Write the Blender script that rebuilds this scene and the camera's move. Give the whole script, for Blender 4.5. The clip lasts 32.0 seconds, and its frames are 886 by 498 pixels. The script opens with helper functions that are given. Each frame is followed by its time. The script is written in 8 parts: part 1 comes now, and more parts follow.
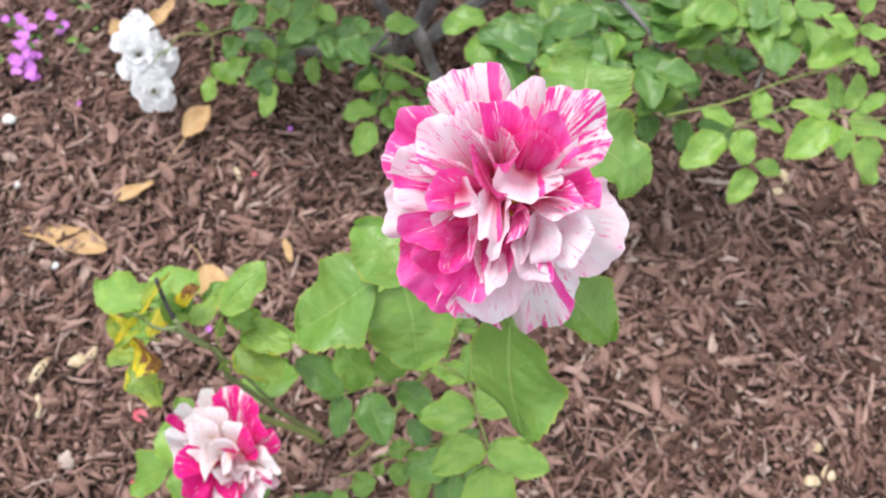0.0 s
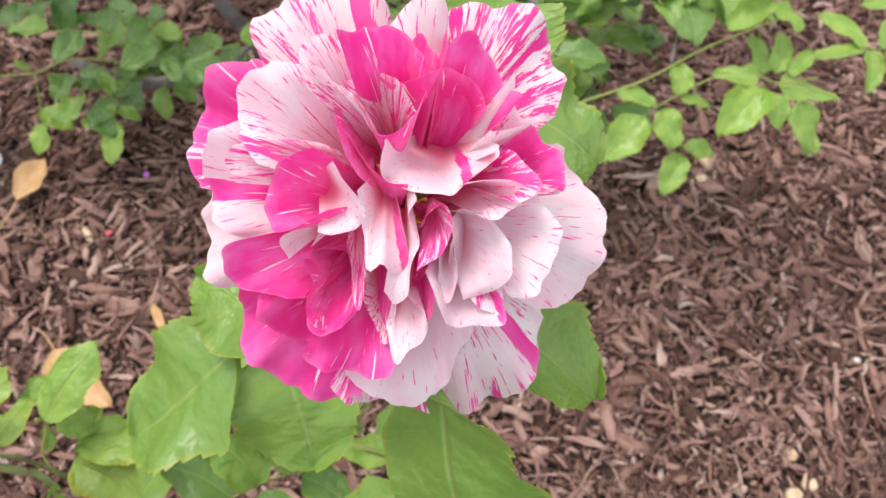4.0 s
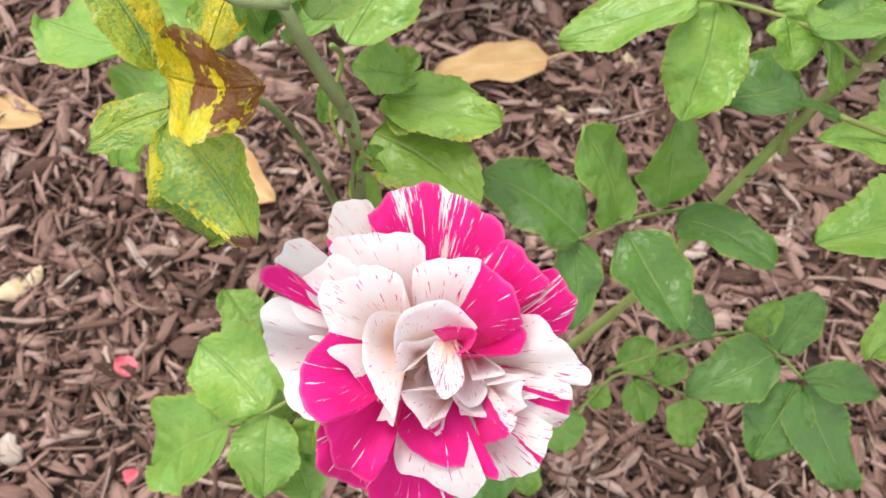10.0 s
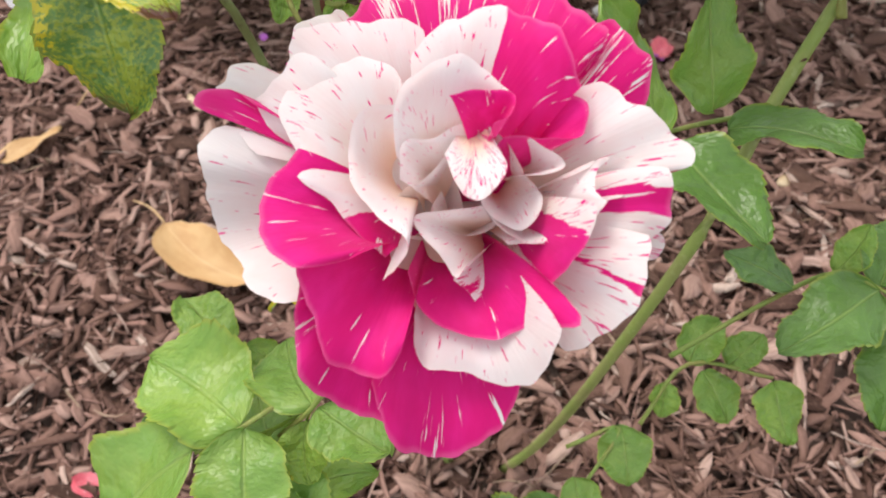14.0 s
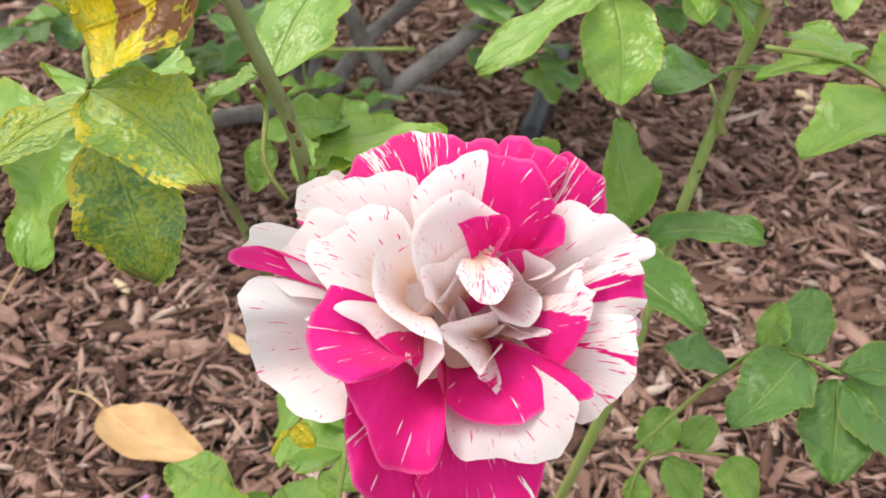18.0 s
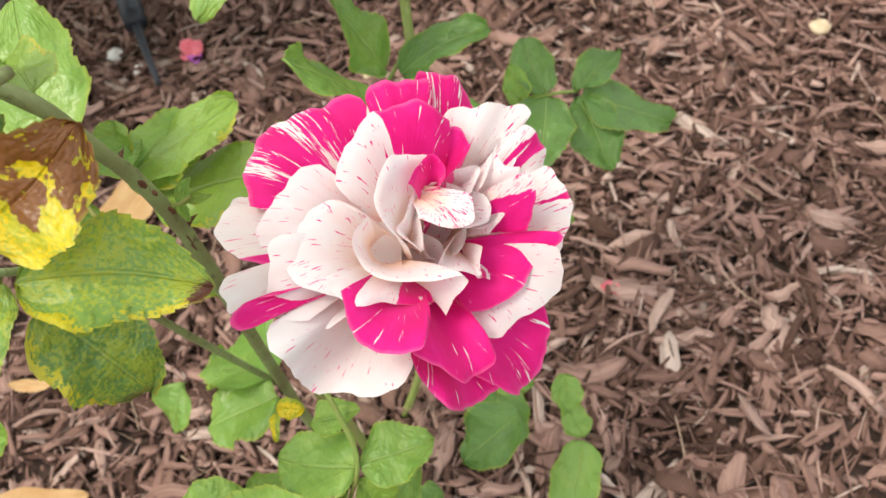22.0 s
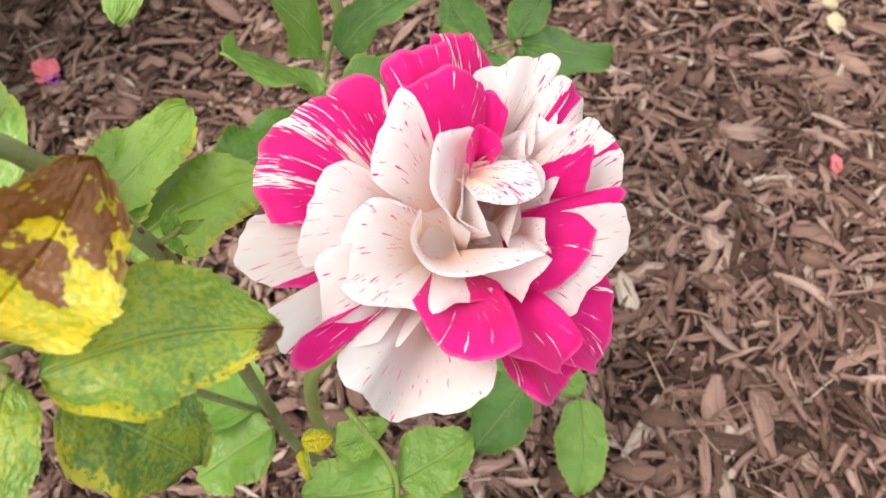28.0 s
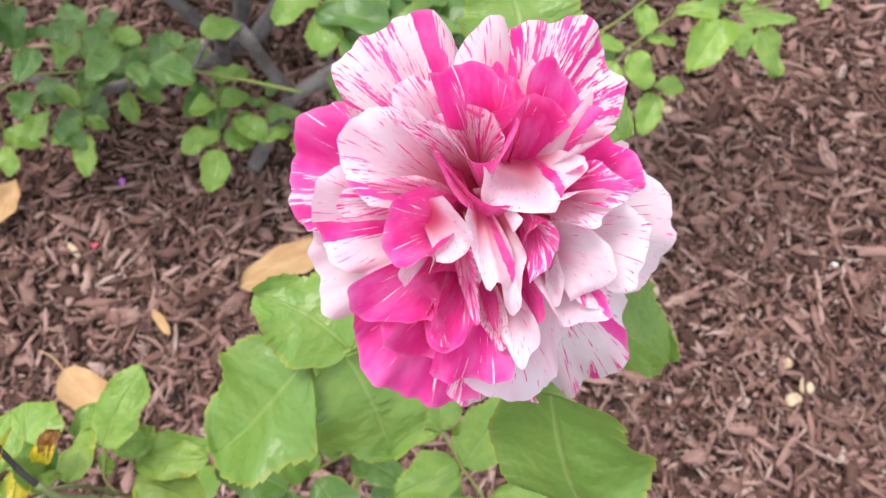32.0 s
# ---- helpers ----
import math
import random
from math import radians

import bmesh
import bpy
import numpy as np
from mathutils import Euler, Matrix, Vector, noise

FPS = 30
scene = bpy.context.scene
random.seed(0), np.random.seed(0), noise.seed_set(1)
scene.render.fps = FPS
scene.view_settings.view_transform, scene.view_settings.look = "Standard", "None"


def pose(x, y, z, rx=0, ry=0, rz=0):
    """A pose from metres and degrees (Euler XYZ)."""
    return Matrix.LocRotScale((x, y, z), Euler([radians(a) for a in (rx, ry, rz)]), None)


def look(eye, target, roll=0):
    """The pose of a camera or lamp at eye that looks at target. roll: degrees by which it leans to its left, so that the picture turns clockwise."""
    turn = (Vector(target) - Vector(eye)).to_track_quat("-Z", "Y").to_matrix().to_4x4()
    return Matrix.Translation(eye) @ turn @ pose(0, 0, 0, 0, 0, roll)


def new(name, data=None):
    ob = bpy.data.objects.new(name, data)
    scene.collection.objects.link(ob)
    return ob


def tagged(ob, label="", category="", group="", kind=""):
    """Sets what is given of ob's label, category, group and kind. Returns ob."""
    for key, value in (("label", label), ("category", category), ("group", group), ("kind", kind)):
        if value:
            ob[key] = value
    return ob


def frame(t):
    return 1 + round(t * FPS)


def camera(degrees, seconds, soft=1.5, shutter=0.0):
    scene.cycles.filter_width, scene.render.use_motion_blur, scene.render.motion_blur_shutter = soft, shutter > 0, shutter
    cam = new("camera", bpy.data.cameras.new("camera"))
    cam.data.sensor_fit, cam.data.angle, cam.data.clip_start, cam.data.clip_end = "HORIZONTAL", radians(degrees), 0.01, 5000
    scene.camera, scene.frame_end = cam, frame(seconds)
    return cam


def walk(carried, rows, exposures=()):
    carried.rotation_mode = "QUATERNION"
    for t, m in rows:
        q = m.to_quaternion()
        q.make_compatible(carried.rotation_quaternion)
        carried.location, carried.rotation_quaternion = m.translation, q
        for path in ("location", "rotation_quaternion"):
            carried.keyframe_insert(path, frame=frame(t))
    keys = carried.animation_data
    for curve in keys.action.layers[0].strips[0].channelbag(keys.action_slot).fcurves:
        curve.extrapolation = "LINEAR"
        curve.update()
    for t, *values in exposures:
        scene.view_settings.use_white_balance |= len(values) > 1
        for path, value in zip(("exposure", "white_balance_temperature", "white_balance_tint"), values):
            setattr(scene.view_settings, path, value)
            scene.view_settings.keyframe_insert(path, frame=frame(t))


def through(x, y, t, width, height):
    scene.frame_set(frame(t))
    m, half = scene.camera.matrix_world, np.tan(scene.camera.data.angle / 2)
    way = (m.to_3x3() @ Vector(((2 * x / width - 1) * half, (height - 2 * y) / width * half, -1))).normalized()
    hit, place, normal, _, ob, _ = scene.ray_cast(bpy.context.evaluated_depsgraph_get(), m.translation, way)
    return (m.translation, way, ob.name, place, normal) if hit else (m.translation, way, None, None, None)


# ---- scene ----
cam = camera(58.0, 32.0)
PATH = [
    (0, (0.1283, 0.1126, 0.9526), (0.1322, 1.0230, -0.8274), 2.80),
    (0.5, (0.1117, 0.1556, 0.9226), (0.1889, 1.0450, -0.8664), 5.50),
    (1, (0.1035, 0.1726, 0.9016), (0.2323, 1.0570, -0.8874), 7.10),
    (1.5, (0.1003, 0.1900, 0.8816), (0.2672, 1.0630, -0.9104), 7.90),
    (2, (0.1127, 0.1837, 0.8566), (0.2947, 1.0850, -0.9194), 7.10),
    (2.5, (0.1151, 0.1874, 0.8396), (0.3249, 1.1040, -0.9254), 7.40),
    (3, (0.1261, 0.1861, 0.8333), (0.3534, 1.1210, -0.9197), 7.50),
    (3.5, (0.1400, 0.1740, 0.8250), (0.3660, 1.1510, -0.9050), 6.70),
    (5.5, (0.1351, 0.1980, 0.8303), (0.4129, 1.1582, -0.9014), 8.13),
    (6, (0.1361, 0.1958, 0.8283), (0.4084, 1.1533, -0.9064), 8.24),
    (6.5, (0.1272, 0.1879, 0.8230), (0.3934, 1.1381, -0.9175), 8.61),
    (7, (0.0931, 0.1581, 0.8026), (0.3590, 1.0920, -0.9458), 10.30),
    (7.5, (0.0539, 0.1543, 0.7788), (0.3037, 1.0629, -0.9853), 10.28),
    (8, (0.0206, 0.1450, 0.7594), (0.2518, 1.0138, -1.0264), 10.49),
    (8.5, (-0.0155, 0.1346, 0.7218), (0.2035, 0.9942, -1.0704), 10.70),
    (9, (-0.0384, 0.1415, 0.6766), (0.1669, 0.9956, -1.1207), 10.16),
    (9.5, (-0.0407, 0.1555, 0.6235), (0.1447, 1.0024, -1.1793), 8.87),
    (10, (-0.0335, 0.1669, 0.5816), (0.1246, 1.0223, -1.2186), 7.16),
    (10.5, (-0.0381, 0.1719, 0.5499), (0.0970, 1.0419, -1.2470), 5.68),
    (11, (-0.0246, 0.1649, 0.5248), (0.0910, 1.0579, -1.2614), 4.30),
    (11.5, (-0.0252, 0.1637, 0.5117), (0.0826, 1.0844, -1.2609), 3.17),
    (12, (-0.0250, 0.1604, 0.4971), (0.0918, 1.1199, -1.2534), 2.44),
    (12.5, (-0.0347, 0.1594, 0.4895), (0.0975, 1.1670, -1.2334), 1.49),
    (13, (-0.0350, 0.1460, 0.4856), (0.1255, 1.2234, -1.1919), 0.97),
    (13.5, (-0.0380, 0.1354, 0.4797), (0.1623, 1.2699, -1.1544), 0.44),
    (14, (-0.0406, 0.1329, 0.4775), (0.1779, 1.3470, -1.0961), -0.17),
    (14.5, (-0.0472, 0.1280, 0.4708), (0.1812, 1.3945, -1.0598), -1.61),
    (16.5, (-0.0619, 0.1124, 0.4583), (0.3461, 1.5171, -0.9059), -1.39),
    (17, (-0.0590, 0.1132, 0.4636), (0.4074, 1.5352, -0.8632), -0.63),
    (17.5, (-0.0611, 0.1127, 0.4654), (0.4290, 1.5254, -0.8636), -0.63),
    (18, (-0.0685, 0.1151, 0.4925), (0.4486, 1.5311, -0.8231), -0.91),
    (18.5, (-0.0738, 0.1244, 0.5313), (0.4679, 1.4650, -0.8507), -1.90),
    (19, (-0.0820, 0.1235, 0.5387), (0.5270, 1.3713, -0.9011), -2.16),
    (19.5, (-0.0966, 0.1338, 0.5275), (0.6089, 1.2633, -0.9646), -1.52),
    (20, (-0.1070, 0.1364, 0.5301), (0.6807, 1.1420, -1.0091), -1.89),
    (20.5, (-0.1071, 0.1485, 0.5243), (0.7397, 1.0366, -1.0548), -2.92),
    (21, (-0.1126, 0.1589, 0.5248), (0.7688, 0.9430, -1.0898), -4.55),
    (21.5, (-0.1103, 0.1598, 0.5352), (0.7737, 0.8580, -1.1174), -6.79),
    (22, (-0.1150, 0.1632, 0.5403), (0.7669, 0.7862, -1.1431), -8.81),
    (22.5, (-0.1232, 0.1677, 0.5540), (0.7590, 0.7292, -1.1505), -10.04),
    (23, (-0.1357, 0.1697, 0.5630), (0.7565, 0.6777, -1.1533), -10.58),
    (23.5, (-0.1401, 0.1703, 0.5654), (0.7659, 0.6320, -1.1568), -10.43),
    (24, (-0.1439, 0.1770, 0.5721), (0.7762, 0.6010, -1.1526), -10.15),
    (24.5, (-0.1451, 0.1825, 0.5670), (0.7896, 0.5754, -1.1561), -9.60),
    (25, (-0.1421, 0.1908, 0.5586), (0.8089, 0.5620, -1.1611), -9.38),
    (25.5, (-0.1312, 0.1982, 0.5439), (0.8347, 0.5495, -1.1721), -9.07),
    (27.5, (-0.1133, 0.2129, 0.5170), (0.8454, 0.5222, -1.2108), -7.75),
    (28, (-0.1160, 0.2112, 0.5225), (0.8212, 0.5354, -1.2146), -6.10),
    (28.5, (-0.1253, 0.2004, 0.5904), (0.7626, 0.5599, -1.1647), -3.50),
    (29, (-0.1302, 0.1635, 0.6770), (0.6832, 0.5879, -1.1002), -0.85),
    (29.5, (-0.1118, 0.1562, 0.7476), (0.6118, 0.6554, -1.0495), 1.76),
    (30, (-0.0862, 0.1606, 0.8186), (0.5418, 0.7316, -0.9922), 3.52),
    (30.5, (-0.0371, 0.1698, 0.8516), (0.4943, 0.8224, -0.9631), 4.23),
    (31, (0.0213, 0.1912, 0.8518), (0.4748, 0.9072, -0.9593), 5.43),
    (31.5, (0.0620, 0.1970, 0.8410), (0.4520, 0.9680, -0.9630), 6.30),
    (32, (0.1020, 0.1930, 0.8470), (0.4230, 1.0370, -0.9370), 5.20),
]
# seconds, stops, kelvin, tint: the film's own exposure and white balance drift
EXPOSURES = [(0, 0.66, 6200, 9), (2.5, 0.62, 6600, 15), (6, 0.56, 6550, 14), (7, 0.70, 6500, 13), (8, 0.84, 6600, 7), (9, 0.84, 6150, 5), (10, 0.72, 6450, 7), (11, 0.59, 6600, 9), (12.5, 0.54, 6650, 11), (17, 0.62, 6700, 11), (18.5, 0.70, 6700, 6), (20, 0.60, 6900, 7), (21, 0.62, 6900, 7), (25, 0.72, 6850, 6), (28.5, 0.68, 6800, 6), (29, 0.74, 6850, 7), (30, 0.87, 6050, 7), (31, 0.83, 6200, 16), (32, 0.64, 6350, 16)]
walk(cam, [(t, look(eye, target, roll)) for t, eye, target, roll in PATH], EXPOSURES)

cam.data.dof.use_dof, cam.data.dof.focus_distance, cam.data.dof.aperture_fstop = True, 0.21, 26.0

# ---- light: bright overcast sky ----
SUN_HIGH, SUN_TURN = 62.0, 318.0
world = bpy.data.worlds.new("overcast_sky")
scene.world = world
world.use_nodes = True
wn = world.node_tree
sky = wn.nodes.new("ShaderNodeTexSky")
sky.sky_type, sky.sun_disc = "NISHITA", False
sky.sun_elevation, sky.sun_rotation = radians(SUN_HIGH), radians(SUN_TURN)
sky.air_density, sky.dust_density, sky.ozone_density = 1.0, 4.0, 1.0
veil = wn.nodes.new("ShaderNodeMix")
veil.data_type, veil.blend_type = "RGBA", "MIX"
veil.inputs[0].default_value = 0.55
veil.inputs[7].default_value = (9.0, 9.0, 9.2, 1)
wn.links.new(sky.outputs[0], veil.inputs[6])
wn.links.new(veil.outputs[2], wn.nodes["Background"].inputs[0])
wn.nodes["Background"].inputs[1].default_value = 0.13
sun = new("sun", bpy.data.lights.new("sun", "SUN"))
sun.data.energy, sun.data.angle, sun.data.color = 1.25, radians(22), (1.0, 0.97, 0.92)
sun.matrix_world = pose(0, 0, 5, 90 - SUN_HIGH, 0, 180 - SUN_TURN)


# ---- materials ----
class Nodes:
    """A small helper round one node tree."""

    def __init__(self, name):
        self.mat = bpy.data.materials.new(name)
        self.mat.use_nodes = True
        self.tree = self.mat.node_tree
        self.bsdf = self.tree.nodes["Principled BSDF"]
        self.out = self.tree.nodes["Material Output"]

    def add(self, kind, **values):
        n = self.tree.nodes.new(kind)
        for k, v in values.items():
            n.inputs[k].default_value = v
        return n

    def link(self, a, b):
        self.tree.links.new(a, b)

    def math(self, op, a, b=None, c=None):
        n = self.tree.nodes.new("ShaderNodeMath")
        n.operation = op
        for i, v in enumerate((a, b, c)):
            if v is None:
                continue
            if isinstance(v, (int, float)):
                n.inputs[i].default_value = v
            else:
                self.link(v, n.inputs[i])
        return n.outputs[0]

    def mix(self, fac, a, b, blend="MIX"):
        n = self.tree.nodes.new("ShaderNodeMix")
        n.data_type, n.blend_type = "RGBA", blend
        for i, v in ((0, fac), (6, a), (7, b)):
            if isinstance(v, (int, float)):
                n.inputs[i].default_value = v
            elif isinstance(v, tuple):
                n.inputs[i].default_value = (*v, 1)
            else:
                self.link(v, n.inputs[i])
        return n.outputs[2]

    def noise(self, vec, scale, detail=3.0, rough=0.55):
        n = self.add("ShaderNodeTexNoise", Scale=scale, Detail=detail, Roughness=rough)
        if vec is not None:
            self.link(vec, n.inputs["Vector"])
        return n.outputs["Fac"]

    def step(self, v, low, high):
        n = self.tree.nodes.new("ShaderNodeMapRange")
        n.interpolation_type = "SMOOTHSTEP"
        self.link(v, n.inputs[0])
        n.inputs[1].default_value, n.inputs[2].default_value = low, high
        return n.outputs[0]

    def combine(self, x, y, z):
        n = self.tree.nodes.new("ShaderNodeCombineXYZ")
        for i, v in enumerate((x, y, z)):
            if isinstance(v, (int, float)):
                n.inputs[i].default_value = v
            else:
                self.link(v, n.inputs[i])
        return n.outputs[0]

    def place(self):
        return self.tree.nodes.new("ShaderNodeNewGeometry").outputs["Position"]

    def uv(self):
        n = self.tree.nodes.new("ShaderNodeUVMap")
        s = self.tree.nodes.new("ShaderNodeSeparateXYZ")
        self.link(n.outputs[0], s.inputs[0])
        return s.outputs[0], s.outputs[1]

    def tint(self):
        n = self.tree.nodes.new("ShaderNodeObjectInfo")
        s = self.tree.nodes.new("ShaderNodeSeparateColor")
        self.link(n.outputs["Color"], s.inputs[0])
        return s.outputs[0], s.outputs[1], s.outputs[2], n.outputs["Random"], n.outputs["Alpha"]

    def bump(self, height, strength, distance):
        n = self.add("ShaderNodeBump", Strength=strength, Distance=distance)
        self.link(height, n.inputs["Height"])
        self.link(n.outputs[0], self.bsdf.inputs["Normal"])
        return n.outputs[0]

    def finish(self, colour, rough=0.6, through=0.0, through_colour=None, spec=0.4):
        if isinstance(colour, tuple):
            self.bsdf.inputs["Base Color"].default_value = (*colour, 1)
        else:
            self.link(colour, self.bsdf.inputs["Base Color"])
        if rough is not None:
            self.bsdf.inputs["Roughness"].default_value = rough
        self.bsdf.inputs["Specular IOR Level"].default_value = spec
        if through:
            t = self.add("ShaderNodeBsdfTranslucent")
            self.link(through_colour or colour, t.inputs[0])
            m = self.tree.nodes.new("ShaderNodeMixShader")
            m.inputs[0].default_value = through
            self.link(self.bsdf.outputs[0], m.inputs[1])
            self.link(t.outputs[0], m.inputs[2])
            self.link(m.outputs[0], self.out.inputs[0])
        return self.mat


def petal_material(name, deep, soft, white, blush, heart, thin=0.38, deep_to=0.55, through=0.28):
    """Petals striped from heart to rim. Object colour: share of pink, place of a pink band, chance, width of the band."""
    n = Nodes(name)
    u, v = n.uv()
    share, band, chance, _, width = n.tint()
    seed = n.math("MULTIPLY", chance, 53.0)
    reach = n.math("ADD", v, 0.35)
    fan = n.math("MULTIPLY", n.math("DIVIDE", u, reach), 1.1)
    broad = n.noise(n.combine(n.math("MULTIPLY", fan, 1.5), n.math("MULTIPLY", v, 0.55), seed), 2.2, 2.0)
    fine = n.noise(n.combine(n.math("MULTIPLY", fan, 11.5), n.math("MULTIPLY", v, 2.0), n.math("ADD", seed, 7.0)), 1.3, 4.0, 0.65)
    rays = n.math("ADD", n.math("MULTIPLY", broad, 1 - thin), n.math("MULTIPLY", fine, thin))
    off = n.math("ABSOLUTE", n.math("SUBTRACT", u, n.math("MULTIPLY_ADD", band, 2.0, -1.0)))
    lean = n.math("MINIMUM", n.math("MULTIPLY", n.math("MAXIMUM", n.math("SUBTRACT", width, off), 0.0), 2.6), 0.5)
    level = n.math("ADD", n.math("ADD", rays, lean), n.math("MULTIPLY", n.math("SUBTRACT", share, 0.5), 0.46))
    pink = n.step(level, 0.495, 0.525)
    fleck = n.noise(n.combine(n.math("MULTIPLY", fan, 30.0), n.math("MULTIPLY", v, 4.5), seed), 1.25, 2.5)
    flecks = n.step(n.math("ADD", fleck, n.math("MULTIPLY", share, 0.22)), 0.675, 0.705)
    pink = n.math("MAXIMUM", pink, n.math("MULTIPLY", flecks, n.step(v, 0.3, 0.6)))
    slip = n.noise(n.combine(n.math("MULTIPLY", fan, 16.0), n.math("MULTIPLY", v, 1.6), n.math("ADD", seed, 3.0)), 1.2, 3.0)
    pink = n.math("MULTIPLY", pink, n.math("SUBTRACT", 1.0, n.math("MULTIPLY", n.step(slip, 0.645, 0.69), n.step(v, 0.35, 0.7))))
    shade = n.noise(n.combine(u, v, seed), 2.6, 3.0)
    rosy = n.mix(n.step(shade, 0.35, 0.7), deep, soft)
    pale = n.mix(n.step(shade, 0.3, 0.75), white, blush)
    # petal base's own tint, strengthened to paint in light bounced between petals
    pale = n.mix(n.math("SUBTRACT", 1.0, n.step(v, 0.05, deep_to)), pale, heart)
    colour = n.mix(pink, pale, rosy)
    margin = n.math("MULTIPLY", n.step(n.math("MULTIPLY_ADD", shade, 0.06, v), 0.985, 1.03), 0.18)
    colour = n.mix(margin, colour, n.mix(pink, white, (0.90, 0.42, 0.62)))
    veins = n.noise(n.combine(n.math("MULTIPLY", fan, 20.0), v, seed), 1.6, 2.0)
    n.bump(n.math("ADD", veins, n.math("MULTIPLY", shade, 1.5)), 0.16, 0.0010)
    n.bsdf.inputs["Sheen Weight"].default_value = 0.15
    return n.finish(colour, 0.62, through, spec=0.25)


tall_petal_mat = petal_material("petal_rose_pink", (0.86, 0.032, 0.31), (0.88, 0.15, 0.47), (0.86, 0.78, 0.80), (0.86, 0.58, 0.66), (0.87, 0.19, 0.33), 0.72, 0.62, 0.25)
low_petal_mat = petal_material("petal_crimson_pink", (0.72, 0.002, 0.19), (0.80, 0.010, 0.255), (0.84, 0.795, 0.785), (0.84, 0.71, 0.69), (0.92, 0.66, 0.50), 0.55, 0.72, 0.26)
white_petal_mat = petal_material("petal_white", (0.9, 0.85, 0.85), (0.9, 0.87, 0.87), (0.95, 0.94, 0.94), (0.93, 0.92, 0.91), (0.92, 0.90, 0.80), 0.38, 0.3, 0.35)


def leaf_material(name):
    """Rose leaves. Object colour: yellowing, paleness, blight."""
    n = Nodes(name)
    u, v = n.uv()
    yellowing, paleness, blight, chance, _ = n.tint()
    seed = n.math("MULTIPLY", chance, 41.0)
    side = n.math("ABSOLUTE", u)
    rib = n.math("SUBTRACT", 1.0, n.step(side, 0.0, 0.07))
    comb = n.math("SINE", n.math("MULTIPLY", n.math("SUBTRACT", n.math("ADD", v, n.math("MULTIPLY", n.math("SIGN", u), 0.025)), n.math("MULTIPLY", side, 0.24)), 44.0))
    veins = n.step(comb, 0.86, 1.0)
    cells = n.noise(n.combine(u, n.math("MULTIPLY", v, 3.2), seed), 11.0, 4.0)
    broad = n.noise(n.combine(u, n.math("MULTIPLY", v, 2.6), seed), 1.5, 3.0)
    green = n.mix(paleness, (0.066, 0.168, 0.046), (0.310, 0.485, 0.080))
    green = n.mix(n.math("MULTIPLY", n.step(broad, 0.38, 0.62), 0.75), green, n.mix(paleness, (0.115, 0.25, 0.052), (0.205, 0.395, 0.060)))
    green = n.mix(n.math("MULTIPLY", n.step(cells, 0.42, 0.72), 0.16), green, (0.14, 0.30, 0.05))
    green = n.mix(n.math("MULTIPLY", n.math("MAXIMUM", n.math("MULTIPLY", veins, 0.10), rib), 0.42), green, (0.40, 0.55, 0.16))
    gold = n.step(n.math("ADD", n.math("ADD", n.math("MULTIPLY", cells, 0.5), n.math("MULTIPLY", broad, 0.6)), n.math("ADD", n.math("MULTIPLY", n.math("SUBTRACT", yellowing, 0.5), 1.1), n.math("MULTIPLY", u, 0.42))), 0.50, 0.56)
    gold = n.math("MULTIPLY", gold, n.step(yellowing, 0.02, 0.2))
    colour = n.mix(gold, green, (0.80, 0.58, 0.012))
    speck = n.noise(n.combine(u, n.math("MULTIPLY", v, 3.2), seed), 11.0, 5.0, 0.62)
    speck = n.math("MULTIPLY", n.step(n.math("ADD", speck, n.math("MULTIPLY", broad, 0.6)), 0.70, 0.88), n.step(yellowing, 0.04, 0.22))
    colour = n.mix(n.math("MULTIPLY", speck, 0.85), colour, (0.44, 0.47, 0.03))
    scorch = n.math("MULTIPLY", n.step(n.math("ADD", n.math("ADD", v, n.math("MULTIPLY", cells, 0.22)), n.math("MULTIPLY", u, 0.08)), 1.02, 1.06), n.math("MULTIPLY", n.step(yellowing, 0.12, 0.16), n.math("SUBTRACT", 1.0, n.step(yellowing, 0.2, 0.3))))
    colour = n.mix(scorch, colour, (0.12, 0.045, 0.03))
    brown = n.step(n.math("ADD", n.math("ADD", n.math("MULTIPLY", broad, 1.1), n.math("MULTIPLY", v, 0.6)), n.math("MULTIPLY", u, -0.12)), 0.82, 0.85)
    spots = n.step(n.noise(n.combine(u, n.math("MULTIPLY", v, 2.8), seed), 4.5, 2.0), 0.62, 0.66)
    brown = n.math("MULTIPLY", n.math("MULTIPLY", brown, blight), n.math("SUBTRACT", 1.0, n.math("MULTIPLY", spots, 0.8)))
    colour = n.mix(brown, colour, n.mix(cells, (0.15, 0.05, 0.016), (0.32, 0.13, 0.03)))
    edge = n.math("MULTIPLY", n.step(n.math("ADD", side, n.math("MULTIPLY", broad, 0.16)), 0.98, 1.08), 0.4)
    colour = n.mix(edge, colour, (0.46, 0.44, 0.05))
    relief = n.math("ADD", n.math("MULTIPLY", rib, -0.3), n.math("MULTIPLY", comb, -0.014))
    relief = n.math("ADD", relief, n.math("ADD", n.math("MULTIPLY", broad, 1.8), n.math("MULTIPLY", cells, 0.12)))
    n.bump(relief, 0.75, 0.0025)
    n.link(n.math("ADD", 0.20, n.math("MULTIPLY", cells, 0.26)), n.bsdf.inputs["Roughness"])
    return n.finish(colour, None, 0.24, spec=0.55)


leaf_mat = leaf_material("rose_leaf")


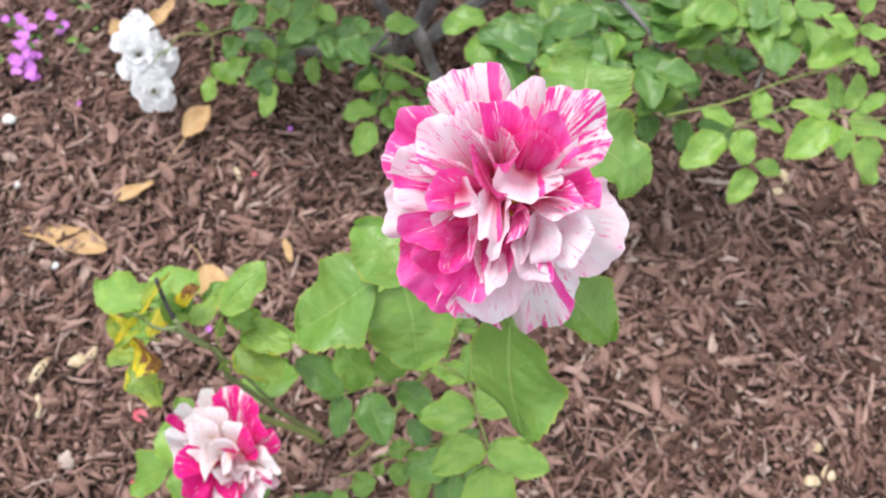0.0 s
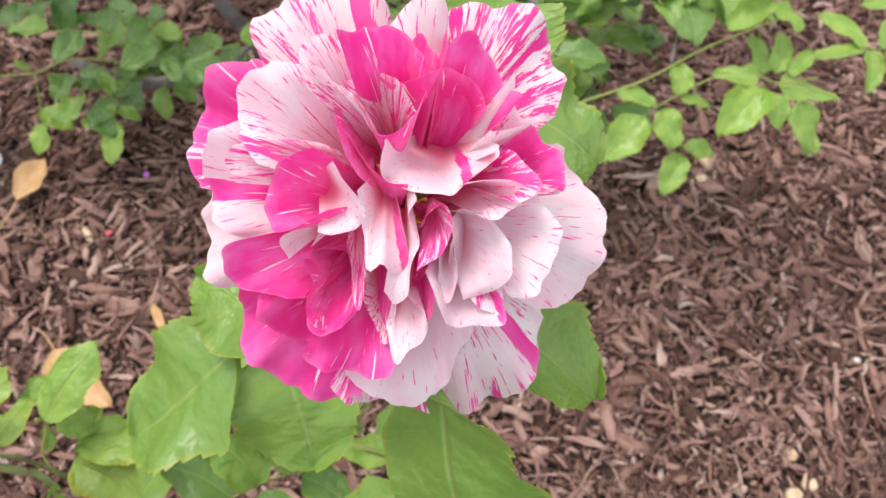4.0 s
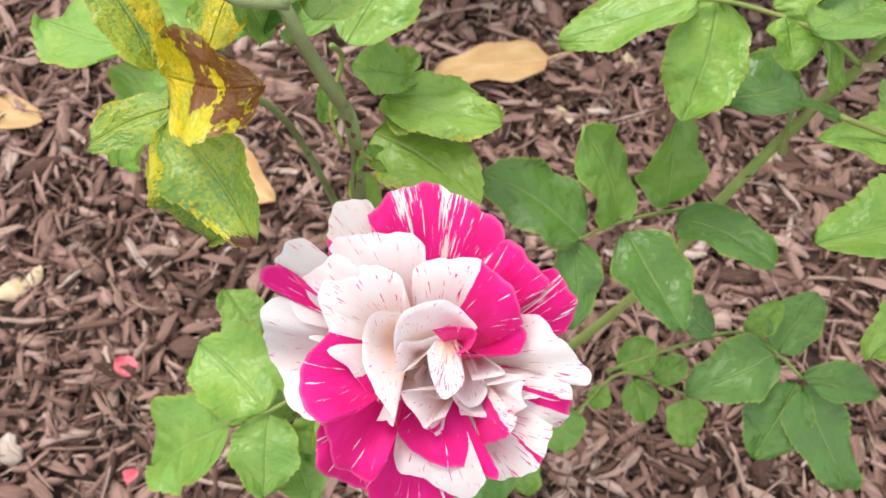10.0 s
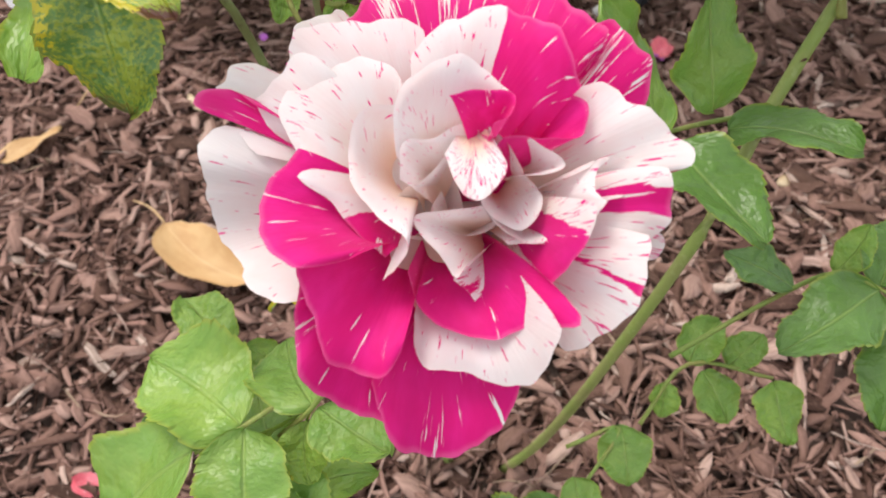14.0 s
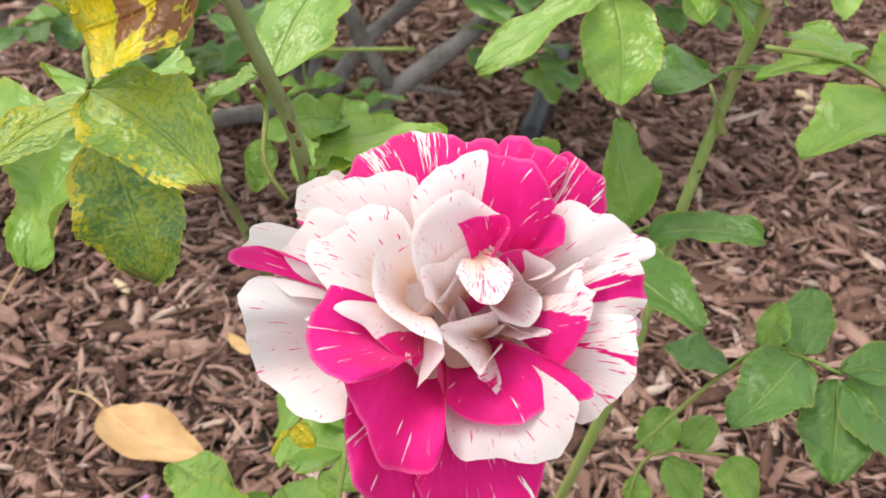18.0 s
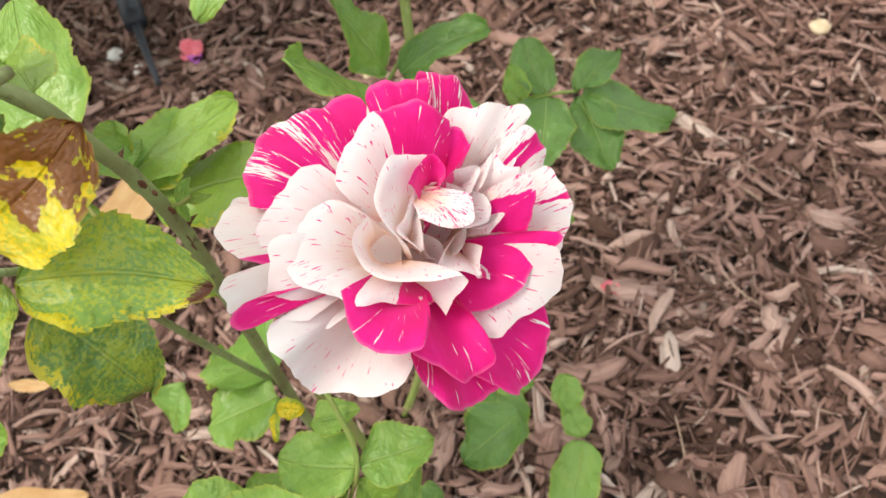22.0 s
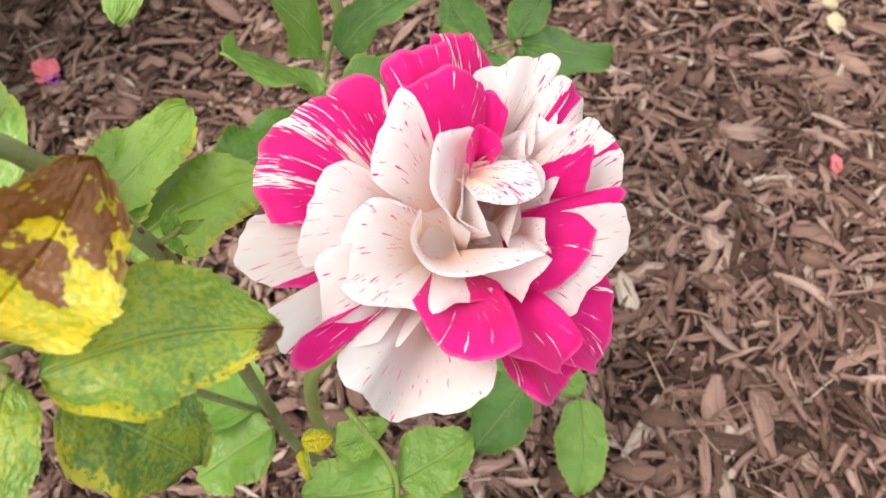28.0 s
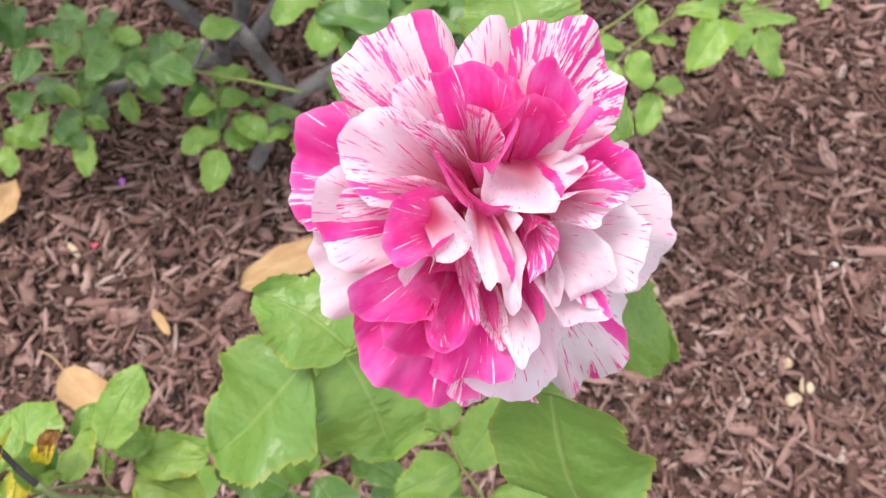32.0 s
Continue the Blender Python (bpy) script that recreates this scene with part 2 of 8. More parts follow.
def bark_material(name, base, dark, light, scale, rough=0.75):
    n = Nodes(name)
    p = n.place()
    grain, patch = n.noise(p, scale * 6, 4.0), n.noise(p, scale, 3.0)
    colour = n.mix(n.step(patch, 0.35, 0.7), base, dark)
    colour = n.mix(n.math("MULTIPLY", n.step(grain, 0.55, 0.75), 0.7), colour, light)
    n.bump(grain, 0.5, 0.001)
    return n.finish(colour, rough)


stalk_mat = bark_material("leaf_stalk_green", (0.20, 0.30, 0.06), (0.26, 0.26, 0.07), (0.36, 0.42, 0.14), 60, 0.5)
cane_mat = bark_material("rose_cane_green", (0.27, 0.36, 0.09), (0.32, 0.34, 0.12), (0.40, 0.46, 0.18), 45, 0.45)
brown_cane_mat = bark_material("rose_cane_scarred", (0.26, 0.33, 0.13), (0.20, 0.22, 0.09), (0.09, 0.055, 0.035), 55, 0.5)
dead_mat = bark_material("dead_stub", (0.045, 0.038, 0.045), (0.08, 0.07, 0.07), (0.16, 0.15, 0.15), 80, 0.6)
woody_mat = bark_material("old_grey_wood", (0.22, 0.20, 0.19), (0.11, 0.095, 0.085), (0.36, 0.34, 0.33), 40, 0.85)
thorn_mat = bark_material("thorn", (0.16, 0.06, 0.03), (0.08, 0.03, 0.02), (0.3, 0.16, 0.09), 90, 0.5)
plastic_mat = bark_material("black_plastic", (0.018, 0.020, 0.026), (0.03, 0.035, 0.045), (0.09, 0.10, 0.12), 30, 0.45)


def dry_leaf_material():
    n = Nodes("dry_leaf")
    u, v = n.uv()
    chance = n.tint()[3]
    seed = n.math("MULTIPLY", chance, 31.0)
    broad = n.noise(n.combine(u, n.math("MULTIPLY", v, 2.0), seed), 1.6, 3.0)
    cells = n.noise(n.combine(u, n.math("MULTIPLY", v, 2.0), seed), 16.0, 4.0)
    colour = n.mix(n.step(broad, 0.3, 0.75), (0.50, 0.29, 0.12), (0.62, 0.41, 0.20))
    colour = n.mix(n.math("MULTIPLY", n.step(cells, 0.55, 0.8), 0.22), colour, (0.40, 0.20, 0.085))
    rib = n.math("SUBTRACT", 1.0, n.step(n.math("ABSOLUTE", u), 0.0, 0.06))
    colour = n.mix(n.math("MULTIPLY", rib, 0.4), colour, (0.70, 0.52, 0.30))
    n.bump(cells, 0.4, 0.0008)
    return n.finish(colour, 0.6, 0.08)


dry_leaf_mat = dry_leaf_material()


def mulch_material(name, per_piece):
    n = Nodes(name)
    p = n.place()
    if per_piece:
        chance = n.tint()[3]
    else:
        chance = n.tree.nodes.new("ShaderNodeNewGeometry").outputs["Random Per Island"]
    ramp = n.tree.nodes.new("ShaderNodeValToRGB")
    stops = ((0.0, (0.036, 0.019, 0.014)), (0.22, (0.115, 0.062, 0.048)), (0.5, (0.305, 0.178, 0.143)), (0.8, (0.415, 0.258, 0.211)), (0.95, (0.52, 0.36, 0.30)), (1.0, (0.64, 0.52, 0.44)))
    while len(ramp.color_ramp.elements) < len(stops):
        ramp.color_ramp.elements.new(0.5)
    for e, (at, c) in zip(ramp.color_ramp.elements, stops):
        e.position, e.color = at, (*c, 1)
    n.link(chance, ramp.inputs[0])
    u, w = n.uv()
    streak = n.noise(n.combine(n.math("MULTIPLY", u, 0.5), n.math("MULTIPLY", w, 7.0), n.math("MULTIPLY", chance, 60.0)), 1.0, 4.0, 0.6)
    grain, patch = n.noise(p, 380, 3.0), n.noise(p, 9, 3.0)
    colour = n.mix(n.math("MULTIPLY", n.step(streak, 0.38, 0.66), 0.55), ramp.outputs[0], (0.115, 0.064, 0.046))
    colour = n.mix(n.math("MULTIPLY", n.step(grain, 0.5, 0.75), 0.3), colour, (0.32, 0.205, 0.16))
    colour = n.mix(n.math("MULTIPLY", n.step(patch, 0.4, 0.7), 0.2), colour, (0.27, 0.165, 0.125))
    n.bump(n.math("ADD", grain, n.math("MULTIPLY", streak, 2.0)), 0.7, 0.0012)
    return n.finish(colour, 0.9, spec=0.1)


chips_mat, chip_mat = mulch_material("bark_mulch", False), mulch_material("bark_chip", True)
soil_mat = bark_material("mulch_bed", (0.065, 0.040, 0.030), (0.035, 0.022, 0.017), (0.13, 0.082, 0.064), 60, 0.9)
pale_chip_mat = bark_material("pale_wood_chip", (0.62, 0.50, 0.33), (0.48, 0.34, 0.19), (0.74, 0.66, 0.50), 90, 0.8)
fallen_pink_mat = bark_material("fallen_petal_pink", (0.78, 0.20, 0.24), (0.70, 0.11, 0.15), (0.86, 0.46, 0.46), 80, 0.6)
violet_mat = bark_material("violet_petal", (0.60, 0.20, 0.64), (0.46, 0.10, 0.50), (0.76, 0.42, 0.80), 120, 0.6)
stone_mat = bark_material("white_pebble", (0.72, 0.70, 0.67), (0.6, 0.57, 0.52), (0.82, 0.81, 0.79), 60, 0.7)
stamen_mat = bark_material("golden_stamens", (0.86, 0.52, 0.10), (0.74, 0.38, 0.06), (0.92, 0.70, 0.28), 120, 0.7)
straw_mat = bark_material("pale_fibre", (0.40, 0.29, 0.20), (0.30, 0.20, 0.14), (0.56, 0.45, 0.34), 60, 0.85)


# ---- mesh helpers ----
def mesh_of(name, verts, faces, material, uvs=None, smooth=True):
    me = bpy.data.meshes.new(name)
    me.from_pydata([tuple(map(float, v)) for v in verts], [], faces)
    me.materials.append(material)
    if smooth:
        me.shade_smooth()
    if uvs is not None:
        layer = me.uv_layers.new(name="UVMap")
        corner = np.empty(len(me.loops), dtype=np.int32)
        me.loops.foreach_get("vertex_index", corner)
        layer.data.foreach_set("uv", np.asarray(uvs, dtype=np.float32)[corner].ravel())
    me.update()
    return me


def child(name, me, parent, label=""):
    ob = new(name, me)
    ob.parent = parent
    return tagged(ob, label)


def thing(name, at, label, category, group="", kind=""):
    ob = new(name)
    ob.location = at
    return tagged(ob, label, category, group, kind)


def held(name, verts, faces, material, parent, uvs=None, label="", smooth=True):
    """A part given in world coordinates, under a parent that is only moved, never turned."""
    origin = Vector((0, 0, 0))
    up = parent
    while up is not None:
        origin += up.location
        up = up.parent
    verts = np.asarray(verts, dtype=float) - np.array(origin)
    return child(name, mesh_of(name, verts, faces, material, uvs, smooth), parent, label)


def grid_faces(rows, cols):
    return [(r * cols + c, r * cols + c + 1, (r + 1) * cols + c + 1, (r + 1) * cols + c) for r in range(rows - 1) for c in range(cols - 1)]


def smooth_line(points, steps):
    """A Catmull-Rom line through the points."""
    p = [np.array(q, dtype=float) for q in points]
    p = [2 * p[0] - p[1], *p, 2 * p[-1] - p[-2]]
    line = []
    for a, b, c, d in zip(p, p[1:], p[2:], p[3:]):
        for k in range(steps):
            t = k / steps
            line.append(0.5 * (2 * b + (c - a) * t + (2 * a - 5 * b + 4 * c - d) * t * t + (3 * b - a - 3 * c + d) * t ** 3))
    return np.array([*line, p[-2]])


def tube(points, r0, r1, sides=7, steps=5, rough=0.0, rng=None):
    line = smooth_line(points, steps)
    n = len(line)
    ahead = np.gradient(line, axis=0)
    ahead /= np.linalg.norm(ahead, axis=1)[:, None]
    side = np.cross(ahead, (0.3, 0.2, 0.93))
    side /= np.linalg.norm(side, axis=1)[:, None]
    up = np.cross(side, ahead)
    rad = np.linspace(r0, r1, n)
    if rng is not None:
        rad = rad * (1 + rough * rng.uniform(-1, 1, n))
    ang = np.linspace(0, 2 * np.pi, sides, endpoint=False)
    ring = np.cos(ang)[None, :, None] * side[:, None, :] + np.sin(ang)[None, :, None] * up[:, None, :]
    verts = (line[:, None, :] + ring * rad[:, None, None]).reshape(-1, 3)
    faces = [(r * sides + c, r * sides + (c + 1) % sides, (r + 1) * sides + (c + 1) % sides, (r + 1) * sides + c) for r in range(n - 1) for c in range(sides)]
    faces += [tuple(range(sides))[::-1], tuple((n - 1) * sides + c for c in range(sides))]
    return verts, faces


stem_rng = np.random.default_rng(11)


def stem(name, points, r0, r1, material, parent, label="", rough=0.05):
    v, f = tube(points, r0, r1, 7, 5, rough, stem_rng)
    return held(name, v, f, material, parent, label=label)


# yellowing, paleness, blight
GREEN, DARK, LIGHT, GLOSSY = (0.0, 0.66, 0.0), (0.0, 0.20, 0.0), (0.05, 0.92, 0.0), (0.0, 0.60, 0.0)
GOLD, YELLOW, MOTTLED, DEEP, EDGED, BROWN = (0.75, 0.9, 0.0), (0.10, 0.84, 0.0), (0.16, 0.52, 0.0), (0.14, 0.12, 0.0), (0.46, 0.45, 0.0), (1.0, 0.9, 1.0)
leaf_rng = np.random.default_rng(23)


def leaf_sheet(base, tip, width, roll, droop, teeth, rng, rows=25, cols=11, fold=0.18):
    near = teeth and base[1] < 0.5
    if near:
        rows, cols = 69, 13
    base, tip = np.array(base, float), np.array(tip, float)
    axis = tip - base
    length = np.linalg.norm(axis)
    axis /= length
    up = np.array((0, 0, 1.0)) - axis[2] * axis
    if np.linalg.norm(up) < 0.15:
        up = np.array((-0.4, -0.6, 0.4)) - axis * (np.array((-0.4, -0.6, 0.4)) @ axis)
    up /= np.linalg.norm(up)
    side = np.cross(axis, up)
    c, s = math.cos(radians(roll)), math.sin(radians(roll))
    side, up = c * side + s * up, c * up - s * side
    wave, twist, bend = rng.uniform(0, 6.28, 6), rng.uniform(-0.30, 0.30), rng.uniform(-0.07, 0.07)
    fold = fold * rng.uniform(0.3, 1.6)
    belly = rng.uniform(0.76, 0.94)
    blunt = rng.uniform(0.44, 0.60)
    curl = rng.uniform(-0.10, 0.16)
    nick = rng.uniform(0.7, 1.3, (rows, 2))
    verts, uvs = [], []
    for r in range(rows):
        v = r / (rows - 1)
        half = 0.5 * width * (math.sin(math.pi * v ** belly) ** blunt) * (1.13 - 0.18 * v)
        if v > 0.94:
            half *= 1 - 1.5 * (v - 0.94)
        if r == rows - 1:
            half = 0.0
        for k in range(cols):
            u = 2 * k / (cols - 1) - 1
            edge = 1 + 0.07 * math.sin(8 * v + wave[3] + (2 if u > 0 else 0)) + 0.045 * math.sin(19 * v + wave[4] * (1 if u > 0 else -1))
            if near:
                saw = nick[r // 5, int(u > 0)] * (0.048 * (r % 5) / 4 - 0.024) * u ** 6
            else:
                saw = teeth * nick[r, int(u > 0)] * (0.04 if r % 2 else -0.035) * u ** 4
            x = u * half * (edge + saw)
            lift = fold * abs(x) + twist * v * x + curl * width * (2 * abs(x) / width) ** 3
            lift += 0.10 * width * math.sin(7 * v + wave[0] + 1.7 * u) * abs(u) ** 1.5 + 0.045 * width * math.sin(14 * v + wave[1] - 2 * u) * u * u + 0.03 * width * math.sin(5 * v + wave[2]) * math.cos(4 * u)
            lift += teeth * 0.004 * width * math.sin(38 * (v - 0.2 * abs(u)) + wave[5]) * math.sin(3.14 * min(abs(u) * 1.1, 1))
            lift -= droop * length * (v - 0.35) ** 2 - droop * length * 0.1225 * (1 - v)
            along = v * length + (0.004 * length * (r % 5) * abs(u) ** 5 if near else 0.02 * length * abs(u) ** 3 * teeth * (r % 2))
            verts.append(base + axis * along + side * (x + bend * length * math.sin(3.14 * v)) + up * lift)
            uvs.append((u, v))
    return np.array(verts), grid_faces(rows, cols), uvs


def leaflet(parent, base, tip, width, roll, look_of, droop):
    v, f, uv = leaf_sheet(base, tip, width, roll, droop, 1, leaf_rng)
    label = {BROWN: "yellow leaflet with a brown blighted half", GOLD: "bright yellow curled leaflet", YELLOW: "pale olive green leaflet", MOTTLED: "green leaflet mottled yellow with a scorched tip", DEEP: "dark green leaflet finely mottled yellow", EDGED: "curled leaflet with yellow margins"}.get(look_of, "")
    ob = held("leaflet", v, f, leaf_mat, parent, uv, label)
    j = leaf_rng.uniform(-0.08, 0.08)
    ob.color = (look_of[0], min(max(look_of[1] + j, 0), 1), look_of[2], 1)
    return ob


class Bloom:
    """The heart of a flower: its centre, its axis and the calyx that bears the petals."""

    def __init__(self, parent, centre, axis, size, material, name="rose_bloom", label="", ruffle=0.055):
        self.c, a = np.array(centre, float), np.array(axis, float)
        self.a = a / np.linalg.norm(a)
        x = np.cross((0, 1.0, 0), self.a)
        self.x = x / np.linalg.norm(x)
        self.y = np.cross(self.a, self.x)
        self.size, self.mat = size, material
        back = self.c - self.a * 0.45 * size
        ring = [(0.02, -0.34), (0.12, -0.30), (0.16, -0.18), (0.13, -0.06), (0.22, 0.02), (0.16, 0.10), (0.02, 0.12)]
        verts = [back + self.a * h * size + (self.x * math.cos(t) + self.y * math.sin(t)) * r * size for r, h in ring for t in np.linspace(0, 2 * np.pi, 10, endpoint=False)]
        faces = [(i * 10 + k, i * 10 + (k + 1) % 10, (i + 1) * 10 + (k + 1) % 10, (i + 1) * 10 + k) for i in range(len(ring) - 1) for k in range(10)]
        self.ob = held(name, verts, faces, stalk_mat, parent, label=label)
        self.back, self.count, self.ruffle = back, 0, ruffle


petal_rng = np.random.default_rng(37)


def frill(bloom, foot, rim, rise, share, band=0.0, width=0.0, rows=17, cols=33):
    """One petal from its foot to a waved rim, both in millimetres in the flower's own axes: arched by rise, its edge ruffled.
    share: of pink; band, width: where across the petal a pink band lies, from -1 to 1."""
    rng = petal_rng
    f, p = np.array(foot) / 1000, smooth_line([np.array(q) / 1000 for q in rim], 8)
    at = np.concatenate([[0], np.cumsum(np.linalg.norm(np.diff(p, axis=0), axis=1))])
    us = np.linspace(-1, 1, cols)
    edge = np.stack([np.interp((us + 1) / 2 * at[-1], at, p[:, k]) for k in range(3)], 1)
    middle = edge.mean(0)
    ph, amp = rng.uniform(0, 6.28, 8), bloom.ruffle * bloom.size * rng.uniform(0.7, 1.3)
    span = at[-1] / 0.02
    out = np.array((middle[0], middle[1], 0.0))
    out /= max(np.linalg.norm(out), 1e-6)
    lip, arc = rng.uniform(0.02, 0.10), 0.05 * at[-1] * rng.uniform(-1.2, 0.3)
    verts, uvs = [], []
    for r in range(rows):
        v = r / (rows - 1)
        for k, u in enumerate(us):
            e = edge[k]
            b = f + 0.30 * (e - middle)
            reach = e - b
            length = np.linalg.norm(e - f)
            notch = 0.016 * math.sin(2.3 * span * u + ph[0]) + 0.010 * math.sin(5.1 * span * u + ph[1]) + 0.006 * math.sin(11 * span * u + ph[2])
            q = b + reach * v * (1 + notch * v * v)
            lift = rise * length * 4 * v * (1 - v) * (0.75 + 0.25 * math.cos(1.5 * u))
            wave = math.sin(2.0 * span * u + ph[3] + 1.2 * v) * 0.55 * v ** 2.4 + math.sin(3.2 * span * u + ph[4]) * 0.40 * v ** 4 + math.sin(7.0 * span * u + ph[5] + v) * 0.12 * v ** 6
            crease = 0.12 * math.sin(2.5 * u + ph[6] + 2 * v) * math.sin(3.14 * v) + 0.03 * math.sin(7 * u + ph[7] + 4 * v) * math.sin(3.14 * v)
            q = q + np.array((0, 0, lift - arc * u * u * v * (0.4 + 0.6 * v) + amp * (wave + crease) - lip * length * max(v - 0.8, 0) ** 2 * 14)) + out * amp * 0.2 * wave
            verts.append(bloom.c + bloom.x * q[0] + bloom.y * q[1] + bloom.a * q[2])
            uvs.append((u, v))
    ob = held("petal", verts, grid_faces(rows, cols), bloom.mat, bloom.ob, uvs)
    ob.color = (share, 0.5 + 0.5 * band, rng.uniform(0, 1), width)
    return ob


# ---- ground: one sheet of mulch to the horizon ----
def ground_height(x, y):
    return 0.007 * math.sin(5.1 * x + 1.3) * math.cos(4.3 * y) + 0.004 * math.sin(13 * x + 2 * y) - 0.008


def ground_sheet():
    near = np.linspace(-1.2, 1.6, 71)
    xs = np.concatenate([[-600, -60, -12, -4, -2], near, [2.4, 4.5, 12, 60, 600]])
    ys = np.concatenate([[-600, -60, -12, -4, -1.6], np.linspace(-0.8, 2.0, 71), [2.8, 4.5, 12, 60, 600]])
    verts = [(x, y, ground_height(x, y) if abs(x) < 3 and abs(y) < 3 else -0.008) for y in ys for x in xs]
    ob = new("ground", mesh_of("ground", verts, grid_faces(len(ys), len(xs)), soil_mat))
    return tagged(ob, "dark brown bed of shredded bark mulch", "mulch bed", kind="structure")


ground = ground_sheet()


def chip_boxes(n, box, rng, lengths, widths, thick, lift, tilt=0.16, taper=0.5, cuts=5):
    """Many shreds of bark in one go: ragged, tapered, slightly bent splinters. Gives vertices, faces and a place along and across each."""
    x, y = rng.uniform(box[0], box[1], n), rng.uniform(box[2], box[3], n)
    z = 0.007 * np.sin(5.1 * x + 1.3) * np.cos(4.3 * y) + 0.004 * np.sin(13 * x + 2 * y) - 0.008 + rng.uniform(0.0, lift, n)
    L = rng.uniform(*lengths, n) * rng.uniform(0.5, 1.0, n)
    W, T = rng.uniform(*widths, n), rng.uniform(*thick, n)
    yaw, pitch, roll = rng.uniform(0, 2 * np.pi, n), rng.normal(0, tilt, n), rng.normal(0, 0.32, n)
    bend, arch = rng.normal(0, 0.05, n) * L, rng.normal(0, 0.03, n) * L
    t0, t1 = rng.uniform(0.15, 1.05 - taper * 0.5, n), rng.uniform(0.08, 1 - taper * 0.6, n)
    rows, uv = [], []
    for c in range(cuts):
        at = c / (cuts - 1) - 0.5
        end = np.where(at < 0, t0, t1)
        wide = (1 - (1 - end) * (2 * abs(at)) ** 1.6) * (1 + rng.normal(0, 0.12, n))
        slip = rng.normal(0, 0.10, n) * W
        for sy, sz in ((-1, -1), (1, -1), (1, 1), (-1, 1)):
            skew = rng.normal(0, 0.035, n) * L if c in (0, cuts - 1) else 0.0
            rows.append(np.stack([at * L + skew, sy * W * 0.5 * wide + slip + bend * (1 - 4 * at * at), sz * T * 0.5 * (0.4 + 0.6 * wide) + arch * (1 - 4 * at * at)], 1))
            uv.append(np.stack([at * L * 60 + x * 7, (sy * 0.5 + 0.35 * sz) * W * 60 * wide + y * 7], 1))
    v, uv = np.stack(rows, 1), np.stack(uv, 1)
    cr, sr = np.cos(roll)[:, None], np.sin(roll)[:, None]
    v = np.stack([v[..., 0], v[..., 1] * cr - v[..., 2] * sr, v[..., 1] * sr + v[..., 2] * cr], -1)
    cp, sp = np.cos(pitch)[:, None], np.sin(pitch)[:, None]
    v = np.stack([v[..., 0] * cp - v[..., 2] * sp, v[..., 1], v[..., 0] * sp + v[..., 2] * cp], -1)
    cy, sy = np.cos(yaw)[:, None], np.sin(yaw)[:, None]
    v = np.stack([v[..., 0] * cy - v[..., 1] * sy + x[:, None], v[..., 0] * sy + v[..., 1] * cy + y[:, None], v[..., 2] + z[:, None]], -1)
    quad = []
    for a in range(0, 4 * (cuts - 1), 4):
        quad += [(a + k, a + (k + 1) % 4, a + 4 + (k + 1) % 4, a + 4 + k) for k in range(4)]
    e = 4 * (cuts - 1)
    quad += [(3, 2, 1, 0), (e, e + 1, e + 2, e + 3)]
    f = (np.array(quad)[None] + 4 * cuts * np.arange(n)[:, None, None]).reshape(-1, 4)
    return v.reshape(-1, 3), f, uv.reshape(-1, 2)


def loose(name, chips, material, label, category):
    v, f, uv = chips
    me = bpy.data.meshes.new(name)
    me.vertices.add(len(v))
    me.vertices.foreach_set("co", v.astype(np.float32).ravel())
    me.loops.add(4 * len(f))
    me.loops.foreach_set("vertex_index", f.astype(np.int32).ravel())
    me.polygons.add(len(f))
    me.polygons.foreach_set("loop_start", np.arange(0, 4 * len(f), 4, dtype=np.int32))
    me.update(calc_edges=True)
    me.uv_layers.new(name="UVMap").data.foreach_set("uv", uv[f.ravel()].astype(np.float32).ravel())
    me.materials.append(material)
    return tagged(new(name, me), label, category, kind="stuff")


mulch_rng = np.random.default_rng(3)
CORE = (-0.72, 0.95, -0.30, 1.25)
loose("bark_mulch", chip_boxes(34000, CORE, mulch_rng, (0.010, 0.058), (0.0018, 0.0078), (0.001, 0.0028), 0.014), chips_mat, "shredded brown bark mulch covering the bed", "mulch")
loose("bark_flakes", chip_boxes(4200, CORE, mulch_rng, (0.022, 0.062), (0.007, 0.018), (0.0012, 0.003), 0.016, 0.12, 0.7), chips_mat, "broad flat flakes of brown bark in the mulch", "mulch")
loose("bark_crumbs", chip_boxes(26000, CORE, mulch_rng, (0.004, 0.013), (0.0015, 0.005), (0.0008, 0.002), 0.016, 0.3, 0.5, 3), chips_mat, "fine crumbs of brown bark between the chips", "mulch")
loose("bark_fibres", chip_boxes(20000, CORE, mulch_rng, (0.012, 0.055), (0.0006, 0.0017), (0.0006, 0.0014), 0.018, 0.2, 0.3, 4), chips_mat, "thin brown bark fibres lying on the mulch", "mulch")
loose("pale_fibres", chip_boxes(900, CORE, mulch_rng, (0.02, 0.05), (0.0008, 0.0018), (0.0006, 0.0012), 0.019, 0.2, 0.3, 4), straw_mat, "scattered pale straw-coloured fibres on the mulch", "mulch")
v, f, uv = chip_boxes(30000, (-2.1, 2.3, -1.8, 2.7), mulch_rng, (0.03, 0.09), (0.007, 0.02), (0.002, 0.005), 0.008, 0.2, 0.5, 3)
corner = v.reshape(-1, 12, 3)[:, 0]
inside = (corner[:, 0] > -0.7) & (corner[:, 0] < 0.92) & (corner[:, 1] > -0.27) & (corner[:, 1] < 1.22)
far = np.hypot(corner[:, 0] - 0.1, corner[:, 1] - 0.45) / 2.1
keep = np.repeat(~inside & (far ** 3 < np.random.default_rng(4).uniform(0, 1, len(far))), 10)
loose("outer_mulch", (v, f[keep], uv), chips_mat, "brown bark mulch farther out on the bed", "mulch")

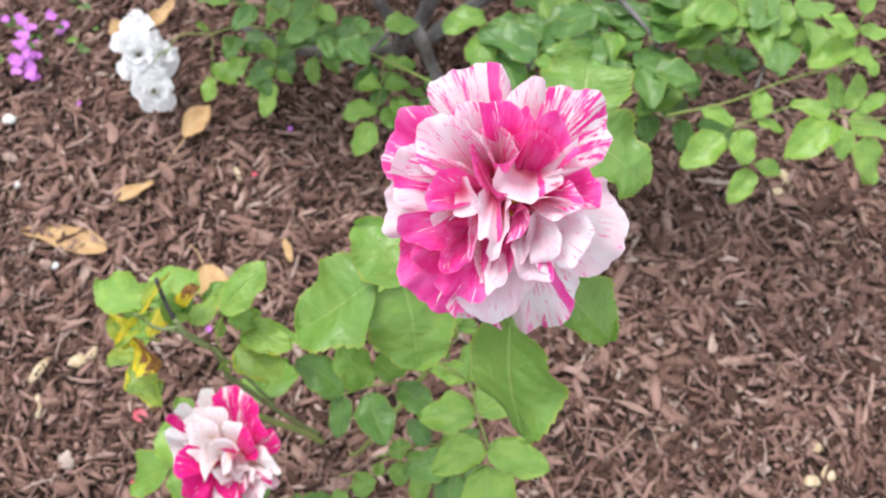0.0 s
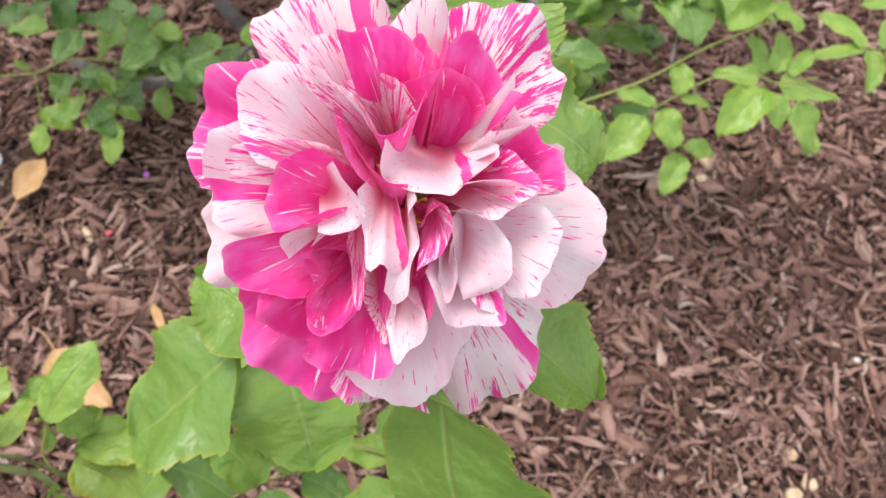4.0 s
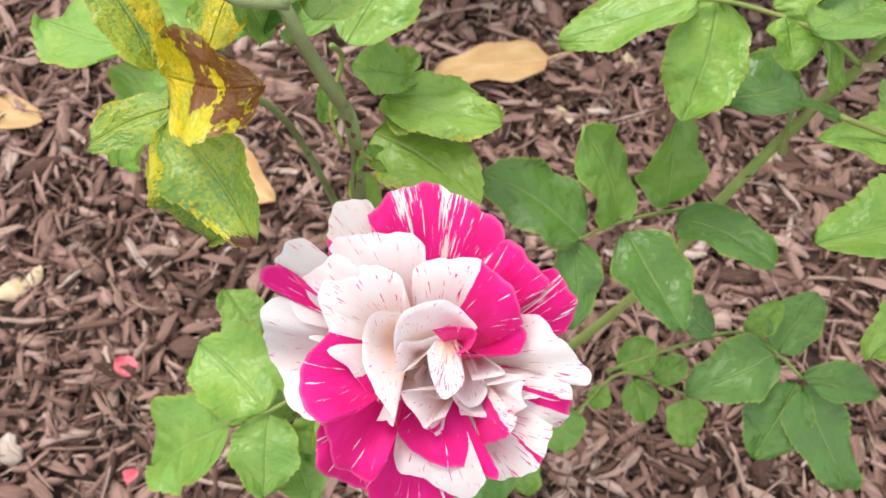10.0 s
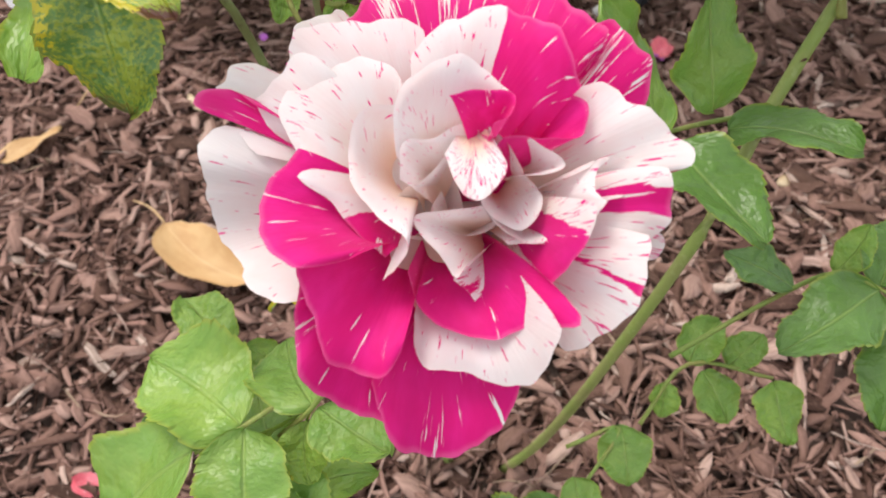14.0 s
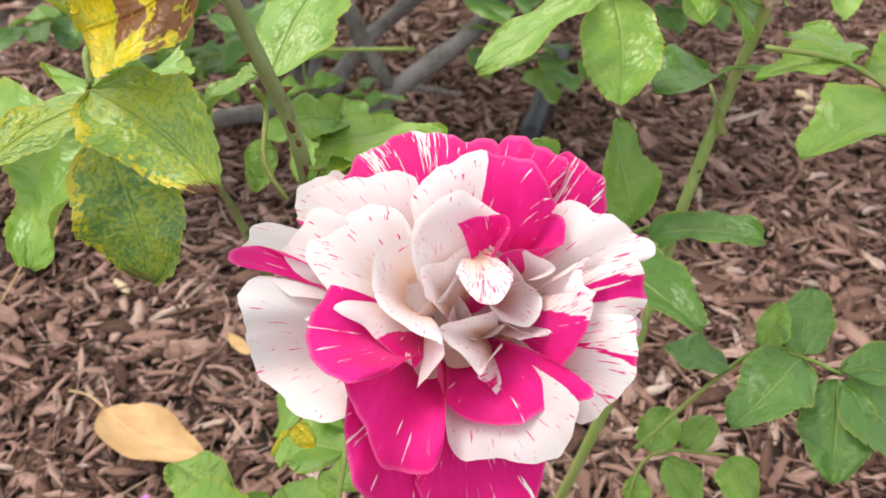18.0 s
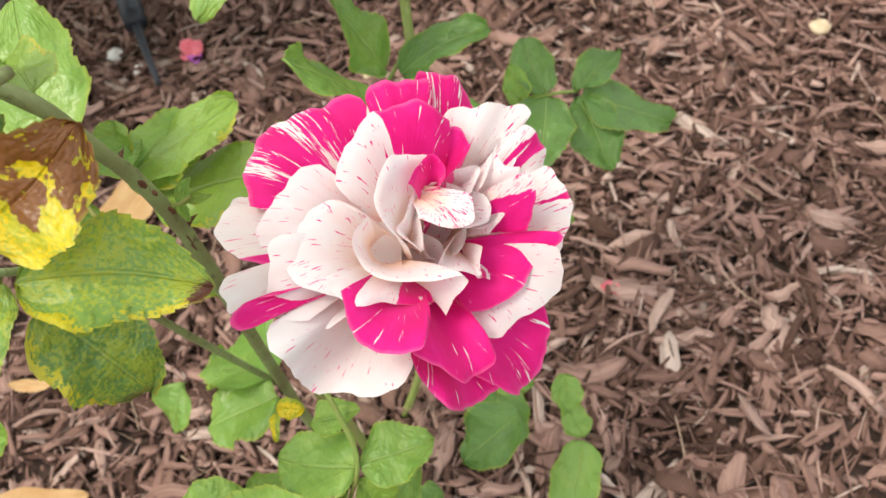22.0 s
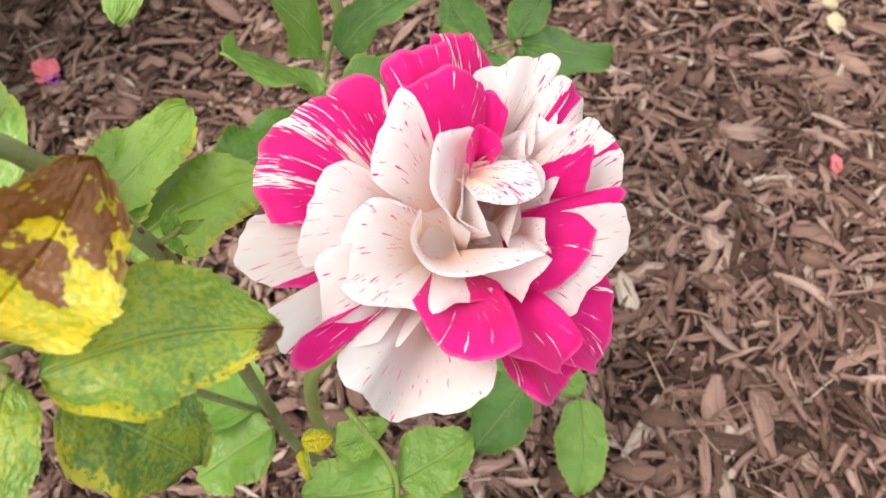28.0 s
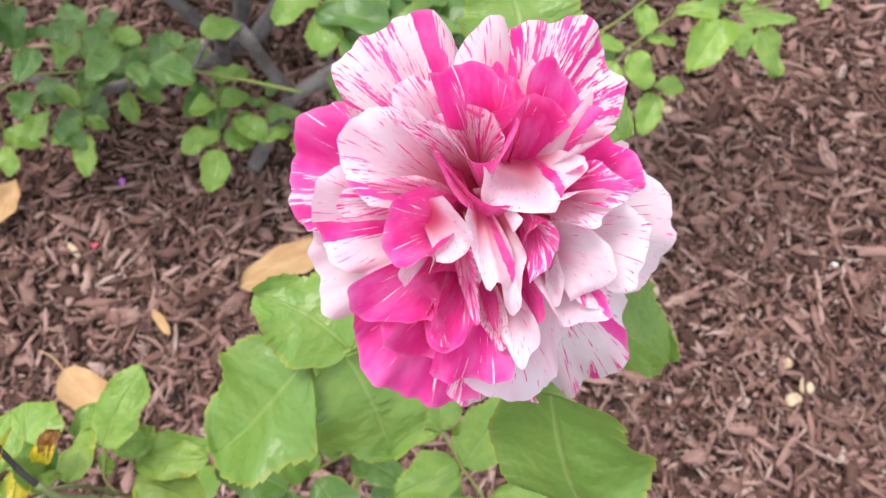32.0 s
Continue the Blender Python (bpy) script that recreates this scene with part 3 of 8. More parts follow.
# ---- the striped rose bush ----
bush = thing("striped_rose_bush", (0.02, 0.33, 0.0), "rose bush with pink and white striped blooms in bark mulch", "rose bush")
main_cane = stem("cane", [(0.03, 0.325, -0.01), (0.045, 0.31, 0.06), (0.062, 0.302, 0.14), (0.09, 0.305, 0.24), (0.112, 0.324, 0.279), (0.135, 0.338, 0.33), (0.143, 0.339, 0.362), (0.138, 0.328, 0.42), (0.128, 0.316, 0.50), (0.132, 0.312, 0.56), (0.150, 0.303, 0.610)], 0.0029, 0.0019, cane_mat, bush, "long green rose cane")
low_cane = stem("cane", [(0.0, 0.335, -0.01), (-0.01, 0.325, 0.08), (-0.025, 0.312, 0.17), (-0.028, 0.296, 0.25), (-0.027, 0.265, 0.30), (-0.024, 0.244, 0.335)], 0.0036, 0.0024, cane_mat, bush, "green rose cane under the low bloom")
shoot = stem("cane", [(-0.005, 0.345, -0.01), (-0.025, 0.335, 0.10), (-0.034, 0.322, 0.22), (-0.040, 0.310, 0.32), (-0.0395, 0.3125, 0.348), (-0.0415, 0.315, 0.370), (-0.046, 0.3135, 0.387), (-0.052, 0.312, 0.410), (-0.058, 0.318, 0.424)], 0.0030, 0.0021, brown_cane_mat, bush, "brownish green rose cane with dark scars")
stem("side_twig", [(-0.03, 0.33, 0.18), (-0.05, 0.335, 0.27), (-0.065, 0.335, 0.34), (-0.082, 0.33, 0.37)], 0.0018, 0.0012, brown_cane_mat, bush)
stub = stem("dead_stub", [(-0.058, 0.318, 0.422), (-0.062, 0.325, 0.435), (-0.066, 0.336, 0.452)], 0.0017, 0.0015, dead_mat, bush, "dark dead pruned stub")
tall_bloom = Bloom(bush, (0.156, 0.290, 0.650), (0, -0.5, 0.86), 0.056, tall_petal_mat, label="large ruffled bloom striped rose pink and white", ruffle=0.10)
low_bloom = Bloom(bush, (-0.024, 0.233, 0.360), (-0.01, -0.41, 0.91), 0.052, low_petal_mat, label="open bloom striped crimson pink and creamy white", ruffle=0.028)



def stamens(bloom, spread, foot, top, count, seed):
    """A tuft of golden filaments deep in the flower."""
    rng = np.random.default_rng(seed)
    verts, faces = [], []
    for k in range(count):
        a, r = rng.uniform(0, 6.28), spread * math.sqrt(rng.uniform(0, 1))
        way = bloom.x * math.cos(a) + bloom.y * math.sin(a)
        p0, p1 = bloom.c + bloom.a * foot + way * 0.3 * r, bloom.c + bloom.a * (top * rng.uniform(0.6, 1.0)) + way * r
        v, f = tube([tuple(p0), tuple((p0 + p1) / 2 + way * 0.0006), tuple(p1)], 0.0005, 0.0008, 5, 2)[:2]
        faces += [tuple(i + len(verts) for i in q) for q in f]
        verts += [tuple(p) for p in v]
    return held("stamens", verts, faces, stamen_mat, bloom.ob, label="golden yellow stamens deep in the flower")


stamens(low_bloom, 0.0045, -0.020, -0.013, 22, 5)
stamens(tall_bloom, 0.0060, -0.020, -0.009, 30, 6)


def thorn(at, way, parent, size=0.006):
    at, way = np.array(at), np.array(way, float)
    way /= np.linalg.norm(way)
    side = np.cross(way, (0.2, 0.3, 0.9))
    side /= np.linalg.norm(side)
    up = np.cross(side, way)
    verts = [at + side * 0.0009 * math.cos(t) + up * 0.0022 * math.sin(t) for t in np.linspace(0, 2 * np.pi, 6, endpoint=False)]
    verts += [at + way * size * 0.6 + side * 0.0004 * math.cos(t) + up * (0.0008 * math.sin(t) - 0.0006) for t in np.linspace(0, 2 * np.pi, 6, endpoint=False)]
    verts.append(at + way * size - up * 0.0015)
    faces = [(k, (k + 1) % 6, 6 + (k + 1) % 6, 6 + k) for k in range(6)] + [(6 + k, 6 + (k + 1) % 6, 12) for k in range(6)]
    return held("thorn", verts, faces, thorn_mat, parent)


for at, way, owner in (((-0.048, 0.313, 0.393), (-1, -0.3, 0.2), shoot), ((-0.0395, 0.311, 0.346), (1, -0.2, 0.3), shoot), ((-0.044, 0.314, 0.380), (0.9, 0.5, 0.2), shoot), ((0.125, 0.330, 0.30), (-0.9, -0.3, 0.3), main_cane), ((0.10, 0.315, 0.26), (0.8, -0.5, 0.1), main_cane), ((0.133, 0.322, 0.46), (0.9, -0.3, 0.2), main_cane), ((-0.027, 0.285, 0.27), (-0.8, -0.6, 0.0), low_cane)):
    thorn(at, way, owner)



def bark_scar(at, along, long, wide, parent):
    """A dark corky scar on a cane: a low, lumpy dome."""
    at, along, out = np.array(at), np.array(along, float), np.array((-0.35, -0.62, 0.70))
    along /= np.linalg.norm(along)
    out -= along * (out @ along)
    out /= np.linalg.norm(out)
    side = np.cross(along, out)
    at = at + out * 0.0021
    verts = [at + out * 0.0010]
    for r, h in ((0.55, 0.0008), (1.0, -0.0005)):
        for k in range(9):
            t, lump = 2 * math.pi * k / 9, 1 + 0.25 * math.sin(5 * k + 90 * long * k)
            verts.append(at + along * long * r * lump * math.cos(t) + side * wide * r * lump * math.sin(t) + out * (h - 0.0012 * (r * math.sin(t)) ** 2))
    faces = [(0, 1 + k, 1 + (k + 1) % 9) for k in range(9)] + [(1 + k, 10 + k, 10 + (k + 1) % 9, 1 + (k + 1) % 9) for k in range(9)]
    return held("bark_scar", verts, faces, thorn_mat, parent, label="dark brown corky scar")


bark_scar((-0.0413, 0.3150, 0.3700), (-0.003, 0.002, 0.016), 0.0032, 0.0017, shoot)
bark_scar((-0.0400, 0.3143, 0.3640), (-0.003, 0.002, 0.016), 0.0016, 0.0012, shoot)
bark_scar((-0.0390, 0.3135, 0.3548), (-0.002, 0.003, 0.015), 0.0028, 0.0018, shoot)
bark_scar((-0.0397, 0.3110, 0.3400), (0.001, 0.003, 0.015), 0.0062, 0.0010, shoot)

# ---- the bush behind ----
back_bush = thing("background_rose_bush", (0.13, 0.98, 0.0), "leafy rose bush with old grey wood and a white bloom", "rose bush")
for pts, r0, r1 in (
    ([(0.05, 0.94, -0.02), (0.055, 0.92, 0.05), (0.07, 0.87, 0.13), (0.088, 0.81, 0.18), (0.105, 0.792, 0.14), (0.124, 0.788, 0.098)], 0.011, 0.007),
    ([(0.34, 0.93, 0.19), (0.28, 0.84, 0.17), (0.218, 0.795, 0.138), (0.165, 0.787, 0.112), (0.124, 0.785, 0.09), (0.09, 0.772, 0.05), (0.06, 0.755, 0.01)], 0.010, 0.009),
    ([(0.12, 0.786, 0.092), (0.145, 0.80, 0.085), (0.175, 0.80, 0.075), (0.20, 0.79, 0.07)], 0.005, 0.0025),
    ([(0.145, 0.80, 0.085), (0.17, 0.822, 0.085), (0.19, 0.845, 0.10)], 0.0035, 0.002),
    ([(0.06, 0.95, -0.02), (0.10, 0.97, 0.08), (0.14, 0.95, 0.16), (0.20, 0.93, 0.24), (0.30, 0.98, 0.30)], 0.013, 0.007),
    ([(0.08, 0.96, -0.02), (0.16, 0.99, 0.05), (0.30, 1.0, 0.12), (0.44, 0.95, 0.18), (0.56, 0.90, 0.22)], 0.012, 0.005),
    ([(0.05, 0.94, 0.0), (-0.02, 0.92, 0.02), (-0.10, 0.90, 0.035), (-0.18, 0.92, 0.06)], 0.012, 0.006),
    ([(0.055, 0.92, 0.06), (0.01, 0.93, 0.15), (-0.02, 0.97, 0.26), (-0.03, 1.03, 0.36)], 0.010, 0.006),
    ([(0.07, 0.87, 0.13), (0.05, 0.83, 0.16), (0.03, 0.80, 0.16), (0.0, 0.775, 0.15)], 0.004, 0.002),
    ([(0.44, 0.95, 0.18), (0.48, 0.85, 0.22), (0.50, 0.77, 0.25), (0.47, 0.69, 0.25)], 0.0045, 0.002),
    ([(0.20, 0.93, 0.24), (0.28, 0.84, 0.27), (0.33, 0.78, 0.27), (0.37, 0.74, 0.25)], 0.0045, 0.002),
):
    stem("branch", pts, r0, r1, woody_mat, back_bush, "gnarled grey woody branch", 0.14)

# upper leaf group under the first bloom
upper_stalk = stem("leaf_stalk", [(0.120, 0.315, 0.530), (0.130, 0.318, 0.530), (0.109, 0.313, 0.515), (0.089, 0.312, 0.515)], 0.0013, 0.0009, stalk_mat, bush)
leaflet(upper_stalk, (0.090, 0.313, 0.515), (0.037, 0.296, 0.475), 0.060, 0, GREEN, 0.12)
leaflet(upper_stalk, (0.106, 0.312, 0.515), (0.117, 0.271, 0.475), 0.055, 0, GREEN, 0.12)
leaflet(upper_stalk, (0.109, 0.313, 0.515), (0.074, 0.349, 0.520), 0.043, 0, GREEN, 0.12)
leaflet(upper_stalk, (0.126, 0.331, 0.500), (0.122, 0.385, 0.480), 0.046, 0, GREEN, 0.12)
leaflet(upper_stalk, (0.137, 0.330, 0.500), (0.168, 0.334, 0.470), 0.032, 0, DARK, 0.12)
collar_stalk = stem("leaf_stalk", [(0.187, 0.268, 0.600), (0.174, 0.256, 0.605), (0.166, 0.249, 0.605)], 0.0013, 0.001, stalk_mat, bush)
leaflet(collar_stalk, (0.160, 0.250, 0.622), (0.170, 0.207, 0.568), 0.047, -55, GLOSSY, 0.10)
leaflet(collar_stalk, (0.182, 0.277, 0.600), (0.214, 0.254, 0.585), 0.036, 0, GREEN, 0.12)
crown_stalk = stem("leaf_stalk", [(0.179, 0.344, 0.580), (0.198, 0.369, 0.600), (0.205, 0.388, 0.600)], 0.0013, 0.001, stalk_mat, bush)
leaflet(crown_stalk, (0.200, 0.378, 0.600), (0.207, 0.418, 0.605), 0.049, 0, GREEN, 0.12)
leaflet(crown_stalk, (0.204, 0.371, 0.595), (0.241, 0.352, 0.575), 0.044, 0, GREEN, 0.12)
leaflet(crown_stalk, (0.137, 0.382, 0.575), (0.107, 0.403, 0.550), 0.027, -15, GREEN, 0.12)

# leaves at the side of the tall cane
side_stalk = stem("leaf_stalk", [(0.127, 0.317, 0.360), (0.153, 0.305, 0.355), (0.161, 0.281, 0.350), (0.170, 0.257, 0.345), (0.171, 0.243, 0.340)], 0.0011, 0.0008, stalk_mat, bush)
leaflet(side_stalk, (0.153, 0.305, 0.355), (0.124, 0.315, 0.350), 0.019, 0, LIGHT, 0.12)
leaflet(side_stalk, (0.154, 0.304, 0.355), (0.168, 0.343, 0.350), 0.026, 0, LIGHT, 0.12)
leaflet(side_stalk, (0.161, 0.282, 0.350), (0.206, 0.314, 0.355), 0.033, 0, LIGHT, 0.12)
leaflet(side_stalk, (0.160, 0.281, 0.350), (0.116, 0.278, 0.343), 0.030, 0, LIGHT, 0.12)
leaflet(side_stalk, (0.168, 0.257, 0.345), (0.128, 0.238, 0.335), 0.026, 0, LIGHT, 0.12)
leaflet(side_stalk, (0.170, 0.256, 0.345), (0.216, 0.241, 0.350), 0.028, 0, LIGHT, 0.12)
leaflet(side_stalk, (0.171, 0.243, 0.340), (0.179, 0.187, 0.312), 0.043, 0, LIGHT, 0.12)
inner_stalk = stem("leaf_stalk", [(0.135, 0.332, 0.368), (0.122, 0.342, 0.373), (0.102, 0.358, 0.369), (0.083, 0.362, 0.370)], 0.0011, 0.0008, stalk_mat, bush)
leaflet(inner_stalk, (0.083, 0.364, 0.369), (0.036, 0.364, 0.348), 0.023, 0, LIGHT, 0.12)
leaflet(inner_stalk, (0.091, 0.363, 0.367), (0.080, 0.330, 0.341), 0.029, 0, LIGHT, 0.12)
leaflet(inner_stalk, (0.110, 0.350, 0.373), (0.113, 0.333, 0.365), 0.021, 0, LIGHT, 0.12)
leaflet(inner_stalk, (0.096, 0.368, 0.365), (0.072, 0.384, 0.367), 0.018, 0, LIGHT, 0.12)
leaflet(inner_stalk, (0.111, 0.359, 0.367), (0.136, 0.365, 0.386), 0.018, 0, LIGHT, 0.12)
leaflet(inner_stalk, (0.112, 0.336, 0.382), (0.151, 0.362, 0.370), 0.022, 0, GREEN, 0.12)
leaflet(inner_stalk, (0.124, 0.341, 0.373), (0.132, 0.330, 0.356), 0.011, 0, LIGHT, 0.12)
leaflet(inner_stalk, (0.136, 0.354, 0.331), (0.103, 0.343, 0.337), 0.029, 0, DARK, 0.12)
leaflet(inner_stalk, (0.138, 0.325, 0.345), (0.128, 0.339, 0.340), 0.007, 0, GREEN, 0.12)
leaflet(inner_stalk, (0.135, 0.348, 0.370), (0.160, 0.345, 0.360), 0.014, 0, GREEN, 0.12)
stem("stub", [(0.129, 0.329, 0.316), (0.131, 0.338, 0.323), (0.144, 0.360, 0.319)], 0.0019, 0.0006, stalk_mat, bush)
stem("bud_scale", [(0.135, 0.332, 0.368), (0.138, 0.331, 0.369), (0.143, 0.333, 0.367)], 0.0022, 0.001, straw_mat, bush)
stem("bud_scale", [(0.112, 0.314, 0.430), (0.105, 0.312, 0.437), (0.099, 0.311, 0.437)], 0.0018, 0.0006, straw_mat, bush)
mid_stalk = stem("leaf_stalk", [(0.116, 0.326, 0.279), (0.092, 0.323, 0.282), (0.068, 0.317, 0.285), (0.049, 0.309, 0.287)], 0.0011, 0.0008, stalk_mat, bush)
leaflet(mid_stalk, (0.050, 0.310, 0.287), (0.010, 0.332, 0.305), 0.031, 0, DARK, 0.12)
leaflet(mid_stalk, (0.069, 0.319, 0.285), (0.049, 0.337, 0.328), 0.034, 0, GREEN, 0.12)
leaflet(mid_stalk, (0.091, 0.325, 0.285), (0.088, 0.342, 0.325), 0.027, 0, GREEN, 0.12)
leaflet(mid_stalk, (0.070, 0.312, 0.285), (0.089, 0.270, 0.280), 0.031, 0, DARK, 0.12)
leaflet(mid_stalk, (0.047, 0.310, 0.285), (0.046, 0.276, 0.268), 0.020, 0, DARK, 0.12)
leaflet(mid_stalk, (0.096, 0.320, 0.280), (0.127, 0.292, 0.294), 0.026, 0, DARK, 0.12)

# low leaves of the tall cane
low_stalk = stem("leaf_stalk", [(0.077, 0.277, 0.200), (0.117, 0.284, 0.220), (0.136, 0.282, 0.235), (0.147, 0.270, 0.238), (0.157, 0.258, 0.236)], 0.0011, 0.0008, stalk_mat, bush)
leaflet(low_stalk, (0.146, 0.270, 0.238), (0.104, 0.257, 0.230), 0.028, 0, DARK, 0.12)
leaflet(low_stalk, (0.153, 0.257, 0.236), (0.136, 0.228, 0.212), 0.027, 0, DARK, 0.12)
leaflet(low_stalk, (0.156, 0.255, 0.236), (0.178, 0.211, 0.215), 0.030, 0, DARK, 0.12)
leaflet(low_stalk, (0.157, 0.259, 0.236), (0.189, 0.249, 0.240), 0.018, 0, DARK, 0.12)
leaflet(low_stalk, (0.147, 0.271, 0.238), (0.168, 0.294, 0.250), 0.021, 0, DARK, 0.12)
leaflet(low_stalk, (0.136, 0.282, 0.235), (0.149, 0.291, 0.250), 0.013, 0, LIGHT, 0.12)
leaflet(low_stalk, (0.124, 0.284, 0.225), (0.106, 0.307, 0.225), 0.020, 0, DARK, 0.12)
foot_stalk = stem("leaf_stalk", [(0.066, 0.264, 0.170), (0.090, 0.280, 0.185), (0.119, 0.265, 0.190)], 0.001, 0.0008, stalk_mat, bush)
leaflet(foot_stalk, (0.119, 0.264, 0.190), (0.120, 0.241, 0.178), 0.021, 0, LIGHT, 0.12)
leaflet(foot_stalk, (0.105, 0.275, 0.187), (0.121, 0.283, 0.195), 0.015, 0, GREEN, 0.12)
leaflet(foot_stalk, (0.094, 0.276, 0.185), (0.101, 0.256, 0.175), 0.019, 0, GREEN, 0.12)
leaflet(foot_stalk, (0.090, 0.281, 0.185), (0.106, 0.293, 0.195), 0.018, 0, GREEN, 0.12)
leaflet(foot_stalk, (0.080, 0.276, 0.180), (0.076, 0.265, 0.170), 0.012, 0, LIGHT, 0.12)
under_stalk = stem("leaf_stalk", [(0.038, 0.268, 0.150), (0.062, 0.270, 0.155), (0.039, 0.250, 0.140)], 0.001, 0.0008, stalk_mat, bush)
leaflet(under_stalk, (0.063, 0.272, 0.155), (0.061, 0.248, 0.145), 0.023, 0, GREEN, 0.12)
leaflet(under_stalk, (0.039, 0.256, 0.145), (0.042, 0.229, 0.130), 0.022, 0, GREEN, 0.12)
leaflet(under_stalk, (0.033, 0.248, 0.140), (-0.000, 0.230, 0.120), 0.032, 0, DARK, 0.12)
leaflet(under_stalk, (0.012, 0.223, 0.170), (-0.017, 0.241, 0.150), 0.028, 0, DARK, 0.12)
leaflet(under_stalk, (0.033, 0.195, 0.110), (-0.013, 0.186, 0.090), 0.026, 0, GREEN, 0.12)
leaflet(under_stalk, (0.035, 0.195, 0.110), (0.047, 0.212, 0.120), 0.016, 0, GREEN, 0.12)
leaflet(under_stalk, (-0.031, 0.246, 0.140), (-0.046, 0.253, 0.120), 0.018, 0, DARK, 0.12)
leaflet(under_stalk, (0.056, 0.218, 0.130), (0.041, 0.207, 0.120), 0.017, 0, GREEN, 0.12)
left_stalk = stem("leaf_stalk", [(-0.059, 0.270, 0.240), (-0.070, 0.262, 0.243), (-0.083, 0.255, 0.243), (-0.099, 0.250, 0.240)], 0.0011, 0.0008, stalk_mat, bush)
leaflet(left_stalk, (-0.099, 0.250, 0.241), (-0.143, 0.243, 0.205), 0.041, 0, GREEN, 0.12)
leaflet(left_stalk, (-0.083, 0.254, 0.243), (-0.086, 0.221, 0.235), 0.028, 0, GREEN, 0.12)
leaflet(left_stalk, (-0.084, 0.255, 0.243), (-0.115, 0.289, 0.240), 0.037, 0, LIGHT, 0.12)
leaflet(left_stalk, (-0.091, 0.290, 0.235), (-0.106, 0.316, 0.235), 0.021, 0, LIGHT, 0.12)
leaflet(left_stalk, (-0.071, 0.239, 0.220), (-0.043, 0.245, 0.215), 0.018, 0, LIGHT, 0.12)
leaflet(left_stalk, (-0.122, 0.283, 0.190), (-0.130, 0.294, 0.190), 0.010, 0, DARK, 0.12)
leaflet(left_stalk, (-0.086, 0.300, 0.220), (-0.072, 0.289, 0.210), 0.016, 0, LIGHT, 0.12)
shade_stalk = stem("leaf_stalk", [(-0.045, 0.275, 0.270), (-0.058, 0.257, 0.250), (-0.074, 0.256, 0.230)], 0.0012, 0.0008, stalk_mat, bush)
leaflet(shade_stalk, (-0.061, 0.257, 0.245), (-0.069, 0.291, 0.235), 0.029, 0, LIGHT, 0.12)
leaflet(shade_stalk, (-0.059, 0.256, 0.245), (-0.039, 0.235, 0.250), 0.023, 0, GREEN, 0.12)
leaflet(shade_stalk, (-0.065, 0.257, 0.240), (-0.074, 0.266, 0.220), 0.020, 0, YELLOW, 0.12)
leaflet(shade_stalk, (-0.064, 0.255, 0.240), (-0.066, 0.239, 0.225), 0.015, 0, YELLOW, 0.12)
leaflet(shade_stalk, (-0.078, 0.256, 0.220), (-0.084, 0.289, 0.210), 0.025, 0, LIGHT, 0.12)
leaflet(shade_stalk, (-0.078, 0.253, 0.220), (-0.067, 0.219, 0.220), 0.025, 0, GREEN, 0.12)
leaflet(shade_stalk, (-0.040, 0.321, 0.200), (-0.065, 0.353, 0.180), 0.034, 0, GREEN, 0.12)
leaflet(shade_stalk, (-0.054, 0.280, 0.250), (-0.044, 0.263, 0.260), 0.014, 0, LIGHT, 0.12)
leaflet(shade_stalk, (-0.037, 0.331, 0.200), (-0.023, 0.377, 0.170), 0.043, 0, GREEN, 0.12)
leaflet(shade_stalk, (-0.046, 0.395, 0.150), (-0.068, 0.395, 0.130), 0.024, 0, GREEN, 0.12)

# the yellowing shoot
top_stalk = stem("leaf_stalk", [(-0.072, 0.310, 0.400), (-0.086, 0.309, 0.405), (-0.088, 0.300, 0.400), (-0.090, 0.303, 0.395)], 0.0011, 0.0008, stalk_mat, shoot)
leaflet(top_stalk, (-0.0864, 0.2994, 0.4128), (-0.0606, 0.2844, 0.4271), 0.0255, -52, BROWN, 0.10)
leaflet(top_stalk, (-0.0879, 0.2931, 0.4018), (-0.0669, 0.2606, 0.3910), 0.0225, -26, MOTTLED, 0.12)
leaflet(top_stalk, (-0.0881, 0.2950, 0.3885), (-0.0874, 0.2804, 0.3516), 0.0260, -12, DEEP, 0.14)
leaflet(top_stalk, (-0.0876, 0.3040, 0.3930), (-0.1143, 0.2938, 0.3890), 0.0140, 20, MOTTLED, 0.12)
leaflet(top_stalk, (-0.087, 0.298, 0.417), (-0.098, 0.314, 0.436), 0.016, -20, EDGED, 0.12)
leaflet(top_stalk, (-0.095, 0.341, 0.364), (-0.124, 0.320, 0.337), 0.036, 0, LIGHT, 0.12)
leaflet(top_stalk, (-0.101, 0.350, 0.364), (-0.156, 0.382, 0.345), 0.034, 0, LIGHT, 0.12)
leaflet(top_stalk, (-0.092, 0.348, 0.380), (-0.073, 0.353, 0.370), 0.015, 0, GREEN, 0.12)
leaflet(top_stalk, (-0.082, 0.345, 0.370), (-0.088, 0.392, 0.355), 0.042, 0, LIGHT, 0.12)
leaflet(top_stalk, (-0.078, 0.310, 0.407), (-0.073, 0.338, 0.404), 0.014, 0, GOLD, 0.12)
leaflet(top_stalk, (-0.075, 0.326, 0.430), (-0.066, 0.358, 0.430), 0.017, 0, LIGHT, 0.12)
back_stalk = stem("leaf_stalk", [(-0.047, 0.348, 0.365), (-0.044, 0.350, 0.355), (-0.049, 0.335, 0.345), (-0.045, 0.326, 0.335)], 0.0011, 0.0008, stalk_mat, shoot)
leaflet(back_stalk, (-0.042, 0.347, 0.367), (-0.010, 0.383, 0.388), 0.029, 0, LIGHT, 0.12)
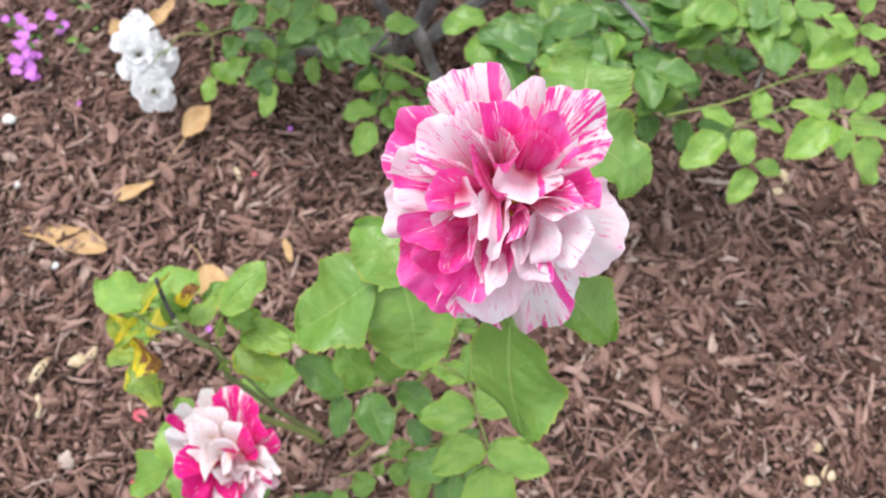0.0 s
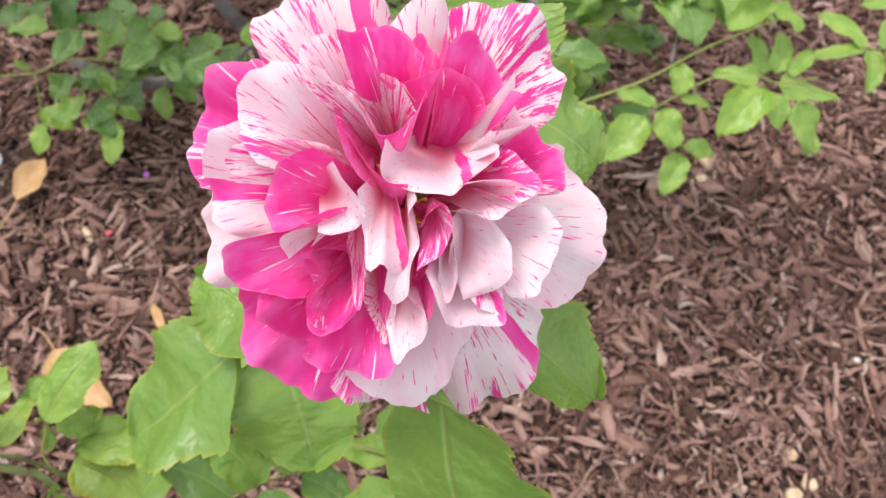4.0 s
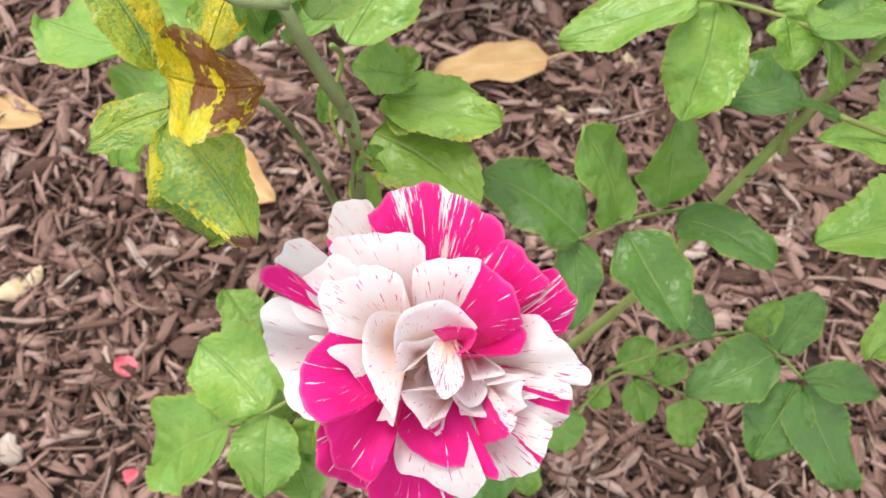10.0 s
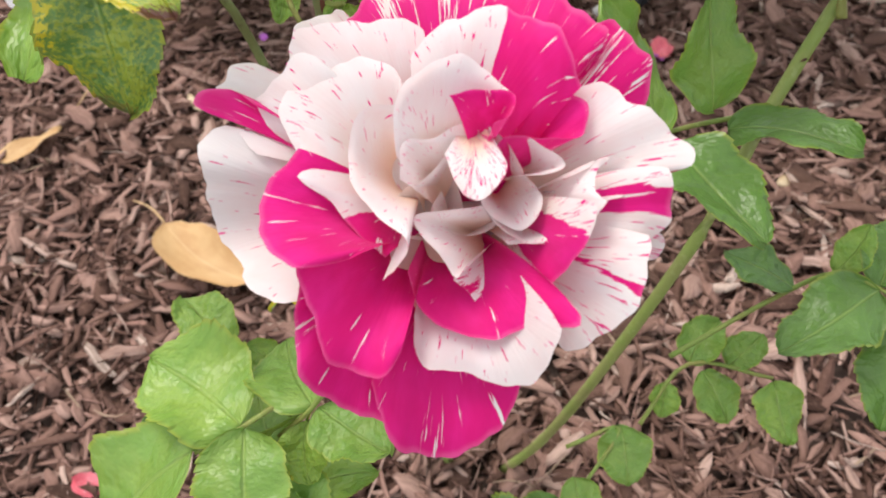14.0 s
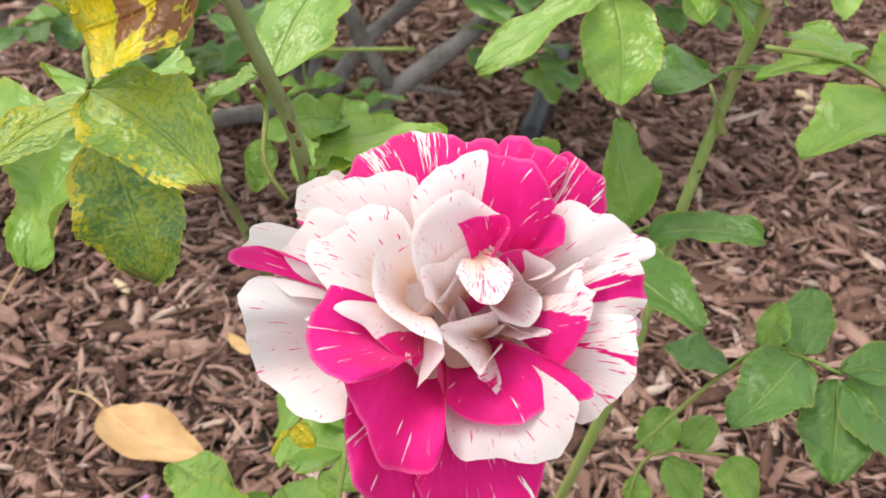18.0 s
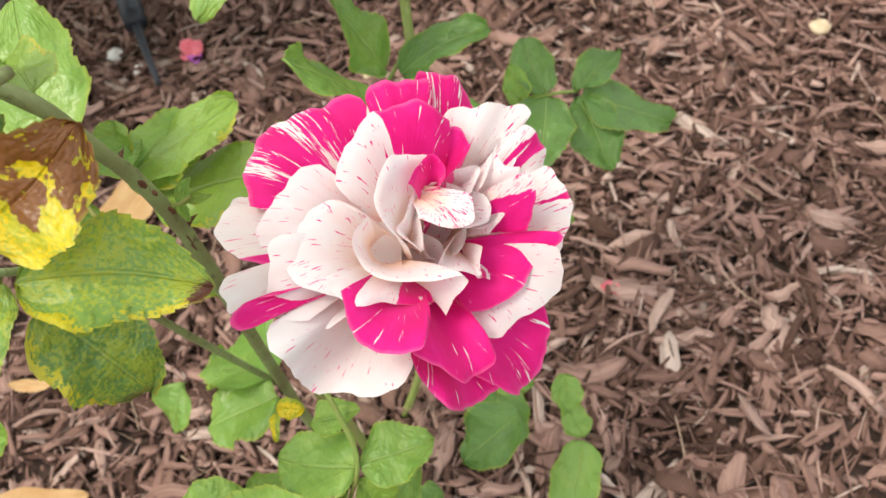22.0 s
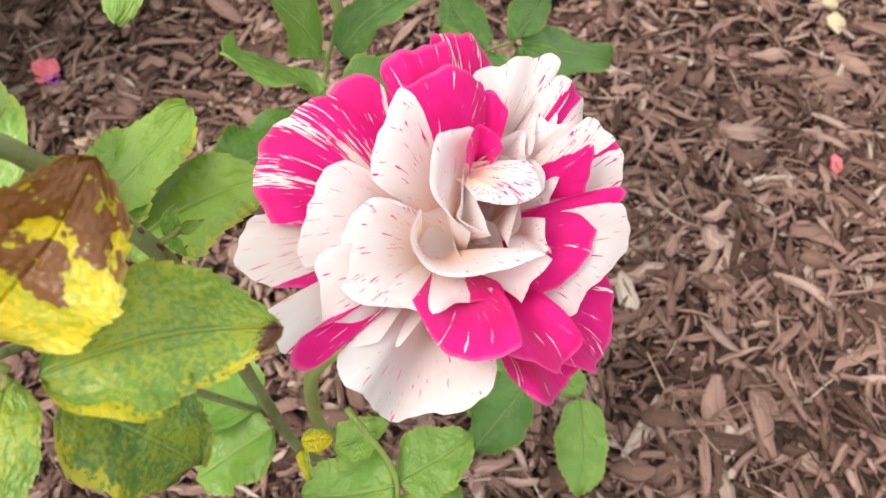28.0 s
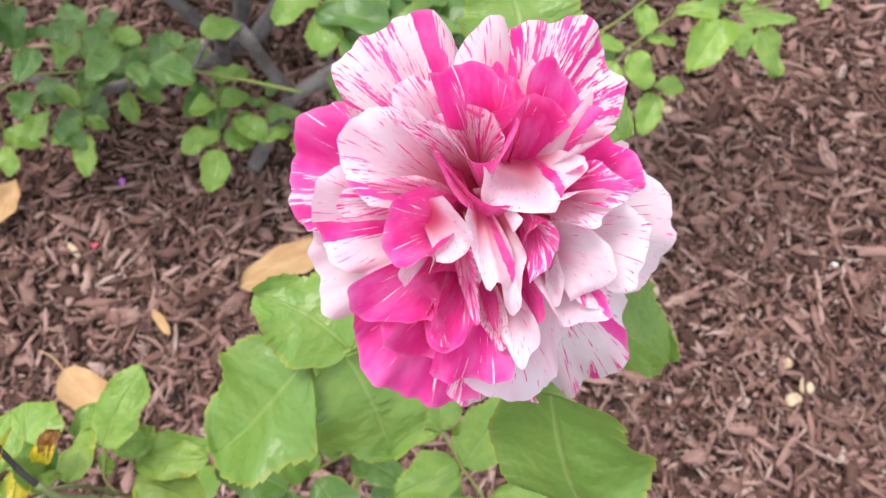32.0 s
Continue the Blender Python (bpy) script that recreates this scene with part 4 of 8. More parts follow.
leaflet(back_stalk, (-0.041, 0.351, 0.350), (-0.017, 0.347, 0.345), 0.019, 0, LIGHT, 0.12)
leaflet(back_stalk, (-0.032, 0.339, 0.340), (0.015, 0.340, 0.336), 0.023, 0, LIGHT, 0.12)
leaflet(back_stalk, (-0.029, 0.344, 0.340), (0.012, 0.330, 0.345), 0.026, 0, YELLOW, 0.12)
leaflet(back_stalk, (-0.031, 0.350, 0.340), (-0.017, 0.357, 0.350), 0.015, 0, YELLOW, 0.12)
leaflet(back_stalk, (-0.034, 0.332, 0.335), (0.004, 0.306, 0.330), 0.031, 0, YELLOW, 0.12)
leaflet(back_stalk, (-0.022, 0.343, 0.338), (-0.007, 0.355, 0.335), 0.016, 0, LIGHT, 0.12)
leaflet(back_stalk, (-0.046, 0.349, 0.345), (-0.054, 0.341, 0.330), 0.011, 0, GREEN, 0.12)
leaflet(back_stalk, (-0.042, 0.336, 0.300), (-0.035, 0.322, 0.290), 0.013, 0, YELLOW, 0.12)
leaflet(back_stalk, (-0.043, 0.364, 0.360), (-0.067, 0.373, 0.345), 0.024, 0, GREEN, 0.12)
tip_stalk = stem("side_twig", [(-0.054, 0.311, 0.425), (-0.066, 0.308, 0.430), (-0.074, 0.312, 0.435), (-0.078, 0.312, 0.445)], 0.0015, 0.0011, brown_cane_mat, shoot)
leaflet(tip_stalk, (-0.073, 0.307, 0.435), (-0.067, 0.305, 0.450), 0.008, 0, LIGHT, 0.12)
leaflet(tip_stalk, (-0.059, 0.331, 0.421), (-0.043, 0.340, 0.435), 0.015, 0, BROWN, 0.05)
leaflet(tip_stalk, (-0.076, 0.309, 0.440), (-0.079, 0.284, 0.460), 0.011, 30, EDGED, 0.12)
leaflet(tip_stalk, (-0.079, 0.325, 0.420), (-0.076, 0.313, 0.435), 0.010, 0, YELLOW, 0.12)
leaflet(tip_stalk, (-0.080, 0.317, 0.430), (-0.058, 0.340, 0.455), 0.013, 30, EDGED, 0.12)
leaflet(tip_stalk, (-0.056, 0.318, 0.420), (-0.052, 0.327, 0.410), 0.009, 0, YELLOW, 0.12)
leaflet(tip_stalk, (-0.049, 0.319, 0.410), (-0.038, 0.349, 0.400), 0.017, 0, YELLOW, 0.12)
leaflet(tip_stalk, (-0.064, 0.330, 0.390), (-0.069, 0.333, 0.420), 0.018, 0, GREEN, 0.12)
leaflet(tip_stalk, (-0.070, 0.333, 0.390), (-0.054, 0.342, 0.410), 0.016, 0, DARK, 0.12)

bud_stalk = stem("side_shoot", [(-0.0392, 0.3130, 0.3545), (-0.0368, 0.3090, 0.3560), (-0.0345, 0.3065, 0.3580)], 0.0011, 0.0007, stalk_mat, shoot, "short pale green side shoot")
leaflet(bud_stalk, (-0.0372, 0.3095, 0.3558), (-0.0310, 0.3080, 0.3620), 0.0042, -30, LIGHT, 0.12)
leaflet(bud_stalk, (-0.0360, 0.3080, 0.3566), (-0.0300, 0.3030, 0.3555), 0.0034, -20, YELLOW, 0.12)
leaflet(bud_stalk, (-0.0372, 0.3095, 0.3558), (-0.0405, 0.3040, 0.3545), 0.0034, -20, LIGHT, 0.12)
leaflet(shade_stalk, (-0.0600, 0.2850, 0.2740), (-0.0560, 0.2760, 0.2720), 0.0075, -25, GOLD, 0.2)
leaflet(shade_stalk, (-0.0620, 0.2840, 0.2730), (-0.0700, 0.2800, 0.2690), 0.0050, -25, EDGED, 0.2)

# trailing leaves of the background bush
stem("leaf_stalk", [(0.133, 0.735, 0.160), (0.059, 0.784, 0.150), (-0.026, 0.830, 0.140), (-0.098, 0.852, 0.125), (-0.156, 0.870, 0.115), (-0.199, 0.861, 0.105), (-0.243, 0.861, 0.100), (-0.263, 0.830, 0.090)], 0.0021, 0.0008, stalk_mat, back_bush)
trail_leaf = stem("leaf_stalk", [(-0.199, 0.861, 0.105), (-0.199, 0.838, 0.085), (-0.200, 0.816, 0.070)], 0.0009, 0.0007, stalk_mat, back_bush)
leaflet(trail_leaf, (-0.197, 0.831, 0.080), (-0.164, 0.804, 0.070), 0.027, 0, LIGHT, 0.12)
leaflet(trail_leaf, (-0.200, 0.816, 0.070), (-0.209, 0.787, 0.050), 0.022, 0, LIGHT, 0.12)
leaflet(trail_leaf, (-0.204, 0.866, 0.105), (-0.217, 0.866, 0.120), 0.010, 0, LIGHT, 0.12)
trail_leaf = stem("leaf_stalk", [(-0.105, 0.850, 0.125), (-0.107, 0.827, 0.105), (-0.110, 0.800, 0.090)], 0.0009, 0.0007, stalk_mat, back_bush)
leaflet(trail_leaf, (-0.108, 0.811, 0.095), (-0.147, 0.793, 0.090), 0.021, 0, LIGHT, 0.12)
leaflet(trail_leaf, (-0.106, 0.811, 0.095), (-0.083, 0.798, 0.085), 0.017, 0, GREEN, 0.12)
leaflet(trail_leaf, (-0.110, 0.795, 0.090), (-0.118, 0.751, 0.070), 0.025, 0, LIGHT, 0.12)
leaflet(trail_leaf, (-0.108, 0.822, 0.105), (-0.129, 0.851, 0.110), 0.018, 0, GREEN, 0.12)
leaflet(trail_leaf, (-0.105, 0.827, 0.105), (-0.091, 0.838, 0.110), 0.013, 0, GREEN, 0.12)
trail_leaf = stem("leaf_stalk", [(0.044, 0.796, 0.145), (0.040, 0.775, 0.120), (0.036, 0.750, 0.105), (0.032, 0.731, 0.100)], 0.0009, 0.0007, stalk_mat, back_bush)
leaflet(trail_leaf, (0.037, 0.748, 0.105), (-0.009, 0.737, 0.100), 0.028, 0, LIGHT, 0.12)
leaflet(trail_leaf, (0.040, 0.745, 0.105), (0.070, 0.731, 0.090), 0.026, 0, GREEN, 0.12)
leaflet(trail_leaf, (0.032, 0.729, 0.100), (0.010, 0.690, 0.080), 0.030, 0, LIGHT, 0.12)
leaflet(trail_leaf, (0.041, 0.771, 0.120), (0.009, 0.773, 0.120), 0.023, 0, LIGHT, 0.12)
leaflet(trail_leaf, (0.044, 0.771, 0.120), (0.079, 0.777, 0.120), 0.021, 0, GREEN, 0.12)
leaflet(trail_leaf, (0.043, 0.796, 0.140), (0.084, 0.794, 0.140), 0.024, 0, GREEN, 0.12)
trail_leaf = stem("leaf_stalk", [(-0.041, 0.831, 0.140), (-0.052, 0.821, 0.110), (-0.053, 0.794, 0.090)], 0.0009, 0.0007, stalk_mat, back_bush)
leaflet(trail_leaf, (-0.054, 0.825, 0.110), (-0.055, 0.802, 0.080), 0.021, 0, GREEN, 0.12)
leaflet(trail_leaf, (-0.040, 0.831, 0.110), (-0.020, 0.807, 0.100), 0.020, 0, GREEN, 0.12)
leaflet(trail_leaf, (-0.047, 0.832, 0.120), (0.010, 0.842, 0.140), 0.037, 0, DARK, 0.12)
leaflet(trail_leaf, (-0.074, 0.840, 0.120), (-0.069, 0.866, 0.130), 0.020, 0, GREEN, 0.12)
leaflet(trail_leaf, (0.074, 0.762, 0.110), (0.052, 0.750, 0.100), 0.019, 0, GREEN, 0.12)

# dense leaves of the background bush
spray = stem("leaf_stalk", [(-0.051, 0.845, 0.196), (-0.039, 0.812, 0.200), (-0.029, 0.784, 0.197)], 0.001, 0.0007, stalk_mat, back_bush)
leaflet(spray, (-0.049, 0.840, 0.200), (-0.069, 0.804, 0.191), 0.025, -3, DARK, 0.12)
leaflet(spray, (-0.042, 0.821, 0.200), (-0.013, 0.805, 0.205), 0.022, -8, GREEN, 0.12)
leaflet(spray, (-0.036, 0.802, 0.200), (-0.070, 0.769, 0.205), 0.029, -0, DARK, 0.12)
leaflet(spray, (-0.029, 0.784, 0.200), (-0.017, 0.752, 0.198), 0.020, 11, DARK, 0.12)
spray = stem("leaf_stalk", [(-0.013, 0.774, 0.196), (0.019, 0.788, 0.200), (0.047, 0.800, 0.197)], 0.001, 0.0007, stalk_mat, back_bush)
leaflet(spray, (-0.009, 0.776, 0.200), (0.030, 0.752, 0.189), 0.031, -14, DARK, 0.12)
leaflet(spray, (0.019, 0.788, 0.200), (0.016, 0.820, 0.197), 0.020, -9, DARK, 0.12)
leaflet(spray, (0.047, 0.800, 0.200), (0.087, 0.817, 0.191), 0.029, -2, GREEN, 0.12)
spray = stem("leaf_stalk", [(0.163, 0.776, 0.256), (0.174, 0.743, 0.260), (0.183, 0.714, 0.257)], 0.001, 0.0007, stalk_mat, back_bush)
leaflet(spray, (0.165, 0.771, 0.260), (0.119, 0.742, 0.263), 0.034, 0, GREEN, 0.12)
leaflet(spray, (0.169, 0.757, 0.260), (0.214, 0.740, 0.266), 0.032, -4, DARK, 0.12)
leaflet(spray, (0.174, 0.743, 0.260), (0.151, 0.692, 0.267), 0.035, -8, GREEN, 0.12)
leaflet(spray, (0.179, 0.728, 0.260), (0.241, 0.730, 0.260), 0.036, 4, DARK, 0.12)
leaflet(spray, (0.183, 0.714, 0.260), (0.202, 0.655, 0.258), 0.038, 9, DARK, 0.12)
spray = stem("leaf_stalk", [(0.218, 0.688, 0.266), (0.230, 0.721, 0.270), (0.240, 0.749, 0.267)], 0.001, 0.0007, stalk_mat, back_bush)
leaflet(spray, (0.220, 0.693, 0.270), (0.293, 0.695, 0.258), 0.047, 13, GREEN, 0.12)
leaflet(spray, (0.224, 0.704, 0.270), (0.158, 0.734, 0.274), 0.041, 6, DARK, 0.12)
leaflet(spray, (0.228, 0.715, 0.270), (0.287, 0.740, 0.265), 0.044, -5, DARK, 0.12)
leaflet(spray, (0.232, 0.726, 0.270), (0.199, 0.768, 0.262), 0.035, 13, DARK, 0.12)
leaflet(spray, (0.236, 0.738, 0.270), (0.292, 0.765, 0.279), 0.042, -10, DARK, 0.12)
leaflet(spray, (0.240, 0.749, 0.270), (0.259, 0.801, 0.274), 0.037, -11, GREEN, 0.12)
spray = stem("leaf_stalk", [(0.330, 0.756, 0.256), (0.296, 0.750, 0.260), (0.266, 0.745, 0.257)], 0.001, 0.0007, stalk_mat, back_bush)
leaflet(spray, (0.325, 0.755, 0.260), (0.296, 0.817, 0.255), 0.047, -7, DARK, 0.12)
leaflet(spray, (0.316, 0.753, 0.260), (0.296, 0.699, 0.240), 0.033, -5, GREEN, 0.12)
leaflet(spray, (0.306, 0.752, 0.260), (0.240, 0.795, 0.251), 0.051, 11, DARK, 0.12)
leaflet(spray, (0.296, 0.750, 0.260), (0.264, 0.681, 0.248), 0.049, 7, DARK, 0.12)
leaflet(spray, (0.286, 0.748, 0.260), (0.242, 0.807, 0.260), 0.041, -11, DARK, 0.12)
leaflet(spray, (0.276, 0.747, 0.260), (0.245, 0.694, 0.240), 0.036, 3, GREEN, 0.12)
leaflet(spray, (0.266, 0.745, 0.260), (0.202, 0.734, 0.249), 0.042, 9, DARK, 0.12)
spray = stem("leaf_stalk", [(0.296, 0.732, 0.246), (0.328, 0.719, 0.250), (0.356, 0.709, 0.247)], 0.001, 0.0007, stalk_mat, back_bush)
leaflet(spray, (0.300, 0.730, 0.250), (0.300, 0.670, 0.239), 0.041, -8, DARK, 0.12)
leaflet(spray, (0.312, 0.726, 0.250), (0.341, 0.774, 0.251), 0.033, -0, DARK, 0.12)
leaflet(spray, (0.323, 0.722, 0.250), (0.311, 0.677, 0.246), 0.029, 10, DARK, 0.12)
leaflet(spray, (0.334, 0.717, 0.250), (0.388, 0.737, 0.244), 0.038, 1, DARK, 0.12)
leaflet(spray, (0.345, 0.713, 0.250), (0.353, 0.658, 0.248), 0.033, 2, DARK, 0.12)
leaflet(spray, (0.356, 0.709, 0.250), (0.402, 0.691, 0.257), 0.034, -6, DARK, 0.12)
spray = stem("leaf_stalk", [(0.414, 0.702, 0.216), (0.381, 0.714, 0.220), (0.353, 0.725, 0.217)], 0.001, 0.0007, stalk_mat, back_bush)
leaflet(spray, (0.409, 0.704, 0.220), (0.412, 0.749, 0.205), 0.027, 11, DARK, 0.12)
leaflet(spray, (0.398, 0.708, 0.220), (0.346, 0.681, 0.207), 0.034, 5, GREEN, 0.12)
leaflet(spray, (0.386, 0.712, 0.220), (0.380, 0.767, 0.213), 0.033, -0, GREEN, 0.12)
leaflet(spray, (0.375, 0.716, 0.220), (0.352, 0.674, 0.221), 0.028, -5, DARK, 0.12)
leaflet(spray, (0.364, 0.721, 0.220), (0.377, 0.783, 0.209), 0.037, -15, DARK, 0.12)
leaflet(spray, (0.353, 0.725, 0.220), (0.307, 0.742, 0.213), 0.034, 12, DARK, 0.12)
spray = stem("leaf_stalk", [(0.354, 0.744, 0.256), (0.356, 0.779, 0.260), (0.357, 0.809, 0.257)], 0.001, 0.0007, stalk_mat, back_bush)
leaflet(spray, (0.355, 0.749, 0.260), (0.413, 0.782, 0.240), 0.046, -3, DARK, 0.12)
leaflet(spray, (0.355, 0.761, 0.260), (0.303, 0.777, 0.258), 0.031, 8, DARK, 0.12)
leaflet(spray, (0.356, 0.773, 0.260), (0.401, 0.809, 0.251), 0.040, -4, DARK, 0.12)
leaflet(spray, (0.356, 0.785, 0.260), (0.301, 0.797, 0.251), 0.031, -7, DARK, 0.12)
leaflet(spray, (0.357, 0.797, 0.260), (0.404, 0.807, 0.256), 0.030, -14, DARK, 0.12)
leaflet(spray, (0.357, 0.809, 0.260), (0.361, 0.876, 0.241), 0.047, -12, DARK, 0.12)
spray = stem("leaf_stalk", [(0.450, 0.756, 0.256), (0.421, 0.774, 0.260), (0.395, 0.790, 0.257)], 0.001, 0.0007, stalk_mat, back_bush)
leaflet(spray, (0.446, 0.758, 0.260), (0.440, 0.801, 0.246), 0.030, 6, DARK, 0.12)
leaflet(spray, (0.436, 0.765, 0.260), (0.387, 0.747, 0.248), 0.036, -13, GREEN, 0.12)
leaflet(spray, (0.426, 0.771, 0.260), (0.429, 0.817, 0.253), 0.031, 6, GREEN, 0.12)
leaflet(spray, (0.416, 0.778, 0.260), (0.369, 0.764, 0.253), 0.032, 9, GREEN, 0.12)
leaflet(spray, (0.406, 0.784, 0.260), (0.417, 0.834, 0.244), 0.031, 13, DARK, 0.12)
leaflet(spray, (0.395, 0.790, 0.260), (0.350, 0.819, 0.257), 0.036, -7, DARK, 0.12)
spray = stem("leaf_stalk", [(0.467, 0.742, 0.276), (0.453, 0.774, 0.280), (0.440, 0.802, 0.277)], 0.001, 0.0007, stalk_mat, back_bush)
leaflet(spray, (0.465, 0.747, 0.280), (0.486, 0.802, 0.288), 0.034, 8, DARK, 0.12)
leaflet(spray, (0.460, 0.758, 0.280), (0.402, 0.762, 0.285), 0.036, -8, GREEN, 0.12)
leaflet(spray, (0.455, 0.769, 0.280), (0.503, 0.814, 0.270), 0.044, -15, GREEN, 0.12)
leaflet(spray, (0.450, 0.780, 0.280), (0.385, 0.756, 0.279), 0.045, -9, GREEN, 0.12)
leaflet(spray, (0.445, 0.791, 0.280), (0.479, 0.825, 0.265), 0.028, -10, GREEN, 0.12)
leaflet(spray, (0.440, 0.802, 0.280), (0.419, 0.850, 0.283), 0.030, -13, GREEN, 0.12)
spray = stem("leaf_stalk", [(0.460, 0.767, 0.266), (0.492, 0.753, 0.270), (0.519, 0.740, 0.267)], 0.001, 0.0007, stalk_mat, back_bush)
leaflet(spray, (0.464, 0.765, 0.270), (0.478, 0.719, 0.276), 0.028, -7, GREEN, 0.12)
leaflet(spray, (0.478, 0.759, 0.270), (0.517, 0.794, 0.277), 0.033, 2, GREEN, 0.12)
leaflet(spray, (0.492, 0.753, 0.270), (0.483, 0.689, 0.279), 0.041, -12, DARK, 0.12)
leaflet(spray, (0.505, 0.746, 0.270), (0.543, 0.796, 0.263), 0.037, -6, GREEN, 0.12)
leaflet(spray, (0.519, 0.740, 0.270), (0.564, 0.719, 0.267), 0.029, -7, DARK, 0.12)
spray = stem("leaf_stalk", [(0.494, 0.791, 0.276), (0.522, 0.770, 0.280), (0.546, 0.753, 0.277)], 0.001, 0.0007, stalk_mat, back_bush)
leaflet(spray, (0.498, 0.788, 0.280), (0.494, 0.740, 0.280), 0.033, 9, GREEN, 0.12)
leaflet(spray, (0.514, 0.776, 0.280), (0.566, 0.794, 0.277), 0.031, 6, GREEN, 0.12)
leaflet(spray, (0.530, 0.764, 0.280), (0.523, 0.711, 0.281), 0.031, 15, GREEN, 0.12)
leaflet(spray, (0.546, 0.753, 0.280), (0.586, 0.724, 0.265), 0.029, 2, GREEN, 0.12)
spray = stem("leaf_stalk", [(0.398, 0.759, 0.196), (0.432, 0.768, 0.200), (0.461, 0.775, 0.197)], 0.001, 0.0007, stalk_mat, back_bush)
leaflet(spray, (0.403, 0.760, 0.200), (0.426, 0.723, 0.188), 0.030, 12, DARK, 0.12)
leaflet(spray, (0.422, 0.765, 0.200), (0.433, 0.804, 0.193), 0.025, -4, GREEN, 0.12)
leaflet(spray, (0.442, 0.770, 0.200), (0.483, 0.738, 0.205), 0.031, 12, GREEN, 0.12)
leaflet(spray, (0.461, 0.775, 0.200), (0.501, 0.785, 0.190), 0.027, 10, DARK, 0.12)
spray = stem("leaf_stalk", [(0.366, 0.713, 0.166), (0.400, 0.704, 0.170), (0.429, 0.697, 0.167)], 0.001, 0.0007, stalk_mat, back_bush)
leaflet(spray, (0.371, 0.711, 0.170), (0.365, 0.671, 0.164), 0.027, 2, DARK, 0.12)
leaflet(spray, (0.391, 0.707, 0.170), (0.418, 0.738, 0.169), 0.027, 13, DARK, 0.12)
leaflet(spray, (0.410, 0.702, 0.170), (0.409, 0.662, 0.163), 0.025, -10, DARK, 0.12)
leaflet(spray, (0.429, 0.697, 0.170), (0.480, 0.684, 0.152), 0.036, -12, DARK, 0.12)
spray = stem("leaf_stalk", [(0.481, 0.755, 0.196), (0.469, 0.788, 0.200), (0.458, 0.816, 0.197)], 0.001, 0.0007, stalk_mat, back_bush)
leaflet(spray, (0.479, 0.759, 0.200), (0.507, 0.789, 0.190), 0.027, -8, DARK, 0.12)
leaflet(spray, (0.472, 0.778, 0.200), (0.433, 0.794, 0.188), 0.029, 11, GREEN, 0.12)
leaflet(spray, (0.465, 0.797, 0.200), (0.484, 0.833, 0.202), 0.025, -12, GREEN, 0.12)
leaflet(spray, (0.458, 0.816, 0.200), (0.443, 0.858, 0.189), 0.031, 2, DARK, 0.12)
spray = stem("leaf_stalk", [(0.297, 0.837, 0.216), (0.266, 0.820, 0.220), (0.239, 0.807, 0.217)], 0.001, 0.0007, stalk_mat, back_bush)
leaflet(spray, (0.292, 0.834, 0.220), (0.239, 0.851, 0.201), 0.035, -10, DARK, 0.12)
leaflet(spray, (0.279, 0.827, 0.220), (0.268, 0.762, 0.209), 0.040, -8, GREEN, 0.12)
leaflet(spray, (0.266, 0.820, 0.220), (0.206, 0.861, 0.201), 0.048, 3, DARK, 0.12)
leaflet(spray, (0.253, 0.813, 0.220), (0.255, 0.753, 0.202), 0.039, 15, DARK, 0.12)
leaflet(spray, (0.239, 0.807, 0.220), (0.186, 0.779, 0.212), 0.033, -9, DARK, 0.12)
spray = stem("leaf_stalk", [(0.163, 0.713, 0.216), (0.197, 0.704, 0.220), (0.226, 0.696, 0.217)], 0.001, 0.0007, stalk_mat, back_bush)
leaflet(spray, (0.168, 0.712, 0.220), (0.188, 0.653, 0.215), 0.035, 1, DARK, 0.12)
leaflet(spray, (0.187, 0.707, 0.220), (0.215, 0.744, 0.215), 0.026, -14, DARK, 0.12)
leaflet(spray, (0.207, 0.701, 0.220), (0.200, 0.642, 0.226), 0.034, 10, DARK, 0.12)
leaflet(spray, (0.226, 0.696, 0.220), (0.280, 0.681, 0.222), 0.035, 11, DARK, 0.12)
spray = stem("leaf_stalk", [(-0.042, 0.828, 0.116), (-0.063, 0.856, 0.120), (-0.082, 0.880, 0.117)], 0.001, 0.0007, stalk_mat, back_bush)
leaflet(spray, (-0.045, 0.832, 0.120), (-0.036, 0.876, 0.125), 0.027, 10, GREEN, 0.12)
leaflet(spray, (-0.052, 0.842, 0.120), (-0.094, 0.848, 0.108), 0.026, -8, DARK, 0.12)
leaflet(spray, (-0.060, 0.851, 0.120), (-0.036, 0.894, 0.117), 0.028, 6, DARK, 0.12)
leaflet(spray, (-0.067, 0.861, 0.120), (-0.108, 0.846, 0.115), 0.030, -4, DARK, 0.12)
leaflet(spray, (-0.075, 0.870, 0.120), (-0.045, 0.914, 0.110), 0.030, -4, GREEN, 0.12)
leaflet(spray, (-0.082, 0.880, 0.120), (-0.111, 0.917, 0.113), 0.026, 13, DARK, 0.12)
spray = stem("leaf_stalk", [(0.036, 0.807, 0.146), (0.003, 0.815, 0.150), (-0.027, 0.823, 0.147)], 0.001, 0.0007, stalk_mat, back_bush)
leaflet(spray, (0.032, 0.808, 0.150), (0.023, 0.855, 0.140), 0.032, -1, DARK, 0.12)
leaflet(spray, (0.012, 0.813, 0.150), (-0.028, 0.790, 0.145), 0.026, 12, DARK, 0.12)
leaflet(spray, (-0.007, 0.818, 0.150), (-0.004, 0.871, 0.143), 0.033, 5, DARK, 0.12)
leaflet(spray, (-0.027, 0.823, 0.150), (-0.074, 0.834, 0.144), 0.027, -15, DARK, 0.12)
